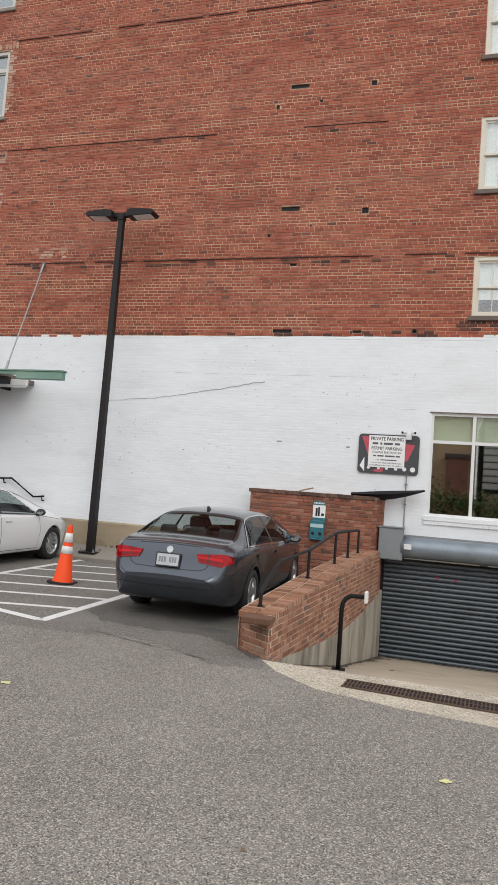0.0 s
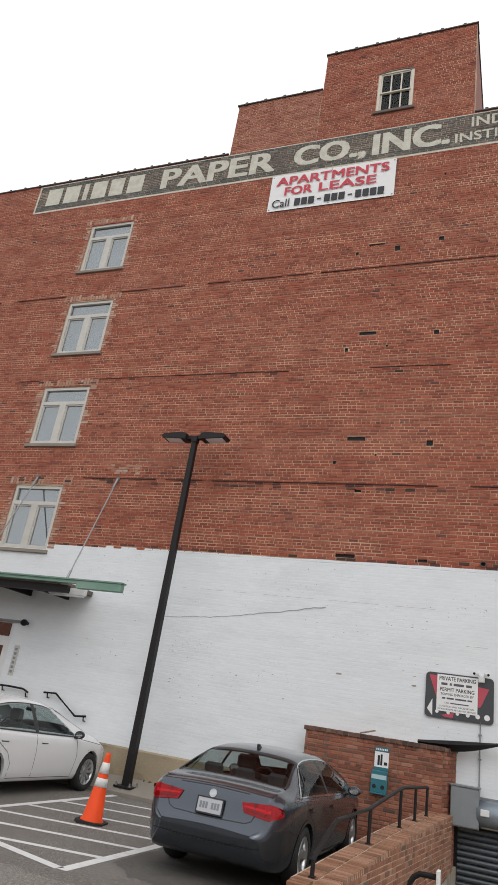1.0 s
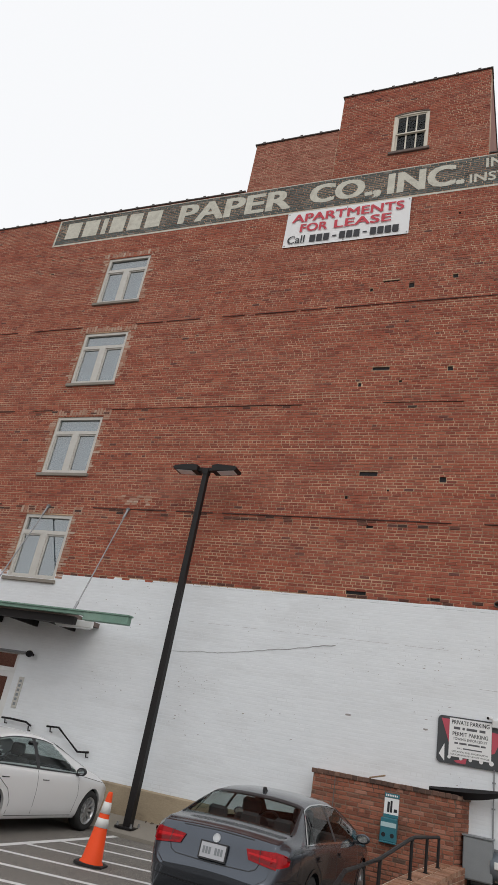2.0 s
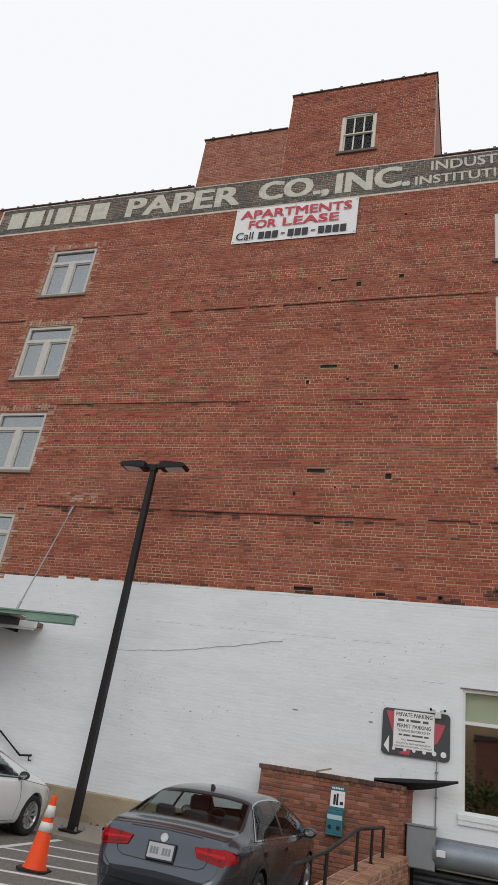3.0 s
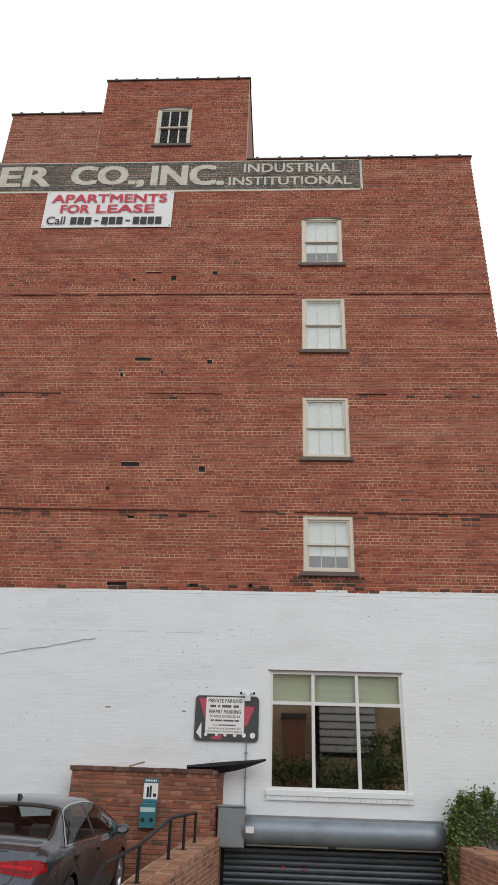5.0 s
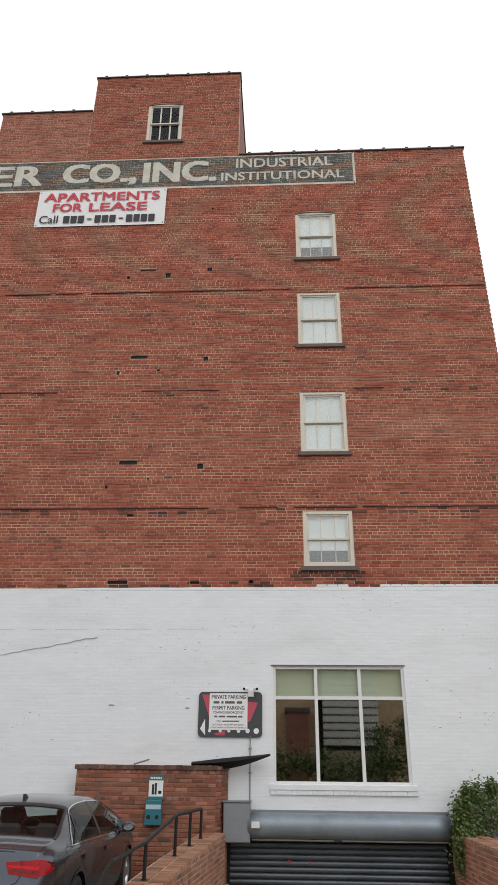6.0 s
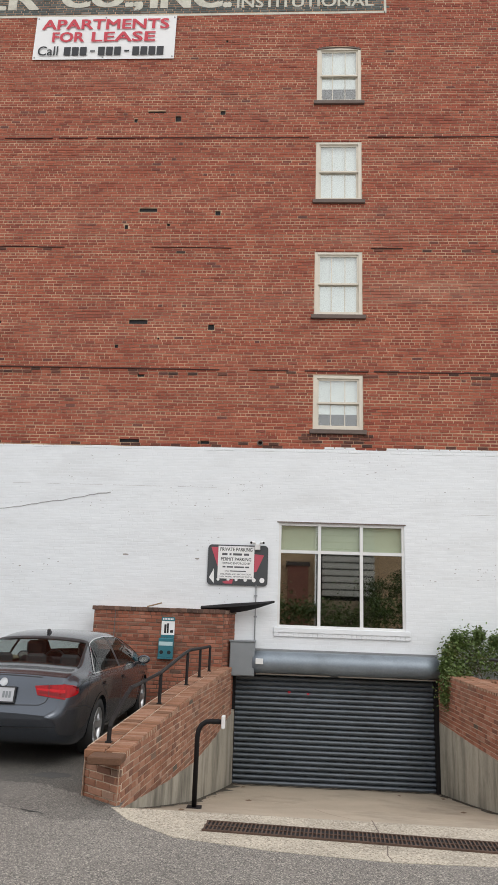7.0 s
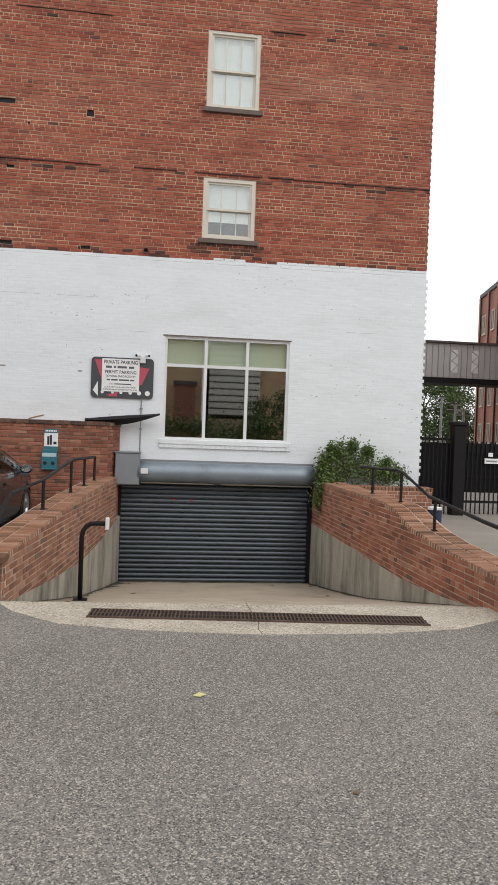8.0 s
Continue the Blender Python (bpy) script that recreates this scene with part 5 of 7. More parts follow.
rows = [((right_x(y) - 0.012, y, ramp_z(y) - 0.1), (right_x(y) - 0.012, y, right_conc(y)), (right_x(y) + 0.25, y, right_conc(y)), (right_x(y) + 0.25, y, ramp_z(y) - 0.1)) for y in ys_of(-7.4, -0.005, 24)]
part("concrete_base", strip(bmesh.new(), rows), M_CONC, rw, "streaked concrete base")
rows = [((right_x(y) - 0.004, y, right_top(y) - CT + 0.002), (right_x(y) - 0.004, y, right_top(y) - 0.011), (right_x(y) + OUTR, y, right_top(y) - 0.011), (right_x(y) + OUTR, y, right_top(y) - CT + 0.002)) for y in ys_of(-8.2, -0.01, 30)]
part("cap_bed", strip(bmesh.new(), rows), M_GMORTAR, rw)
place_bricks(wall_face(right_x, right_conc, right_top, -8.2, -0.05, -1, 33, STRETCH, HEAD), rw)
place_bricks(cap_bricks(right_x, OUTR, right_top, -8.17, -0.1, 43), rw)

# tall enclosure at the head of the left wall
pier = thing("brick_enclosure", "tall brown brick enclosure wall with a brick cap", "wall", kind="structure")
PX0, PX1, PY, PZ = -3.47, -0.98, -0.46, 1.55
bm = prism(bmesh.new(), [(PX0, PY + 0.008), (PX1, PY + 0.008), (-0.80, -0.004), (PX0, -0.004)], "z", -0.9, PZ)
part("core", bm, M_PMORTAR, pier)
part("concrete_base", prism(bmesh.new(), [(-1.3, -0.455), (-0.96, -0.455), (-0.79, -0.004), (-1.3, -0.004)], "z", -1.7, left_conc(-0.6)), M_CONC, pier)
spots = []
rnd = random.Random(51)
for x, z, l, h, full, head in course_bricks(PX0 + 0.0, PX1, -0.12, PZ, [], seed=17):
    m = Matrix.Translation((x, PY + rnd.uniform(-0.003, 0.003), z)) @ Matrix.Diagonal((l / (0.096 if head else 0.203), 1, h / 0.058, 1))
    spots.append((PIER_HEAD if head else PIER_STRETCH, m))
place_bricks(spots, pier, 285, M_PBRICK)
side = Vector((-0.80 - PX1, -PY - 0.004))
sa = math.atan2(side.y, side.x)
spots = []
for x, z, l, h, full, head in course_bricks(0, side.length, -0.2, PZ, [], seed=18):
    c = Vector((PX1, PY)) + side.normalized() * x
    m = Matrix.Translation((c.x + 0.008, c.y, z)) @ Matrix.Rotation(sa, 4, "Z") @ Matrix.Diagonal((l / (0.096 if head else 0.203), 1, h / 0.058, 1))
    spots.append((PIER_HEAD if head else PIER_STRETCH, m))
place_bricks(spots, pier)
part("expansion_joint", boxm(-3.07, -3.05, PY - 0.004, PY + 0.01, -0.14, PZ), M_STONE, pier)
part("cap_bed", prism(bmesh.new(), [(PX0 - 0.01, PY - 0.01), (PX1 + 0.012, PY - 0.01), (-0.775, -0.004), (PX0 - 0.01, -0.004)], "z", PZ + 0.001, PZ + 0.06), M_PMORTAR, pier)
spots = []
x = PX0 + 0.01
while x < PX1 + 0.02:
    spots.append((DARK_ROWLOCK, Matrix.Translation((x, PY + 0.07, PZ + 0.045 + rnd.uniform(-0.003, 0.003))) @ Matrix.Rotation(math.pi / 2, 4, "Z")))
    x += 0.107
y = PY + 0.2
while y < -0.05:
    spots.append((DARK_ROWLOCK, Matrix.Translation((PX1 + 0.36 * (y - PY) - 0.07, y, PZ + 0.045))))
    y += 0.107
place_bricks(spots, pier)
part("soldier_line", boxm(PX0 - 0.012, PX1 + 0.01, PY - 0.012, PY + 0.02, PZ - 0.004, PZ + 0.012), M_PMORTAR, pier)

# planter cross wall beyond the ramp
pw = thing("planter_wall", "low red brick planter wall with a brick cap", "wall", kind="structure")
part("core", boxm(3.60, 5.24, -0.92, -0.52, -0.1, 0.50), M_GMORTAR, pw)
spots = [((HEAD if hd else STRETCH), Matrix.Translation((x, -0.926, z)) @ Matrix.Diagonal((l / (0.096 if hd else 0.203), 1, 1, 1))) for x, z, l, h, f, hd in course_bricks(3.60, 5.24, -0.05, 0.50, [], seed=19)]
x = 3.65
while x < 5.26:
    spots.append((ROWLOCK, Matrix.Translation((x, -0.82, 0.54)) @ Matrix.Rotation(math.pi / 2, 4, "Z")))
    spots.append((ROWLOCK, Matrix.Translation((x, -0.61, 0.54)) @ Matrix.Rotation(math.pi / 2, 4, "Z")))
    x += 0.069
place_bricks(spots, pw)
part("soil", boxm(3.60, 5.24, -0.52, -0.02, -0.1, 0.42), M_FALLEN_B, pw)


# ---------------------------------------------------------------- rails
def railing(label, posts, rail, r=0.024):
    ob = thing("railing", label, "railing", group="ramp railings")
    part("handrail", tube(bmesh.new(), rail, r, 10), M_BRONZE, ob)
    for base, top in posts:
        part("post", tube(bmesh.new(), [base, top], 0.022, 8), M_BRONZE, ob)
        part("post_foot", boxm(base[0] - 0.03, base[0] + 0.03, base[1] - 0.03, base[1] + 0.03, base[2] - 0.002, base[2] + 0.012), M_BRONZE, ob)


def lp(y):
    return left_x(y) - 0.26


railing("dark painted pipe railing on the sloping brick wall",
        [((lp(y), y, left_top(y) + 0.002), (lp(y), y, zt)) for y, zt in ((-6.43, 0.47), (-4.54, 0.828), (-3.03, 1.015), (-2.10, 1.008), (-1.27, 0.99))],
        [(lp(-6.43), -6.43, 0.44), (lp(-6.4), -6.40, 0.50), (lp(-5.93), -5.93, 0.72), (lp(-5.81), -5.81, 0.768), (lp(-4.55), -4.55, 0.828), (lp(-3.15), -3.15, 1.0), (lp(-2.9), -2.9, 1.018), (lp(-1.29), -1.29, 0.992), (lp(-1.27), -1.27, 0.96)])


def rp(y):
    return right_x(y) + 0.25


railing("dark painted pipe railing on the curving brick wall",
        [((rp(y), y, right_top(y) + 0.002), (rp(y), y, zt)) for y, zt in ((-2.80, 1.02), (-4.0, 1.03), (-5.15, 0.755), (-7.1, 0.60))],
        [(rp(-2.2), -2.2, 1.0), (rp(-2.3), -2.3, 1.015), (rp(-2.8), -2.8, 1.02), (rp(-3.8), -3.8, 1.05), (rp(-4.05), -4.05, 1.025), (rp(-4.96), -4.96, 0.775), (rp(-6.4), -6.4, 0.64), (rp(-7.6), -7.6, 0.56)])

bol = thing("reader_post", "bent black pipe post with a white card reader at its tip", "post", at=(-0.80, -5.44, ramp_z(-5.44)))
pts = [(0, 0, 0.0), (0.0, 0, 0.74), (0.012, 0, 0.815), (0.045, 0, 0.87), (0.10, 0, 0.905), (0.16, 0, 0.91), (0.28, 0, 0.91)]
part("pipe", tube(bmesh.new(), pts, 0.028, 12), M_BLACK, bol, smooth=True)
part("base_plate", boxm(-0.08, 0.08, -0.07, 0.07, -0.015, 0.02, bevel=0.004), M_BLACK, bol)
part("reader", boxm(0.27, 0.31, -0.05, 0.05, 0.84, 0.98, bevel=0.008), M_FRAME_W, bol, "white card reader")

# trench drain
dr = thing("trench_drain", "rusty dark iron trench grate set in the concrete apron", "drain")
DM = Matrix.Translation((1.02, -7.43, GZ + 0.004)) @ Matrix.Rotation(radians(-4.3), 4, "Z")


def drain_part(name, x0, x1, y0, y1, z0, z1, material):
    b = bmesh.new()
    box(b, x0, x1, y0, y1, z0, z1)
    bmesh.ops.transform(b, matrix=DM, verts=b.verts)
    return part(name, b, material, dr)


M_RUST = mat("rusty_iron", (0.10, 0.062, 0.045), rough=0.8, metal=0.2, spread=0.35, scale=8, bump=0.2)
# Flat dark plate, painted as the shaded depth under the bars.
drain_part("channel", -1.51, 1.56, -0.125, 0.125, -0.002, 0.003, M_DARK)
for k in range(88):
    x = -1.495 + k * 0.0347
    drain_part("grate_bar", x - 0.006, x + 0.006, -0.115, 0.115, 0.004, 0.016, M_RUST)
drain_part("grate_rail", -1.51, 1.56, -0.132, -0.115, 0.0, 0.015, M_RUST)
drain_part("grate_rail", -1.51, 1.56, 0.115, 0.132, 0.0, 0.015, M_RUST)
drain_part("grate_rail", -1.51, 1.56, -0.007, 0.007, 0.004, 0.0135, M_RUST)

# ---------------------------------------------------------------- wall signs and boxes
M_BAR = mat("grey_print", (0.10, 0.10, 0.11), rough=0.5, spread=0.1, bump=0)
sg = thing("parking_sign", "charcoal sign with a white parking notice fixed over it", "sign", at=(-1.385, 0, 2.10))
b = prism(bmesh.new(), [(cx + 0.075 * math.cos(a0 + k * math.pi / 12), cz + 0.075 * math.sin(a0 + k * math.pi / 12)) for cx, cz, a0 in ((1.125, 0.715, 0.0), (0.075, 0.715, math.pi / 2), (0.075, 0.075, math.pi), (1.125, 0.075, 1.5 * math.pi)) for k in range(7)], "y", -0.035, -0.003)
part("backing", b, M_SIGN, sg)
b = prism(bmesh.new(), [(0.06, 0.74), (0.30, 0.74), (0.24, 0.36), (0.2, 0.36)], "y", -0.0385, -0.034)
part("red_shape", b, M_PINK, sg)
b = prism(bmesh.new(), [(0.93, 0.62), (1.12, 0.60), (0.98, 0.28), (0.93, 0.26)], "y", -0.0385, -0.034)
part("red_shape", b, M_PINK, sg)
b = prism(bmesh.new(), [(0.3, 0.06), (0.52, 0.12), (0.5, 0.03), (0.36, 0.03)], "y", -0.0385, -0.034)
part("red_shape", b, M_PINK, sg)
b = prism(bmesh.new(), [(0.04, 0.14), (0.13, 0.32), (0.14, 0.03)], "y", -0.0385, -0.034)
part("white_arrow", b, M_BANNER, sg)
for k, (x, r) in enumerate(((0.22, 0.03), (0.42, 0.03), (0.58, 0.03), (0.76, 0.035), (0.93, 0.04), (1.09, 0.05))):
    b = bmesh.new()
    cyl(b, r, (x, -0.034, 0.11), (x, -0.0385, 0.11), 14)
    part("white_dot", b, M_BANNER, sg)
part("notice", boxm(0.205, 0.925, -0.046, -0.039, 0.125, 0.765), M_BANNER, sg)
YN = -0.0468
for s, z, wd, h, bo in (("PRIVATE PARKING", 0.665, 0.64, 0.07, 0.02), ("PERMIT PARKING", 0.475, 0.60, 0.065, 0.02), ("TOWING ENFORCED BY", 0.405, 0.58, 0.042, 0.015), ("LOCATION AND INFORMATION", 0.20, 0.60, 0.028, 0.01), ("CONCERNING RETURN OF VEHICLE", 0.152, 0.66, 0.026, 0.01)):
    letters("notice_line", s, 0.565 - wd / 2, YN, z, wd, h, M_INK, sg, bo)
for x0, x1, z0, h in ((0.28, 0.39, 0.575, 0.06), (0.43, 0.47, 0.575, 0.06), (0.50, 0.68, 0.575, 0.06), (0.72, 0.82, 0.575, 0.06), (0.30, 0.36, 0.335, 0.042), (0.385, 0.51, 0.335, 0.042), (0.535, 0.73, 0.335, 0.042), (0.75, 0.83, 0.335, 0.042), (0.45, 0.77, 0.262, 0.028)):
    part("notice_bar", boxm(x0, x1, YN - 0.001, YN + 0.0015, z0 + h * 0.12, z0 + h * 0.82), M_BAR, sg)
letters("notice_line", "CALL", 0.35, YN, 0.262, 0.08, 0.028, M_INK, sg, 0.01)

sc = thing("security_camera", "pair of small white security cameras on a junction box", "camera", at=(-0.40, 0, 2.92))
part("junction_box", boxm(-0.055, 0.055, -0.08, 0.0, -0.12, 0.0, bevel=0.008), M_FRAME_W, sc)
for s in (-1, 1):
    b = bmesh.new()
    cyl(b, 0.03, (s * 0.07, -0.06, 0.03), (s * 0.12, -0.17, 0.015), 12)
    part("camera_body", b, M_FRAME_W, sc)
    b = bmesh.new()
    cyl(b, 0.022, (s * 0.12, -0.17, 0.015), (s * 0.123, -0.178, 0.0135), 12)
    part("lens", b, M_BLACK, sc)
    part("arm", tube(bmesh.new(), [(s * 0.03, -0.04, 0.0), (s * 0.08, -0.07, 0.03)], 0.012), M_FRAME_W, sc)
cd = thing("conduit", "thin grey conduit down the white wall", "pipe", at=(-0.405, 0, 0))
part("pipe", tube(bmesh.new(), [(0, -0.055, 2.12), (0, -0.03, 2.0), (0, -0.02, 1.07)], 0.011), M_STEEL, cd)
for z in (1.9, 1.5):
    part("clip", boxm(-0.03, 0.03, -0.034, 0.0, z, z + 0.025), M_STEEL, cd)
eb = thing("electrical_box", "grey steel electrical cabinet with a closed door on the wall", "cabinet", at=(-0.62, 0, 0.43))
part("body", boxm(-0.235, 0.235, -0.30, -0.002, 0, 0.62, bevel=0.006), M_BOX, eb)
part("door", boxm(-0.225, 0.225, -0.315, -0.301, 0.015, 0.605, bevel=0.005), M_BOX, eb)
part("rain_hood", boxm(-0.25, 0.25, -0.33, -0.002, 0.62, 0.64), M_BOX, eb)
part("latch", boxm(0.17, 0.195, -0.325, -0.315, 0.27, 0.34), M_STEEL, eb)

bd = thing("black_blade", "black curved plastic panel resting on the enclosure cap", "panel", at=(0, 0, 0))
b = bmesh.new()
secs = []
for k in range(17):
    t = k / 16
    x = -1.45 + 1.42 * t
    w = 0.13 * math.sin(math.pi * min(1, t * 0.92 + 0.06)) ** 0.6 + 0.015
    z = 1.655 + 0.16 * t ** 2.0
    th = 0.02 + 0.09 * math.sin(math.pi * min(1, 0.12 + t * 0.86)) ** 1.2
    secs.append(((x, -0.24 - w, z), (x, -0.24, z + th * 0.6), (x, -0.24 + w, z), (x, -0.24, z - th)))
strip(b, secs)
part("shell", b, M_BLACK, bd)
pk = thing("wood_scrap", "short weathered wood scrap lying on the enclosure cap", "wood", at=(-2.32, -0.36, 1.625))
part("plank", boxm(-0.14, 0.14, -0.04, 0.04, 0.0, 0.022, m=Matrix.Rotation(radians(-16), 4, "Y") @ Matrix.Translation((0, 0, 0.04))), M_WOOD, pk)

dg = thing("bag_dispenser", "teal pet waste bag dispenser under a white notice", "dispenser", at=(-2.03, PY, -0.02))
part("notice", boxm(-0.125, 0.125, -0.012, -0.004, 1.10, 1.40), M_BANNER, dg)
part("notice_band", boxm(-0.125, 0.125, -0.014, -0.004, 1.405, 1.475), M_TEAL, dg)
part("notice_band", boxm(-0.125, 0.125, -0.0135, -0.012, 1.10, 1.15), M_TEAL, dg)
b = bmesh.new()
box(b, -0.07, -0.03, -0.0145, -0.0125, 1.18, 1.34)
box(b, -0.02, 0.015, -0.0145, -0.0125, 1.18, 1.36)
box(b, 0.045, 0.10, -0.0145, -0.0125, 1.19, 1.24)
part("dark_symbol", b, M_INK, dg)
b = bmesh.new()
for k in range(7):
    box(b, -0.105 + k * 0.03, -0.085 + k * 0.03, -0.0155, -0.0135, 1.425, 1.455)
part("notice_mark", b, M_BANNER, dg)
part("body", boxm(-0.15, 0.13, -0.11, -0.004, 0.74, 1.095, bevel=0.012), M_TEAL, dg, "teal plastic dispenser box")
part("label_panel", boxm(-0.14, 0.12, -0.1125, -0.1095, 0.96, 1.03), M_TEAL_L, dg)
for x in (-0.085, 0.06):
    b = bmesh.new()
    cyl(b, 0.035, (x, -0.113, 0.84), (x, -0.108, 0.84), 14)
    part("bag_slot", b, M_DARK, dg)
part("tray", boxm(-0.15, 0.13, -0.13, -0.02, 0.72, 0.745, bevel=0.006), M_TEAL, dg)

# ---------------------------------------------------------------- lamp post and cone
lamp = thing("parking_lamp", "tall dark bronze parking lamp with two flat heads", "lamp post", at=(-6.92, -0.60, -0.02))
lamp.rotation_euler = (0, radians(0.45), 0)
lamp.scale = (1, 1, 1.013)
b = bmesh.new()
secs = []
for z, h in ((0.0, 0.074), (7.36, 0.058)):
    secs.append(((-h, -h, z), (h, -h, z), (h, h, z), (-h, h, z)))
strip(b, secs)
part("pole", b, M_BRONZE, lamp)
part("base_plate", boxm(-0.19, 0.19, -0.19, 0.19, -0.01, 0.025, bevel=0.006), M_BRONZE, lamp)
for sx in (-1, 1):
    for sy in (-1, 1):
        b = bmesh.new()
        cyl(b, 0.016, (sx * 0.15, sy * 0.15, 0.02), (sx * 0.15, sy * 0.15, 0.09), 8)
        cyl(b, 0.028, (sx * 0.15, sy * 0.15, 0.025), (sx * 0.15, sy * 0.15, 0.05), 6)
        part("anchor_bolt", b, M_STEEL, lamp)
part("collar", boxm(-0.075, 0.075, -0.075, 0.075, 7.25, 7.41, bevel=0.008), M_BRONZE, lamp)
for s in (-1, 1):
    a0, a1 = sorted((s * 0.07, s * 0.22))
    part("arm", boxm(a0, a1, -0.05, 0.05, 7.33, 7.42), M_BRONZE, lamp)
    b = bmesh.new()
    prism(b, [(s * 0.19, 7.30), (s * 0.19, 7.44), (s * 0.32, 7.47), (s * 0.78, 7.43), (s * 0.83, 7.385), (s * 0.80, 7.335)], "y", -0.16, 0.16)
    hd = part("lamp_head", b, M_BRONZE, lamp)
    part("lens", prism(bmesh.new(), [(s * 0.33, 7.296), (s * 0.33, 7.312), (s * 0.74, 7.335), (s * 0.74, 7.319)], "y", -0.12, 0.12), M_LENS, hd)

cone = thing("traffic_cone", "orange traffic cone with two white collars, leaning slightly", "cone", at=(-5.56, -3.93, GZ))
cone.scale = (1.06, 1.06, 1.06)
cone.rotation_euler = (radians(-1.5), radians(3.0), radians(12))
b = bmesh.new()
prism(b, [(-0.2, -0.13), (-0.13, -0.2), (0.13, -0.2), (0.2, -0.13), (0.2, 0.13), (0.13, 0.2), (-0.13, 0.2), (-0.2, 0.13)], "z", 0.0, 0.035)
part("base", b, M_RUBBER, cone)
prof = lambda z: 0.145 - (0.145 - 0.032) * (z - 0.035) / 0.865
part("body", lathe(bmesh.new(), [(0.165, 0.035), (0.16, 0.05), (prof(0.06), 0.06), (prof(0.86), 0.86), (0.028, 0.895), (0.0, 0.90)], 28), M_ORANGE, cone, smooth=True)
for za, zb in ((0.46, 0.57), (0.63, 0.77)):
    part("collar", lathe(bmesh.new(), [(prof(za) + 0.001, za - 0.001), (prof(za) + 0.004, za), (prof(zb) + 0.004, zb), (prof(zb) + 0.001, zb + 0.001)], 28), M_REFLECT, cone, "white reflective collar", smooth=True)


# ---------------------------------------------------------------- cars
from mathutils.bvhtree import BVHTree


def smooth_curve(stations, values, n, length, sigma=0.05):
    y = np.linspace(0, length, n)
    v = np.interp(y, stations, values)
    k = max(1, int(sigma / (length / n) * 2))
    ker = np.exp(-0.5 * (np.arange(-2 * k, 2 * k + 1) / k) ** 2)
    pad = np.concatenate([2 * v[0] - v[1:2 * k + 1][::-1], v, 2 * v[-1] - v[-2 * k - 1:-1][::-1]])
    return np.convolve(pad, ker / ker.sum(), "valid")


class CarShape:
    """A car body as a skin over its length (y, rear at 0) and a half section from sill to roof (u, 0 to 11)."""

    def __init__(self, length, top, belt, bottom, half, roof, n=1400):
        self.length = length
        self.fine = np.linspace(0, length, n)
        self.y = np.concatenate([np.linspace(0, 0.32, 44), np.linspace(0.32, length - 0.3, 200)[1:], np.linspace(length - 0.3, length, 22)[1:]])
        crisp = np.clip((self.fine - 0.12) / 0.25, 0, 1)
        self.top, self.belt, self.bottom = (smooth_curve(*c, n, length, 0.011) * (1 - crisp) + smooth_curve(*c, n, length, s) * crisp for c, s in ((top, 0.05), (belt, 0.06), (bottom, 0.06)))
        self.half, self.roof = smooth_curve(*half, n, length, 0.03), smooth_curve(*roof, n, length, 0.05)

    def section(self, y):
        zt, zb, zl, w, wr = (float(np.interp(y, self.fine, a)) for a in (self.top, self.belt, self.bottom, self.half, self.roof))
        zb = min(zb, zt - 0.02)
        g = zt - zb
        wr = min(wr, w * 0.93)
        ws = w * 0.955
        q = min(1.0, max(0.02, zb - zl) / 0.55)
        pts = [(0, zl), (0.80 * w, zl), (0.93 * w, zl + 0.05 * q), (0.975 * w, zl + 0.20 * q), (w, (zl + zb) / 2 + 0.06 * q), (0.992 * w, zb - 0.07 * q), (ws, zb),
               (ws + (wr - ws) * 0.52, zb + 0.54 * g), (wr * 1.03, zb + 0.88 * g), (wr * 0.88, zt - 0.012 * min(1, g * 4)), (wr * 0.45, zt + 0.012), (0, zt + 0.018)]
        return np.array(pts)

    def at(self, y, u):
        p = self.section(y)
        i = min(int(abs(u)), 10)
        f = abs(u) - i
        # rounded between the corner points
        a, b = p[i], p[i + 1]
        m0 = (p[i + 1] - p[i - 1]) / 2 if i > 0 else b - a
        m1 = (p[i + 2] - p[i]) / 2 if i < 10 else b - a
        f2, f3 = f * f, f * f * f
        q = (2 * f3 - 3 * f2 + 1) * a + (f3 - 2 * f2 + f) * m0 * 0.8 + (-2 * f3 + 3 * f2) * b + (f3 - f2) * m1 * 0.8
        return Vector((q[0], y, q[1]))

    def point(self, y, u, out=0.0):
        """u below 0 is the left half."""
        p = self.at(y, u)
        if out:
            dy = self.at(min(self.length, y + 0.02), u) - self.at(max(0, y - 0.02), u)
            du = self.at(y, min(11, abs(u) + 0.05)) - self.at(y, max(0, abs(u) - 0.05))
            nrm = dy.cross(du)
            if nrm.length > 1e-9:
                nrm.normalize()
                c = Vector((0, y, 0.75))
                if nrm.dot(p - c) < 0:
                    nrm = -nrm
                p = p + nrm * out
        if u < 0:
            p.x = -p.x
        return p


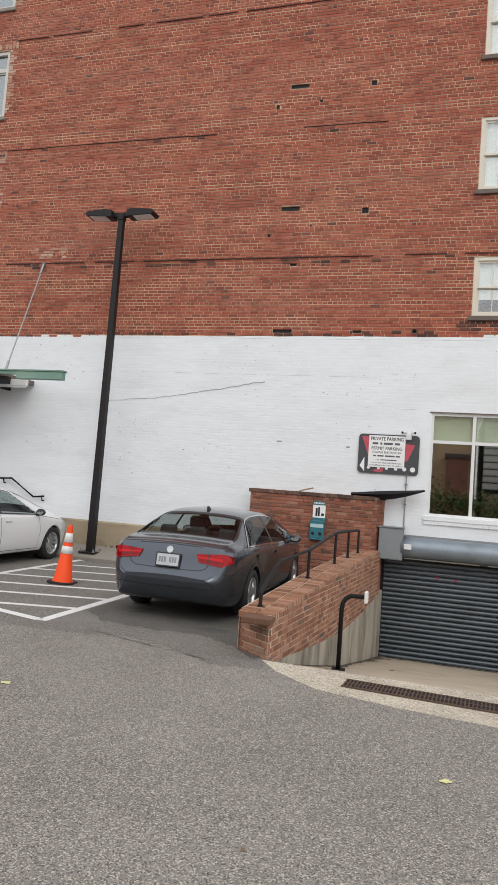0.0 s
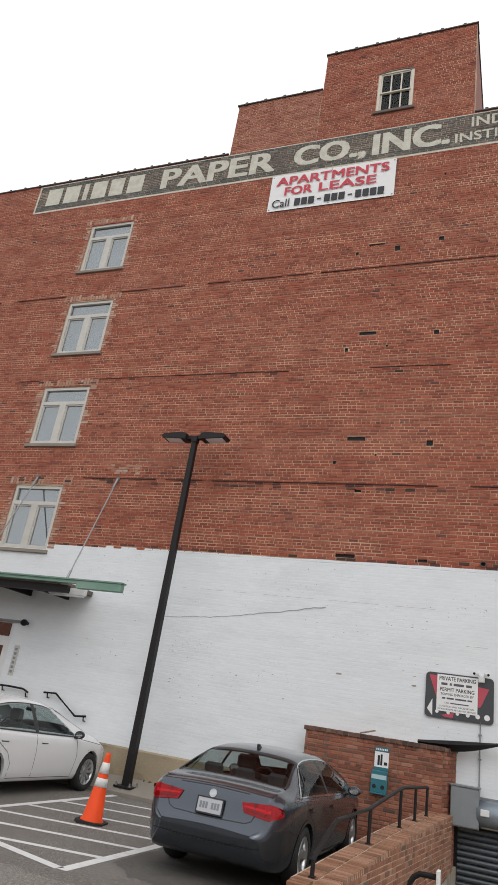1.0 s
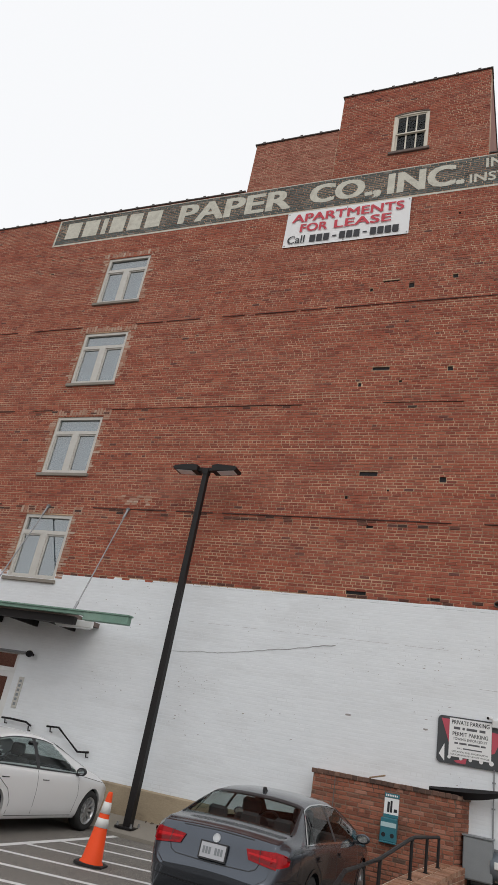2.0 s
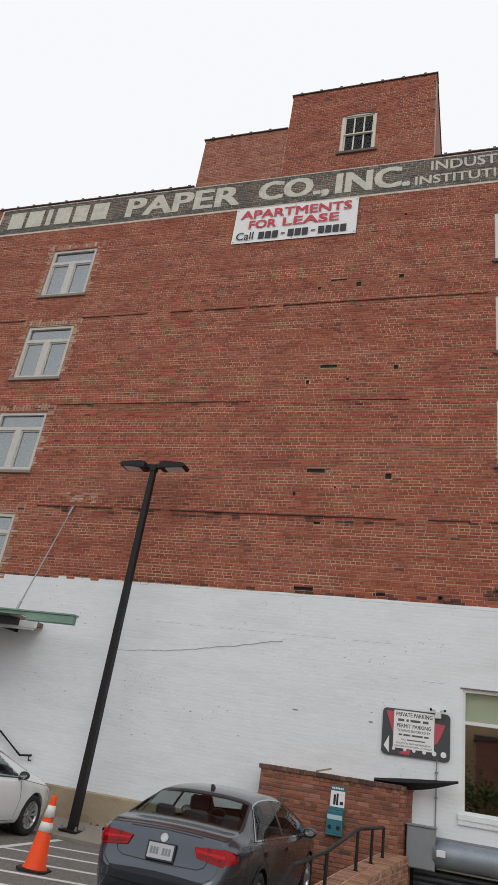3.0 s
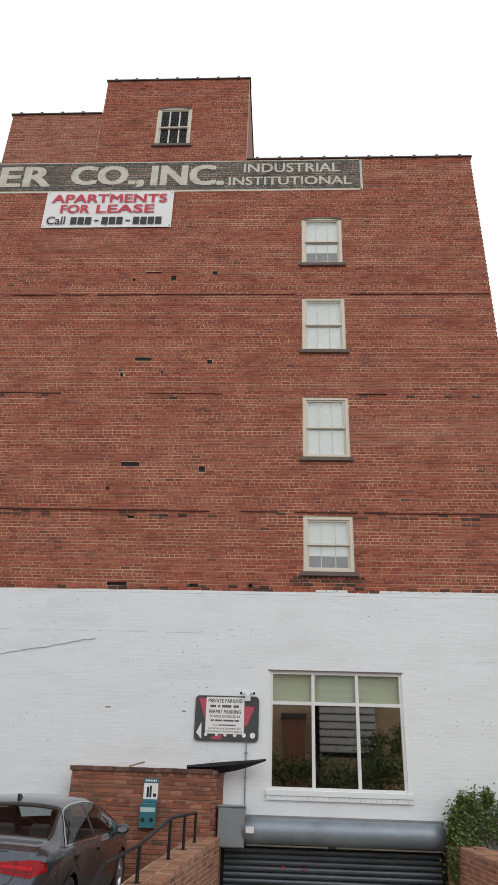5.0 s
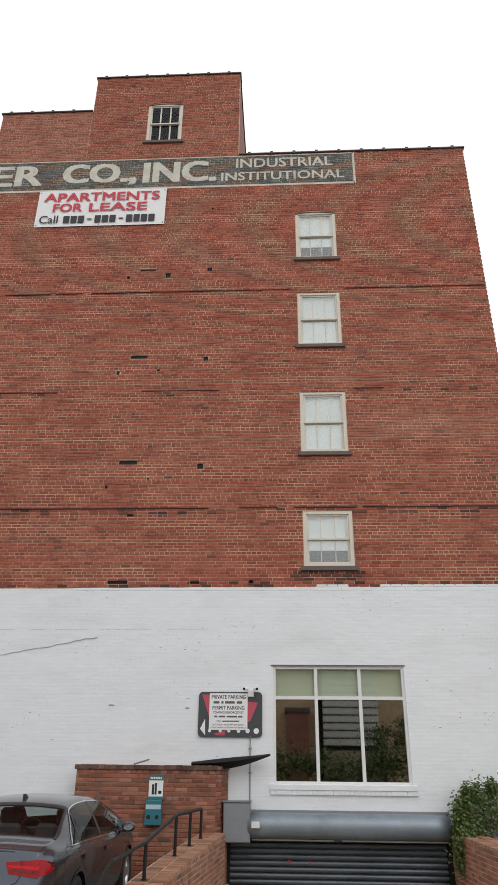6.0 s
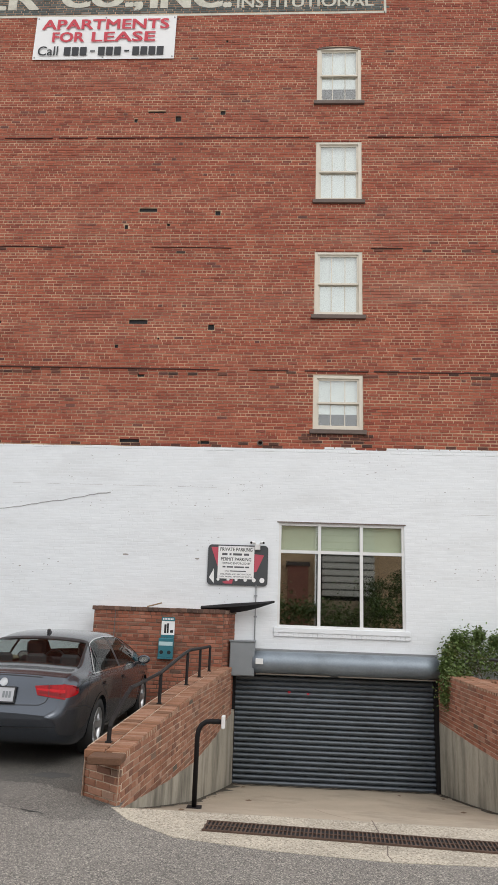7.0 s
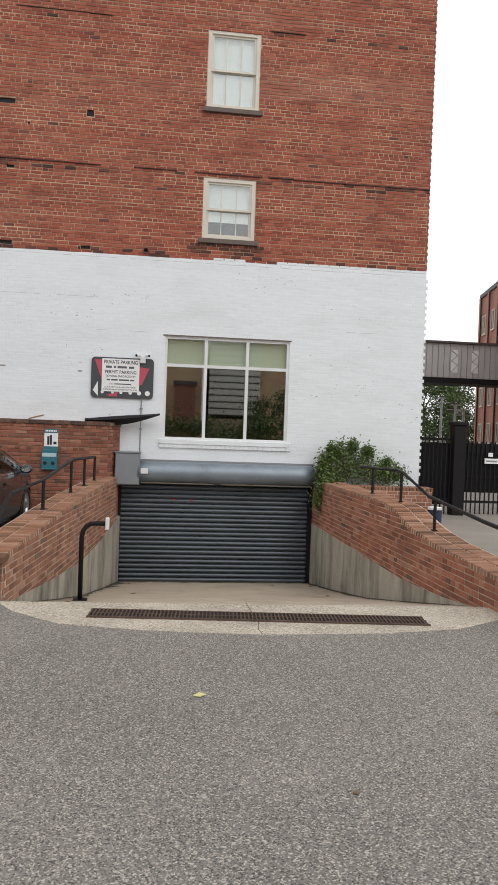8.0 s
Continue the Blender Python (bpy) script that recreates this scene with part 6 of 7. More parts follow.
def car_body(shape, cut, arches, sub=4):
    """Verts and faces of the skin, open where cut(y, u) or a wheel arch says so."""
    us = [k / sub for k in range(11 * sub + 1)]
    verts, faces = [], []
    for s in (1, -1):
        base = len(verts)
        for y in shape.y:
            for u in us:
                verts.append(tuple(shape.point(float(y), s * u if u else 0.0)) if u else tuple(shape.point(float(y), 0.0)))
        m = len(us)
        for i in range(len(shape.y) - 1):
            yc = float(shape.y[i] + shape.y[i + 1]) / 2
            for j in range(m - 1):
                uc = (us[j] + us[j + 1]) / 2
                if cut(yc, uc):
                    continue
                if uc < 6 and uc > 0.9:
                    zc = (verts[base + i * m + j][2] + verts[base + (i + 1) * m + j + 1][2]) / 2
                    if any((yc - ya) ** 2 + (zc - za) ** 2 < ra * ra for ya, za, ra in arches):
                        continue
                a, b, c, d = base + i * m + j, base + i * m + j + 1, base + (i + 1) * m + j + 1, base + (i + 1) * m + j
                faces.append((a, b, c, d) if s < 0 else (a, d, c, b))
        for i in (0, len(shape.y) - 1):
            ring = [len(verts) + j for j in range(m)]
            verts += [verts[base + i * m + j] for j in range(m)]
            faces.append(tuple(ring) if (i == 0) == (s < 0) else tuple(reversed(ring)))
    return verts, faces


def patch(shape, s, u0, u1, y_of, nu, ny, out):
    """A panel on the skin between two heights; y_of(f, side) gives its rear and front edge."""
    verts, faces = [], []
    for i in range(nu + 1):
        f = i / nu
        u = u0 + (u1 - u0) * f
        ya, yb = y_of(f)
        for j in range(ny + 1):
            verts.append(tuple(shape.point(ya + (yb - ya) * j / ny, s * u, out)))
    for i in range(nu):
        for j in range(ny):
            a = i * (ny + 1) + j
            faces.append((a, a + 1, a + ny + 2, a + ny + 1))
    return verts, faces


def cast_patch(tree, poly_rows, axis, out):
    """Rows of 2D points pushed onto the body along an axis ('rear': from behind, 'side': from the right, 'left')."""
    verts, faces = [], []
    for row in poly_rows:
        for a, z in row:
            o, d = {"rear": (Vector((a, -3, z)), Vector((0, 1, 0))), "front": (Vector((a, 9, z)), Vector((0, -1, 0))), "side": (Vector((3, a, z)), Vector((-1, 0, 0))), "left": (Vector((-3, a, z)), Vector((1, 0, 0)))}[axis]
            hit, nrm, _, _ = tree.ray_cast(o, d)
            if hit is None:
                hit = Vector(verts[-1]) if verts else o + d * 3
                nrm = None
            verts.append(tuple(hit - d * out))
    w = len(poly_rows[0])
    for i in range(len(poly_rows) - 1):
        for j in range(w - 1):
            k = i * w + j
            faces.append((k, k + 1, k + w + 1, k + w))
    return verts, faces


def quad_rows(p00, p10, p11, p01, nu, nv):
    """A grid over a four-cornered field."""
    return [[((1 - v) * ((1 - u) * p00[0] + u * p10[0]) + v * ((1 - u) * p01[0] + u * p11[0]),
              (1 - v) * ((1 - u) * p00[1] + u * p10[1]) + v * ((1 - u) * p01[1] + u * p11[1])) for u in [i / nu for i in range(nu + 1)]] for v in [j / nv for j in range(nv + 1)]]


def line_rows(pts, w):
    """A narrow band along a line."""
    rows_a, rows_b = [], []
    fine = []
    for p, q in zip(pts, pts[1:]):
        for k in range(8):
            fine.append((p[0] + (q[0] - p[0]) * k / 8, p[1] + (q[1] - p[1]) * k / 8))
    fine.append(pts[-1])
    for i, p in enumerate(fine):
        a, b = fine[max(0, i - 1)], fine[min(len(fine) - 1, i + 1)]
        d = Vector((b[0] - a[0], b[1] - a[1])).normalized()
        rows_a.append((p[0] - d.y * w / 2, p[1] + d.x * w / 2))
        rows_b.append((p[0] + d.y * w / 2, p[1] - d.x * w / 2))
    return [rows_a, rows_b]


def wheel(parent, x, y, r, spokes, name="wheel"):
    """A tyre on an alloy rim; its outer face looks away from the car's middle."""
    s = 1 if x > 0 else -1
    w = new(name)
    w.parent = parent
    w.location = (x, y, r)
    rot = Matrix.Rotation(radians(90) * s, 4, "Y")
    prof = [(r - 0.115, -0.10), (r - 0.05, -0.108), (r - 0.012, -0.09), (r, -0.05), (r, 0.05), (r - 0.012, 0.09), (r - 0.05, 0.108), (r - 0.105, 0.10), (r - 0.115, 0.09)]
    part("tyre", lathe(bmesh.new(), prof, 48, rot), M_RUBBER, w, smooth=True)
    rr = r - 0.112
    b = lathe(bmesh.new(), [(rr + 0.006, -0.09), (rr - 0.02, -0.08), (rr - 0.025, 0.06), (rr - 0.012, 0.085), (rr + 0.008, 0.098), (rr + 0.004, 0.09)], 48, rot)
    part("rim", b, M_ALLOY, w, smooth=True)
    b = bmesh.new()
    cyl(b, rr - 0.022, tuple(rot @ Vector((0, 0, -0.02))), tuple(rot @ Vector((0, 0, 0.0))), 32)
    part("brake_shadow", b, M_DARK, w)
    b = bmesh.new()
    for k in range(spokes):
        a = 2 * math.pi * k / spokes + 0.3
        for da in ((-0.11, 0.11) if spokes <= 5 else (0,)):
            m = rot @ Matrix.Rotation(a + da, 4, "Z")
            wd = 0.026 if spokes <= 5 else 0.018
            vs = [(0.03, -wd * 1.1, 0.045), (0.03, wd * 1.1, 0.045), (rr - 0.01, wd * 0.9, 0.082), (rr - 0.01, -wd * 0.9, 0.082), (0.03, -wd * 1.5, 0.01), (0.03, wd * 1.5, 0.01), (rr - 0.01, wd * 1.3, 0.04), (rr - 0.01, -wd * 1.3, 0.04)]
            q = [b.verts.new(m @ Vector(v)) for v in vs]
            for f in ((0, 1, 2, 3), (7, 6, 5, 4), (0, 4, 5, 1), (1, 5, 6, 2), (2, 6, 7, 3), (3, 7, 4, 0)):
                b.faces.new([q[i] for i in f])
    cyl(b, 0.062, tuple(rot @ Vector((0, 0, 0.0))), tuple(rot @ Vector((0, 0, 0.06))), 20)
    part("spokes", b, M_ALLOY, w)
    return w


def sedan(name, label, paint, shape, axles, wheel_r, spokes, glass, seat_mat, at, spec):
    car = thing(name, label, "car", at=at)
    rw_, wsd = glass["rear"], glass["screen"]
    su0, su1 = 6.12, 7.92

    def side_edge(f, which):
        return glass["side_rear"][0] + (glass["side_rear"][1] - glass["side_rear"][0]) * f if which == 0 else glass["side_front"][0] + (glass["side_front"][1] - glass["side_front"][0]) * f ** 0.85

    def cut(y, u):
        if su0 + 0.1 < u < su1 - 0.1:
            f = (u - su0) / (su1 - su0)
            return side_edge(f, 0) + 0.05 < y < side_edge(f, 1) - 0.05
        if u > 8.5:
            return rw_[0] + 0.05 < y < rw_[1] - 0.05 or wsd[0] + 0.05 < y < wsd[1] - 0.05
        return False
    arches = [(y, wheel_r, wheel_r + 0.052) for y in axles]
    vf = car_body(shape, cut, arches)
    tree = BVHTree.FromPolygons(vf[0], vf[1])
    skin = bpy.data.meshes.new("skin")
    skin.from_pydata(vf[0], [], vf[1])
    b = bmesh.new()
    b.from_mesh(skin)
    bpy.data.meshes.remove(skin)
    bmesh.ops.remove_doubles(b, verts=b.verts, dist=0.0004)
    body = part("body", b, paint, car, smooth=True)
    for p in body.data.polygons:
        if len(p.vertices) > 4:
            p.use_smooth = False

    # glass with dark edging
    for nm, u0, (ya, yb) in (("rear_window", 8.1, rw_), ("windscreen", 8.1, wsd)):
        v1, f1 = patch(shape, 1, u0, 11, lambda f: (ya, yb), 8, 14, 0.004)
        v2, f2 = patch(shape, -1, u0, 11, lambda f: (ya, yb), 8, 14, 0.004)
        k = len(v1)
        part(nm, (v1 + v2, f1 + [tuple(k + i for i in f) for f in f2]), M_CAR_GLASS, car, smooth=True)
        for s in (1, -1):
            v, f = patch(shape, s, u0 - 0.12, u0 + 0.25, lambda f: (ya - 0.01, yb + 0.01), 2, 14, 0.0065)
            part("window_edge", (v, f), M_PLASTIC, car, smooth=True)
        v1, f1 = patch(shape, 1, u0, 11, lambda f: (yb - 0.07 if nm == "rear_window" else ya - 0.01, yb + 0.015 if nm == "rear_window" else ya + 0.06), 8, 3, 0.0062)
        v2, f2 = patch(shape, -1, u0, 11, lambda f: (yb - 0.07 if nm == "rear_window" else ya - 0.01, yb + 0.015 if nm == "rear_window" else ya + 0.06), 8, 3, 0.0062)
        k = len(v1)
        part("window_edge", (v1 + v2, f1 + [tuple(k + i for i in f) for f in f2]), M_PLASTIC, car, smooth=True)
    bp = glass["pillar"]
    for s in (1, -1):
        for nm, a_fix, b_fix in (("rear_side_window", None, bp - 0.035), ("front_side_window", bp + 0.035, None)):
            v, f = patch(shape, s, su0, su1, lambda f: (a_fix if a_fix else side_edge(f, 0), b_fix if b_fix else side_edge(f, 1)), 8, 14, 0.004)
            part(nm, (v, f), M_CAR_GLASS, car, smooth=True)
        v, f = patch(shape, s, su0 - 0.02, su1 + 0.06, lambda f: (bp - 0.05, bp + 0.05), 8, 2, 0.0055)
        part("door_pillar", (v, f), M_PLASTIC, car, smooth=True)
        qp = glass["quarter"]
        if qp:
            v, f = patch(shape, s, su0, su1 - 0.2, lambda f: (qp + f * 0.12 - 0.02, qp + f * 0.12 + 0.02), 8, 2, 0.0055)
            part("quarter_bar", (v, f), M_PLASTIC, car, smooth=True)
        # bright strip under the glass and dark strip over it
        v, f = patch(shape, s, su0 - 0.10, su0 + 0.02, lambda f: (side_edge(0, 0) - 0.06, side_edge(0, 1) + 0.02), 2, 40, 0.007)
        part("window_trim", (v, f), spec["trim"], car, smooth=True)
        v, f = patch(shape, s, su1 - 0.06, su1 + 0.05, lambda f: (side_edge(1, 0) - 0.02, side_edge(1, 1) + 0.02), 2, 40, 0.007)
        part("window_trim", (v, f), spec["trim"], car, smooth=True)
        v, f = [], []
        for i in range(13):
            fu = i / 12
            u = su0 + (su1 - su0) * fu
            yc = side_edge(fu, 0)
            v += [tuple(shape.point(yc - 0.035, s * u, 0.007)), tuple(shape.point(yc + 0.01, s * u, 0.007))]
        f = [(2 * i, 2 * i + 1, 2 * i + 3, 2 * i + 2) for i in range(12)]
        part("window_trim", (v, f), spec["trim"], car, smooth=True)

    # arches, wheels, wells, underside
    for y in axles:
        for s in (1, -1):
            r = wheel_r + 0.05
            rows2 = []
            for k in range(29):
                a = -0.25 + (math.pi + 0.5) * k / 28
                p = []
                for rr in (r - 0.012, r + 0.028):
                    yy, zz = y + rr * math.cos(a), wheel_r + rr * math.sin(a)
                    hit, _, _, _ = tree.ray_cast(Vector((s * 3, yy, zz)), Vector((-s, 0, 0)))
                    p.append(hit)
                xx = max((abs(h.x) for h in p if h is not None and abs(h.x) > 0.5), default=0.88)
                rows2.append([(s * (xx + 0.004), y + (r - 0.014) * math.cos(a), wheel_r + (r - 0.014) * math.sin(a)), (s * (xx + 0.006), y + (r + 0.026) * math.cos(a), wheel_r + (r + 0.026) * math.sin(a)), (s * (xx - 0.05), y + (r - 0.014) * math.cos(a), wheel_r + (r - 0.014) * math.sin(a))])
            v = [p for row in rows2 for p in row]
            f = []
            for k in range(28):
                f += [(3 * k, 3 * k + 1, 3 * k + 4, 3 * k + 3), (3 * k, 3 * k + 3, 3 * k + 5, 3 * k + 2)]
            part("wheel_arch", (v, f), paint, car, smooth=False)
            b = bmesh.new()
            cyl(b, wheel_r + 0.05, (s * 0.50, y, wheel_r), (s * 0.80, y, wheel_r), 28)
            bmesh.ops.delete(b, geom=[fc for fc in b.faces if abs(fc.normal.x) > 0.9 and abs(fc.calc_center_median().x) > 0.7], context="FACES_ONLY")
            bmesh.ops.bisect_plane(b, geom=b.verts[:] + b.edges[:] + b.faces[:], plane_co=(0, 0, 0.30), plane_no=(0, 0, 1), clear_inner=True)
            part("wheel_well", b, M_DARK, car)
            wheel(car, s * (float(np.interp(y, shape.fine, shape.half)) - 0.115), y, wheel_r, spokes)
    part("underbody", boxm(-0.62, 0.62, 0.7, shape.length - 0.6, 0.21, 0.36), M_DARK, car)

    # cabin
    v1, f1 = patch(shape, 1, 8.2, 11, lambda f: (rw_[1] - 0.02, wsd[0] + 0.02), 8, 12, -0.03)
    v2, f2 = patch(shape, -1, 8.2, 11, lambda f: (rw_[1] - 0.02, wsd[0] + 0.02), 8, 12, -0.03)
    k = len(v1)
    part("headliner", (v1 + v2, f1 + [tuple(k + i for i in f) for f in f2]), M_SHELF, car)
    part("floor_pan", boxm(-0.80, 0.80, 0.9, 3.9, 0.33, 0.42), M_DARK, car)
    for s in (1, -1):
        part("door_card", boxm(*sorted((s * 0.80, s * 0.74)), 0.95, 3.5, 0.42, 0.92), M_SEAT, car)
    b = boxm(-0.7, 0.7, 1.05, 1.22, 0.45, 1.03, bevel=0.04)
    box(b, -0.7, 0.7, 1.22, 1.70, 0.42, 0.62, bevel=0.04)
    part("rear_bench", b, seat_mat, car)
    part("parcel_shelf", boxm(-0.7, 0.7, 0.62, 1.05, 0.93, 0.965), M_SHELF, car)
    for x in (-0.45, 0.0, 0.45):
        part("headrest", boxm(x - 0.13, x + 0.13, 1.06, 1.15, 1.03, 1.19, bevel=0.035), seat_mat, car)
    for x in (-0.38, 0.38):
        b = boxm(x - 0.25, x + 0.25, 2.1, 2.25, 0.5, 1.08, bevel=0.05, m=Matrix.Translation((0, 0, 0)))
        box(b, x - 0.25, x + 0.25, 2.25, 2.75, 0.42, 0.6, bevel=0.04)
        part("front_seat", b, seat_mat, car)
        part("headrest", boxm(x - 0.14, x + 0.14, 2.08, 2.18, 1.10, 1.30, bevel=0.04), seat_mat, car)
    part("dashboard", boxm(-0.72, 0.72, 3.05, 3.55, 0.7, 0.97, bevel=0.05), M_SEAT, car)
    b = bmesh.new()
    lathe(b, [(0.17, -0.012), (0.185, 0.0), (0.17, 0.012), (0.155, 0.0), (0.17, -0.012)], 24, Matrix.Translation((-0.38, 2.95, 0.95)) @ Matrix.Rotation(radians(65), 4, "X"))
    part("steering_wheel", b, M_PLASTIC, car, smooth=True)
    part("mirror_inside", boxm(-0.11, 0.11, 2.98, 3.02, 1.25, 1.32, bevel=0.015), M_PLASTIC, car)

    # seams, handles, mirrors
    for axis, s in (("side", 1), ("left", -1)):
        for pts in spec["seams"]:
            part("panel_seam", cast_patch(tree, line_rows(pts, 0.009), axis, 0.0025), M_PLASTIC, car)
        for y, z in spec["handles"]:
            v, f = cast_patch(tree, quad_rows((y - 0.11, z - 0.016), (y + 0.11, z - 0.016), (y + 0.10, z + 0.018), (y - 0.10, z + 0.018), 10, 2), axis, 0.024)
            part("door_handle", (v, f), paint, car, smooth=True)
            v, f = cast_patch(tree, quad_rows((y - 0.10, z - 0.034), (y + 0.08, z - 0.034), (y + 0.08, z - 0.012), (y - 0.10, z - 0.012), 8, 2), axis, 0.003)
            part("handle_recess", (v, f), M_PLASTIC, car)
        for pts, w_, mt in spec["side_lines"]:
            part("side_moulding", cast_patch(tree, line_rows(pts, w_), axis, 0.008), mt, car)
        my, mz = spec["mirror"]
        b = bmesh.new()
        bmesh.ops.create_uvsphere(b, u_segments=16, v_segments=12, radius=1, matrix=Matrix.Translation((s * 0.985, my, mz)) @ Matrix.Rotation(s * -0.15, 4, "Z") @ Matrix.Diagonal((0.105, 0.075, 0.068, 1)))
        for v in b.verts:
            if v.co.y < my - 0.03:
                v.co.y = my - 0.03
        mir = part("door_mirror", b, spec["mirror_mat"], car, smooth=True)
        b = bmesh.new()
        cyl(b, 0.055, (s * 0.985, my - 0.030, mz), (s * 0.985, my - 0.034, mz), 20)
        bmesh.ops.transform(b, matrix=Matrix.Translation((s * 0.985, my, mz)) @ Matrix.Diagonal((1.3, 1, 0.85, 1)) @ Matrix.Translation((-s * 0.985, -my, -mz)), verts=b.verts)
        part("mirror_glass", b, M_CHROME, mir)
        part("mirror_arm", boxm(*sorted((s * 0.82, s * 0.95)), my - 0.02, my + 0.05, mz - 0.075, mz - 0.035, bevel=0.01), M_PLASTIC, mir)
    b = bmesh.new()
    ya, za = spec["fin"]
    prism(b, [(ya - 0.05, za), (ya - 0.05, za + 0.045), (ya - 0.03, za + 0.055), (ya + 0.08, za)], "x", -0.018, 0.018)
    part("antenna_fin", b, M_PLASTIC, car)
    return car, body, tree


# dark sedan, rear towards the lot
top = ([0, 0.03, 0.07, 0.084, 0.11, 0.132, 0.15, 0.185, 0.32, 0.62, 0.95, 1.30, 1.6, 2.1, 2.6, 3.0, 3.4, 3.80, 4.3, 4.62, 4.78, 4.87], [0.60, 0.645, 0.665, 0.71, 0.84, 0.96, 1.015, 1.035, 1.05, 1.075, 1.235, 1.385, 1.435, 1.455, 1.435, 1.375, 1.235, 1.06, 0.96, 0.85, 0.72, 0.55])
belt = ([0, 0.03, 0.08, 0.11, 0.16, 0.3, 0.8, 1.5, 2.5, 3.6, 4.3, 4.7, 4.87], [0.58, 0.61, 0.655, 0.78, 0.93, 0.975, 0.985, 0.97, 0.945, 0.93, 0.86, 0.72, 0.50])
bottom = ([0, 0.1, 0.5, 4.3, 4.87], [0.36, 0.29, 0.21, 0.20, 0.27])
half = ([0, 0.03, 0.08, 0.14, 0.22, 0.35, 0.6, 1.0, 3.8, 4.3, 4.6, 4.78, 4.87], [0.58, 0.67, 0.73, 0.775, 0.82, 0.855, 0.885, 0.90, 0.90, 0.865, 0.78, 0.65, 0.47])
roof = ([0, 0.10, 0.6, 0.95, 1.3, 1.6, 2.6, 3.0, 3.4, 3.8, 4.3, 4.7, 4.87], [0.60, 0.68, 0.71, 0.66, 0.60, 0.575, 0.575, 0.60, 0.66, 0.74, 0.70, 0.58, 0.36])
under = ([0, 0.015, 0.035, 0.06, 0.11, 0.2, 0.35, 0.6, 4.3, 4.87], [0.555, 0.50, 0.44, 0.37, 0.30, 0.255, 0.22, 0.20, 0.20, 0.27])
shape_d = CarShape(4.87, top, belt, under, half, roof)
spec_d = dict(trim=M_CHROME, mirror=(3.28, 1.0), mirror_mat=M_PAINT_D, fin=(1.52, 1.435),
              seams=[[(2.20, 0.30), (2.18, 0.70), (2.16, 0.95)], [(1.02, 0.95), (1.16, 0.82), (1.42, 0.67), (1.56, 0.50), (1.58, 0.30)], [(3.38, 0.30), (3.42, 0.6), (3.36, 0.93)], [(1.58, 0.29), (3.4, 0.27)], [(0.62, 0.98), (0.55, 0.80), (0.50, 0.70)], [(0.08, 0.665), (0.5, 0.66), (0.73, 0.60)]],
              handles=[(1.30, 0.84), (2.36, 0.83)], side_lines=[])
car_d, body_d, tree_d = sedan("sedan", "dark slate grey sedan parked nose to the wall", M_PAINT_D, shape_d, (1.10, 3.90), 0.335, 5,
                              dict(rear=(0.61, 1.30), screen=(3.02, 3.78), side_rear=(0.86, 1.30), side_front=(3.52, 2.86), pillar=2.18, quarter=1.18), M_SEAT, (-3.02, -5.78, GZ), spec_d)
car_d.scale = (0.985, 1.0, 0.975)
for s in (1, -1):
    rows_ = quad_rows((s * 0.42, 0.805), (s * 0.745, 0.765), (s * 0.725, 0.930), (s * 0.375, 0.905), 22, 8)
    tl = part("tail_lamp", cast_patch(tree_d, rows_, "rear", 0.016), M_LAMP_R, car_d, "red tail lamp lens", smooth=True)
    # Brighter red band painted in as the highlight on the lens.
    part("lamp_band", cast_patch(tree_d, quad_rows((s * 0.41, 0.862), (s * 0.735, 0.838), (s * 0.73, 0.870), (s * 0.40, 0.880), 16, 2), "rear", 0.019), M_LAMP_L, tl)
    part("lamp_shade", cast_patch(tree_d, quad_rows((s * 0.44, 0.830), (s * 0.74, 0.785), (s * 0.74, 0.826), (s * 0.44, 0.850), 16, 2), "rear", 0.019), M_LAMP_D, tl)
    part("lamp_split", cast_patch(tree_d, line_rows([(s * 0.555, 0.803), (s * 0.54, 0.925)], 0.007), "rear", 0.021), M_PLASTIC, tl)
    sl = quad_rows((0.10, 0.775), (0.27, 0.815), (0.24, 0.905), (0.10, 0.94), 12, 6)
    part("tail_lamp_side", cast_patch(tree_d, sl, "side" if s > 0 else "left", 0.010), M_LAMP_R, car_d, smooth=True)
    part("trunk_seam", cast_patch(tree_d, line_rows([(s * 0.54, 0.925), (s * 0.555, 0.80), (s * 0.52, 0.73), (s * 0.45, 0.70), (0.0, 0.69)], 0.008), "rear", 0.004), M_PLASTIC, car_d)
part("bumper_line", cast_patch(tree_d, line_rows([(-0.66, 0.475), (-0.3, 0.46), (0.3, 0.46), (0.66, 0.475)], 0.010), "rear", 0.004), M_PLASTIC, car_d)
part("trunk_lip_shadow", cast_patch(tree_d, line_rows([(-0.44, 0.998), (0.0, 1.012), (0.44, 0.998)], 0.010), "rear", 0.004), M_PLASTIC, car_d)
pl = part("number_plate", boxm(-0.155, 0.155, -0.012, 0.006, -0.078, 0.078, bevel=0.004), M_PLATE, car_d, "white number plate in a dark frame")
h_, _, _, _ = tree_d.ray_cast(Vector((0, -3, 0.80)), Vector((0, 1, 0)))
pl.location = (0.0, h_.y - 0.022, 0.80)
pl.rotation_euler = (radians(-10), 0, 0)
part("plate_frame", bars(bmesh.new(), -0.168, 0.168, -0.09, 0.09, 0.014, -0.014, 0.01), M_PLASTIC, pl)
for k in range(7):
    if k != 3:
        part("plate_bar", boxm(-0.125 + k * 0.0365, -0.098 + k * 0.0365, -0.0145, -0.012, -0.035, 0.035), M_BOX, pl)
b = lathe(bmesh.new(), [(0.0, 0.006), (0.034, 0.006), (0.038, 0.002), (0.046, 0.002), (0.050, 0.007), (0.055, 0.007), (0.058, 0.0)], 28, Matrix.Rotation(radians(90), 4, "X"))
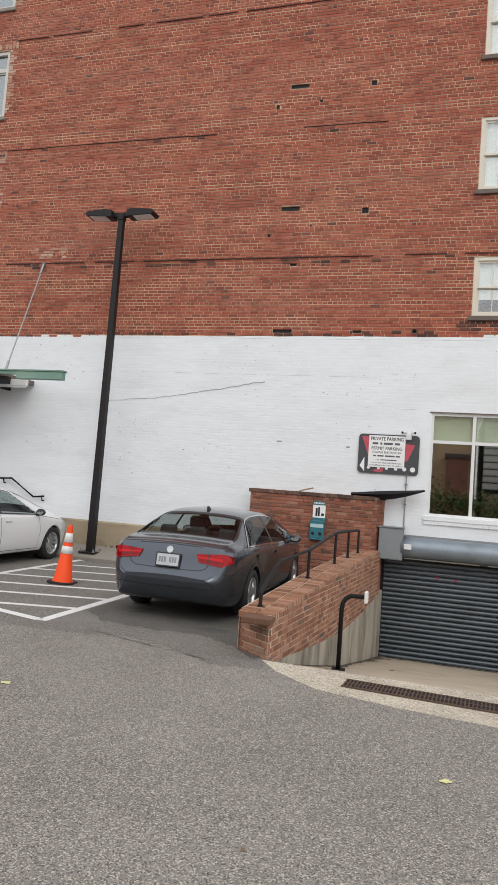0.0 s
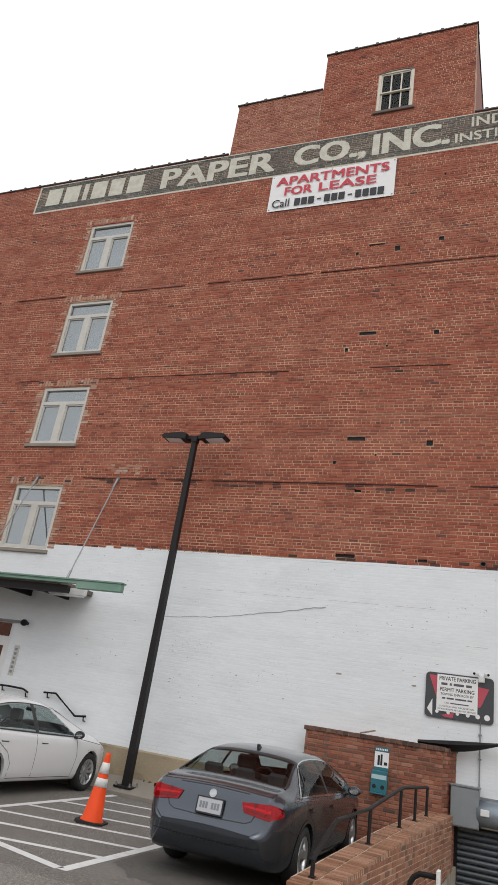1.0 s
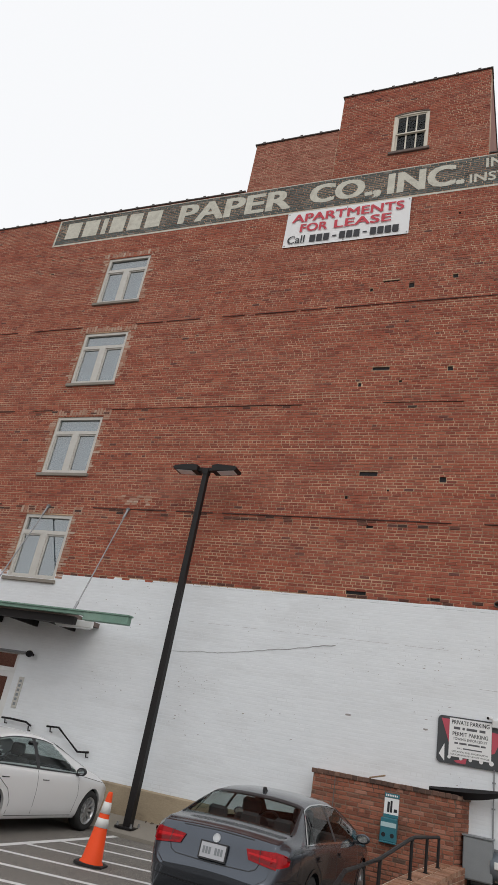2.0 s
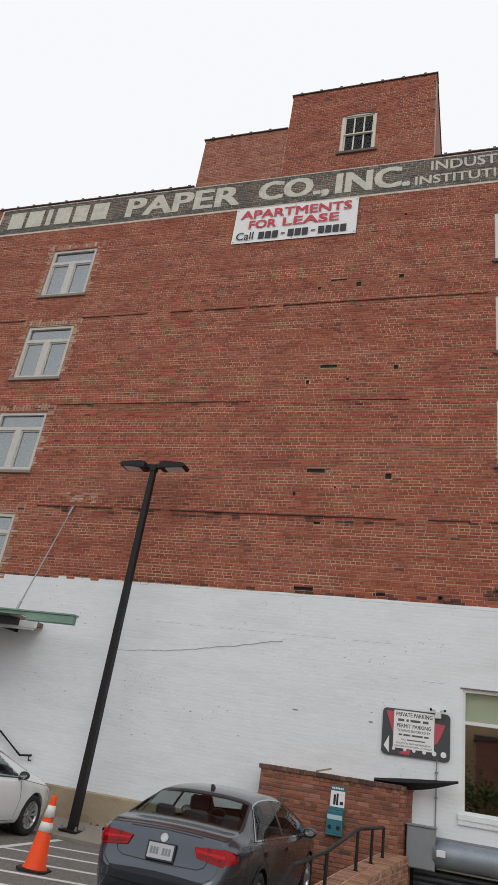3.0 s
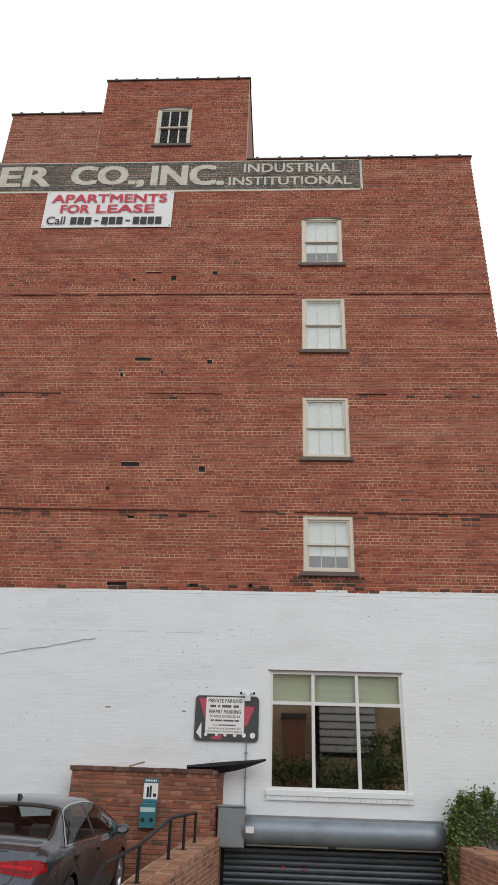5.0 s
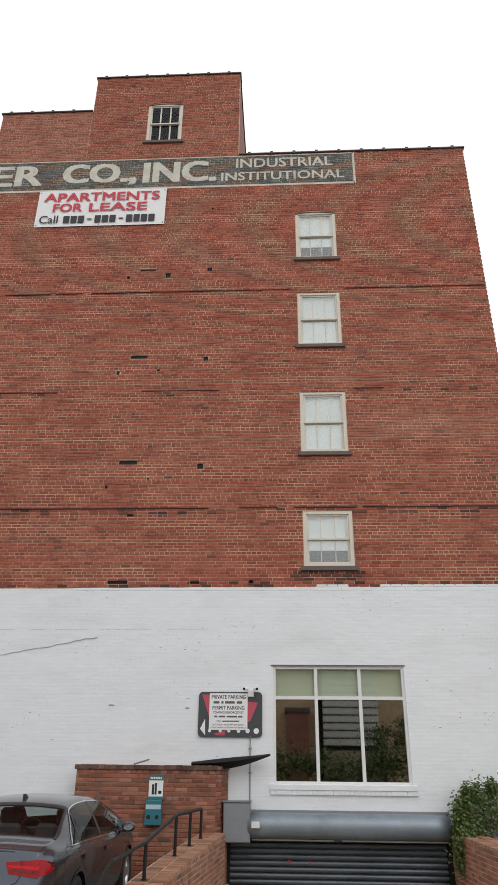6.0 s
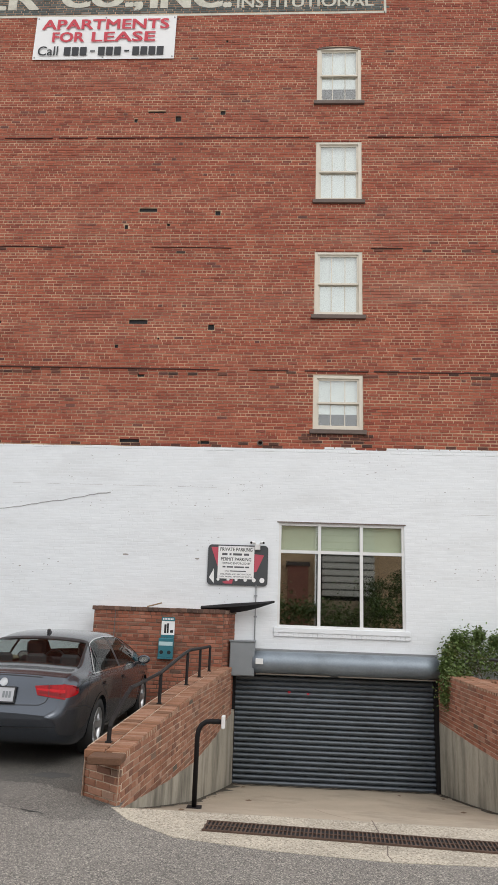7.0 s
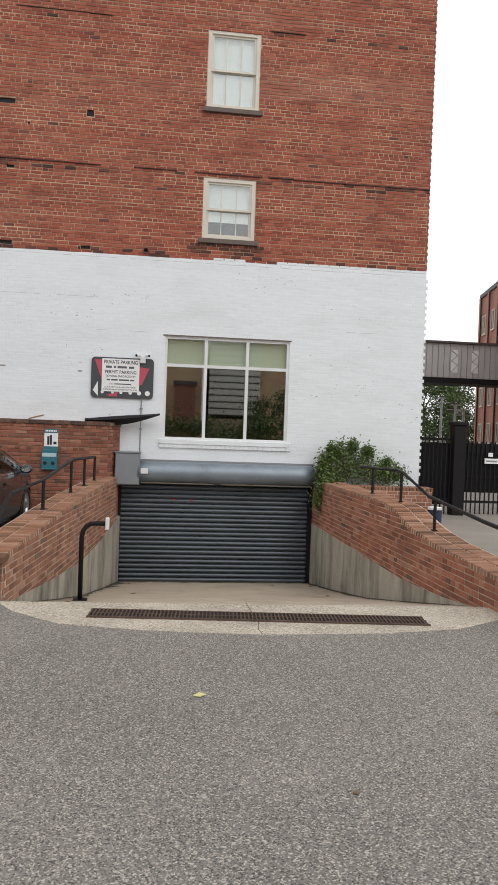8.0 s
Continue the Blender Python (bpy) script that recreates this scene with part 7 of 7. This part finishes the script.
em = part("emblem", b, M_ALLOY, car_d, "round silver disc badge", smooth=False)
h_, _, _, _ = tree_d.ray_cast(Vector((0, -3, 0.932)), Vector((0, 1, 0)))
em.location = (h_.x, h_.y - 0.004, h_.z)
em.rotation_euler = (radians(-12), 0, 0)
em.scale = (0.82, 0.82, 0.82)

# white sedan
top = ([0, 0.02, 0.06, 0.12, 0.5, 0.85, 1.25, 1.65, 2.1, 2.5, 2.95, 3.4, 3.80, 4.3, 4.65, 4.80, 4.87], [0.65, 0.88, 1.04, 1.10, 1.135, 1.25, 1.40, 1.465, 1.475, 1.455, 1.36, 1.18, 1.02, 0.92, 0.80, 0.66, 0.52])
belt = ([0, 0.03, 0.10, 0.3, 0.8, 1.5, 2.5, 3.6, 4.3, 4.7, 4.87], [0.62, 0.84, 0.98, 1.02, 1.01, 0.985, 0.945, 0.915, 0.84, 0.70, 0.48])
half = ([0, 0.03, 0.08, 0.18, 0.35, 0.6, 1.0, 3.8, 4.3, 4.6, 4.78, 4.87], [0.64, 0.74, 0.80, 0.85, 0.89, 0.91, 0.925, 0.92, 0.88, 0.79, 0.64, 0.46])
shape_w = CarShape(4.87, top, belt, bottom, half, roof)
spec_w = dict(trim=M_PLASTIC, mirror=(3.30, 0.985), mirror_mat=M_PLASTIC, fin=(1.45, 1.455),
              seams=[[(2.22, 0.30), (2.18, 0.70), (2.14, 0.95)], [(1.05, 0.98), (1.18, 0.82), (1.44, 0.67), (1.57, 0.50), (1.58, 0.30)], [(3.40, 0.30), (3.44, 0.6), (3.36, 0.92)], [(1.58, 0.28), (3.42, 0.27)], [(3.5, 0.90), (4.4, 0.80)]],
              handles=[(1.33, 0.86), (2.40, 0.84)], side_lines=[([(1.55, 0.385), (3.3, 0.365)], 0.05, M_PAINT_W)])
car_w, body_w, tree_w = sedan("sedan", "white sedan parked beside the hatched bay", M_PAINT_W, shape_w, (1.10, 3.95), 0.335, 10,
                              dict(rear=(0.56, 1.28), screen=(2.88, 3.74), side_rear=(0.78, 1.28), side_front=(3.50, 2.72), pillar=2.16, quarter=1.12), M_SEAT_L, (-8.28, -5.33, GZ), spec_w)
for s in (1, -1):
    part("head_lamp", cast_patch(tree_w, quad_rows((4.42, 0.70), (4.72, 0.62), (4.70, 0.70), (4.36, 0.80), 10, 5), "side" if s > 0 else "left", 0.010), M_LENS, car_w, "clear head lamp", smooth=True)
    part("tail_lamp", cast_patch(tree_w, quad_rows((s * 0.45, 0.86), (s * 0.82, 0.84), (s * 0.80, 0.96), (s * 0.45, 0.96), 16, 6), "rear", 0.014), M_LAMP_R, car_w, "red tail lamp lens", smooth=True)


# ---------------------------------------------------------------- plants
def leaf_cloud(centres, count, size, seed, droop=0.0):
    """Many small bent leaves spread round the given centres (x, y, z, rx, ry, rz)."""
    rnd = random.Random(seed)
    verts, faces = [], []
    for _ in range(count):
        c = rnd.choice(centres)
        p = Vector((rnd.gauss(0, 0.52), rnd.gauss(0, 0.52), rnd.gauss(0, 0.52)))
        o = Vector((c[0] + p.x * c[3], c[1] + p.y * c[4], c[2] + p.z * c[5]))
        l = size * rnd.uniform(0.6, 1.3)
        rot = Euler((rnd.uniform(-1.0, 1.0) - droop, rnd.uniform(-1.0, 1.0), rnd.uniform(0, 6.3))).to_matrix()
        k = len(verts)
        for q in ((0, -0.5, 0), (0.28, 0.0, 0.06), (0, 0.55, -0.04), (-0.28, 0.0, 0.06)):
            verts.append(tuple(o + rot @ Vector(q) * l))
        faces += [(k, k + 1, k + 2), (k, k + 2, k + 3)]
    return verts, faces


shrub = thing("shrub", "loose green shrub overhanging the ramp wall", "shrub", at=(0, 0, 0))
cs = [(3.6, -0.35, 0.85, 0.36, 0.28, 0.28), (3.95, -0.32, 0.95, 0.34, 0.26, 0.28), (4.35, -0.3, 0.80, 0.30, 0.26, 0.24), (3.38, -0.45, 0.62, 0.20, 0.24, 0.26), (3.12, -0.6, 0.30, 0.15, 0.2, 0.26), (3.22, -0.7, 0.55, 0.2, 0.24, 0.22), (3.55, -0.3, 1.2, 0.16, 0.16, 0.2), (3.22, -0.4, 0.98, 0.14, 0.16, 0.2), (4.7, -0.28, 0.78, 0.22, 0.2, 0.2),
      (3.8, -0.3, 1.3, 0.10, 0.1, 0.14), (4.1, -0.3, 1.2, 0.12, 0.1, 0.14), (3.35, -0.35, 1.2, 0.08, 0.08, 0.14), (4.5, -0.3, 0.98, 0.1, 0.1, 0.12), (3.12, -0.5, 0.72, 0.08, 0.1, 0.14), (3.3, -0.8, 0.2, 0.1, 0.12, 0.12)]
tagged(part("foliage", leaf_cloud(cs, 10500, 0.060, 71), M_LEAF, shrub), "small green leaves", kind="stuff")
tagged(part("pale_foliage", leaf_cloud(cs[1:3] + cs[4:5] + cs[7:8], 520, 0.05, 72), M_LEAF2, shrub), "yellowing leaves", kind="stuff")
rnd = random.Random(73)
b = bmesh.new()
for k in range(12):
    c = rnd.choice(cs)
    tip = Vector((c[0] + rnd.uniform(-1, 1) * c[3], c[1] + rnd.uniform(-1, 1) * c[4], c[2] + rnd.uniform(0.2, 1.25) * c[5]))
    root = Vector((3.9 + rnd.uniform(-0.2, 0.4), -0.45 + rnd.uniform(-0.1, 0.1), 0.40))
    mid = (tip + root) / 2 + Vector((0, 0, 0.12))
    tube(b, [root, mid, tip], 0.006, 5)
part("stems", b, M_BARK, shrub)
wd = thing("weed", "dry weed tuft growing at the wall foot", "weed", at=(0, 0, 0))
part("blades", leaf_cloud([(4.3, -4.4, 0.0, 0.25, 0.45, 0.05)], 60, 0.06, 79), M_LEAF2, wd)
wl = thing("weed_strip", "dark weeds and dead leaves along the foundation", "weeds", kind="stuff")
part("blades", leaf_cloud([(-4.6, -0.14, 0.12, 0.9, 0.08, 0.07), (-5.6, -0.12, 0.11, 0.7, 0.07, 0.04)], 420, 0.07, 80), M_BARK, wl)


lt = thing("leaf_litter", "dark leaf litter and moss along the ramp edges", "litter", kind="stuff")
rnd = random.Random(83)
verts, faces = [], []
for k in range(900):
    y = -rnd.random() ** 1.3 * 6.6 - 0.02
    u = abs(rnd.gauss(0, 0.07))
    side = rnd.random()
    if side < 0.5:
        x = right_x(y) - 0.02 - u
    elif side < 0.75:
        x = left_x(y) + 0.03 + u
    else:
        x, y = rnd.uniform(-0.75, 3.0), -0.01 - abs(rnd.gauss(0, 0.06))
    a, l = rnd.uniform(0, 6.3), rnd.uniform(0.010, 0.028)
    n0 = len(verts)
    for q in range(4):
        px, py = x + l * math.cos(a + q * 1.57) * (1.0 if q % 2 else 0.5), y + l * math.sin(a + q * 1.57) * (1.0 if q % 2 else 0.5)
        verts.append((px, py, ramp_z(py) + 0.006 + 0.006 * rnd.random()))
    faces.append((n0, n0 + 1, n0 + 2, n0 + 3))
part("litter", (verts, faces), M_BARK, lt)
# Dark strips of uneven width along the foot of the door and ramp walls.
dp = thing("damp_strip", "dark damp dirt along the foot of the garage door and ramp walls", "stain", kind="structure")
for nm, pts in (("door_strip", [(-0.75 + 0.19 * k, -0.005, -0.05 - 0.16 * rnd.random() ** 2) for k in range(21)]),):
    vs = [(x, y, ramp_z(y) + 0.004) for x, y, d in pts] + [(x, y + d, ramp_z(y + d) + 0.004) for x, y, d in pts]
    part(nm, (vs, [(k, k + 1, k + 22, k + 21) for k in range(20)]), M_EDGE, dp)
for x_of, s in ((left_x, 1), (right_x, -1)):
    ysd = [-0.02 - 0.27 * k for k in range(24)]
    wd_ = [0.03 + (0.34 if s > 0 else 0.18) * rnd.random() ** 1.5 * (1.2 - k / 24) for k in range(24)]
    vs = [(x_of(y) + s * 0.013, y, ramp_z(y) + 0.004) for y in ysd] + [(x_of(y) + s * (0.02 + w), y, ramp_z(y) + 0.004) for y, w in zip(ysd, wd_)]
    part("wall_strip", (vs, [(k, k + 1, k + 25, k + 24) for k in range(23)]), M_EDGE, dp)


def tree(x, y, h, seed, spread):
    rnd = random.Random(seed)
    t = thing("tree", "tall leafy green street tree", "tree", group="trees", at=(x, y, 0))
    b = bmesh.new()
    tube(b, [(0, 0, 0), (0.05, 0, h * 0.25), (-0.05, 0.05, h * 0.5)], h * 0.022, 8)
    cs = []
    for k in range(12):
        a = rnd.uniform(0, 6.3)
        r = spread * rnd.uniform(0.25, 0.8)
        z = h * rnd.uniform(0.22, 0.9)
        tip = Vector((r * math.cos(a), r * math.sin(a), z))
        tube(b, [(0, 0, h * 0.3), tuple(tip * 0.5 + Vector((0, 0, h * 0.22))), tuple(tip)], h * 0.007, 5)
        cs.append((tip.x, tip.y, tip.z, spread * rnd.uniform(0.3, 0.5), spread * rnd.uniform(0.3, 0.5), h * rnd.uniform(0.08, 0.16)))
    part("trunk", b, M_BARK, t)
    part("crown", leaf_cloud(cs, 3600, h * 0.035, seed + 1), M_TREE, t)


for x, y, h, sp in ((27.5, 64, 10.5, 3.8), (31.5, 70, 12.5, 4.2), (35, 68, 10, 3.6), (29.5, 78, 13, 4.2), (25, 70, 11, 4), (33.5, 60, 7, 3.0), (38, 76, 11, 4)):
    tree(x, y, h, int(x * 7 + y), sp)
fh = thing("hedge", "dark green shrub belt behind the yard fence", "hedge", kind="stuff")
part("foliage", leaf_cloud([(20 + 1.5 * k, 59 + 0.4 * math.sin(k * 2.1), 1.4 + 0.5 * math.sin(k * 1.3), 1.2, 0.8, 1.3) for k in range(14)], 4200, 0.32, 77), M_TREE, fh)
# the far side of the lot, seen only as a reflection
hedge = thing("hedge", "dense dark green hedge across the lot", "hedge", kind="stuff")
part("foliage", leaf_cloud([(-16 + 1.6 * k, -31.5, 1.3 + 0.35 * math.sin(k * 1.9), 1.3, 0.8, 1.05 + 0.3 * math.sin(k * 2.7)) for k in range(24)], 16000, 0.24, 75), M_LEAF, hedge)
for x, y, h, sp in ((6.6, -34.5, 4.0, 1.5), (8.6, -33.5, 5.0, 2.2), (-7, -34, 4.6, 2.0), (-12, -34, 6.0, 3.0)):
    tree(x, y, h, int(x * 11 - y), sp)


def far_block(name, label, x0, x1, y0, y1, h, material, rows, cols, face_y=None, face_x=None):
    ob = thing(name, label, "building", group="surrounding buildings")
    part("wall", boxm(x0, x1, y0, y1, 0, h), material, ob)
    part("roof", boxm(x0 - 0.15, x1 + 0.15, y0 - 0.15, y1 + 0.15, h, h + 0.35), M_COPING, ob)
    for r in range(rows):
        for c in range(cols):
            z = 1.2 + r * (h - 1.5) / rows
            hh = (h - 1.5) / rows * 0.55
            win = new("window")
            win.parent = ob
            if face_y is not None:
                x = x0 + (c + 0.5) * (x1 - x0) / cols
                d = -1 if face_y == y0 else 1
                part("frame", bars(bmesh.new(), x - 0.6, x + 0.6, z, z + hh, 0.1, *sorted((face_y + d * 0.02, face_y + d * 0.08))), M_FRAME, win)
                part("pane", boxm(x - 0.5, x + 0.5, *sorted((face_y + d * 0.005, face_y + d * 0.03)), z + 0.1, z + hh - 0.1), M_STONE, win)
            else:
                y = y0 + (c + 0.5) * (y1 - y0) / cols
                d = -1 if face_x == x0 else 1
                b = bmesh.new()
                for q in ((y - 0.6, y - 0.5, z, z + hh), (y + 0.5, y + 0.6, z, z + hh), (y - 0.5, y + 0.5, z, z + 0.12), (y - 0.5, y + 0.5, z + hh - 0.1, z + hh), (y - 0.03, y + 0.03, z, z + hh)):
                    box(b, *sorted((face_x + d * 0.02, face_x + d * 0.1)), *q)
                part("frame", b, M_FRAME, win)
                part("pane", boxm(*sorted((face_x + d * 0.005, face_x + d * 0.03)), y - 0.5, y + 0.5, z + 0.1, z + hh - 0.1), M_STONE, win)
    return ob


fb = far_block("brick_building", "four-storey red brick building across the yard", 28.0, 45, 20, 47.5, 14.7, M_BLDG, 4, 9, face_x=28.0)
for y in (47.4, 44.4, 41.3, 38.3, 35.2, 32.2):
    part("pilaster", boxm(27.8, 28.0, y - 0.3, y + 0.1, 0, 14.7), M_BLDG, fb)
    part("downpipe", boxm(27.7, 27.8, y - 0.9, y - 0.78, 0, 14.6), M_BRONZE, fb)
turn12 = Matrix.Rotation(radians(-12), 4, "Z")
fb.matrix_world = Matrix.Translation((28.7, 47.5, 0)) @ turn12 @ Matrix.Translation((-28.0, -47.5, 0))
far_block("rear_building", "tall tan rendered building facing the lot", -14, 2.9, -62, -49, 11.5, M_BROWN, 1, 2, face_y=-49)
far_block("stair_tower", "dark brick stair tower before the tan building", 0.4, 2.2, -48.9, -46, 5.4, M_FAR_BRICK, 0, 0)
far_block("rear_building", "tan rendered building facing the lot", 8.2, 20, -64, -49, 10.5, M_BROWN, 1, 1, face_y=-49)
pg = thing("parking_deck", "pale open parking deck with dark gaps between its slabs", "building", group="surrounding buildings")
part("core", boxm(3.6, 8.1, -62, -48.6, 0, 9.6), M_DARK, pg)
part("ground_wall", boxm(3.5, 8.15, -48.6, -48.2, 0, 2.6), M_FOUND, pg)
for k in range(11):
    part("parapet", boxm(3.5, 8.15, -48.6, -48.1, 3.0 + k * 0.6, 3.0 + k * 0.6 + 0.47), M_WALK_PALE, pg)
far_block("side_building", "low brick building beside the lot", -46, -30, -30, 20, 7, M_FAR_BRICK, 2, 5, face_x=-30)

br = thing("sky_bridge", "grey clad pedestrian bridge between the buildings", "bridge")
part("deck", boxm(5.31, 27.95, 33.9, 36.2, 5.55, 5.95), M_BLACK, br)
part("core", boxm(5.31, 27.95, 34.05, 36.1, 5.95, 8.45), M_CLAD, br)
k = 0
x = 14.0
while x < 27.7:
    part("clad_panel", boxm(x, x + 0.41, 33.98, 34.06, 5.96, 8.44, bevel=0.015), M_CLAD, br)
    x += 0.44
part("roof", boxm(5.31, 27.95, 33.8, 36.3, 8.45, 8.6), M_COPING, br)
for xa in (20.25, 21.8):
    part("bridge_window", boxm(xa, xa + 0.5, 33.95, 33.99, 6.35, 8.0), M_LENS, br, "narrow pale window with bracing")
    part("brace", tube(bmesh.new(), [(xa, 33.94, 6.4), (xa + 0.5, 33.94, 6.9), (xa, 33.94, 7.2), (xa + 0.5, 33.94, 7.6), (xa, 33.94, 7.95)], 0.05), M_CLAD, br)
wlamp = thing("wall_lantern", "dark wall lantern at the building corner", "lamp", at=(5.31, 0.6, 3.62))
part("hood", boxm(0, 0.16, -0.1, 0.1, 0.1, 0.32, bevel=0.02), M_BLACK, wlamp)
part("glass", boxm(0.02, 0.14, -0.08, 0.08, 0.0, 0.1), M_FRAME, wlamp)

# fence and gate past the corner
fence = thing("iron_fence", "black iron fence panel with solid backing", "fence")
part("top_rail", boxm(5.34, 6.06, 0.17, 0.21, 1.50, 1.55), M_BLACK, fence)
part("bottom_rail", boxm(5.34, 6.06, 0.17, 0.21, 0.22, 0.27), M_BLACK, fence)
part("backing", boxm(5.34, 6.06, 0.215, 0.225, 0.15, 1.45), M_BLACK, fence)
for k in range(8):
    x = 5.38 + k * 0.093
    part("picket", boxm(x - 0.011, x + 0.011, 0.15, 0.17, -0.05, 1.62), M_BLACK, fence)
gp = thing("gate_post", "square black gate post with a cap", "post")
part("shaft", boxm(6.07, 6.33, 0.06, 0.32, -0.06, 1.82, bevel=0.01), M_BLACK, gp)
part("cap", boxm(6.04, 6.36, 0.03, 0.35, 1.82, 1.90, bevel=0.015), M_BLACK, gp)
gate = thing("iron_gate", "black iron gate with a small white notice", "gate")
part("top_rail", boxm(6.36, 9.6, 0.17, 0.22, 1.40, 1.46), M_BLACK, gate)
part("upper_panel", boxm(6.36, 9.6, 0.18, 0.2, 1.24, 1.40), M_BLACK, gate)
part("mid_rail", boxm(6.36, 9.6, 0.17, 0.22, 0.72, 0.77), M_BLACK, gate)
part("bottom_rail", boxm(6.36, 9.6, 0.17, 0.22, 0.20, 0.25), M_BLACK, gate)
for k in range(32):
    x = 6.42 + k * 0.1
    part("picket", boxm(x - 0.011, x + 0.011, 0.15, 0.17, -0.03, 1.5), M_BLACK, gate)
part("backing", boxm(6.38, 9.6, 0.205, 0.213, 0.42, 1.24), M_BLACK, gate)
part("notice", boxm(6.78, 7.08, 0.13, 0.148, 1.04, 1.15), M_BANNER, gate)
part("notice", boxm(6.86, 6.96, 0.13, 0.148, 1.19, 1.27), M_BANNER, gate)
part("notice_bar", boxm(6.81, 7.05, 0.128, 0.131, 1.075, 1.11), M_BOX, gate)
bn = thing("litter_bin", "small dark blue bin on the yard paving", "bin", at=(5.02, -1.62, -0.06))
part("body", lathe(bmesh.new(), [(0.0, 0.0), (0.12, 0.0), (0.13, 0.28), (0.0, 0.28)], 20), mat("blue_plastic", (0.02, 0.03, 0.07), rough=0.5, bump=0.05), bn)
part("lid", lathe(bmesh.new(), [(0.0, 0.30), (0.125, 0.30), (0.13, 0.34), (0.0, 0.36)], 20), M_BANNER, bn)

for x, y, h in ((28.5, 52, 4.9), (29.5, 58, 5.9), (27.6, 48, 4.2)):
    up = thing("utility_pole", "grey utility pole with a cross arm", "pole", group="utility poles", at=(x, y, 0))
    b = bmesh.new()
    cyl(b, 0.16, (0, 0, 0), (0, 0, h), 10, 0.11)
    part("shaft", b, M_STEEL if x > 20 else M_BARK, up)
    part("cross_arm", boxm(-0.9, 0.9, -0.06, 0.06, h - 0.5, h - 0.38), M_STEEL, up)
    part("head", boxm(-0.45, 0.45, -0.12, 0.12, h - 0.02, h + 0.1), M_STEEL, up)

# facade bricks just above the painted ground floor
FACE_S = brick_mesh("brick", 0.2005, 0.056, 0.02, M_BRICK)
FACE_H = brick_mesh("brick", 0.094, 0.056, 0.02, M_BRICK)
rnd = random.Random(91)
for x, z, l, h, full, head in single:
    ob = new("brick", FACE_H if head else FACE_S)
    ob.location = (x, rnd.uniform(-0.0025, 0.0025), z)
    ob.parent = wall_upper
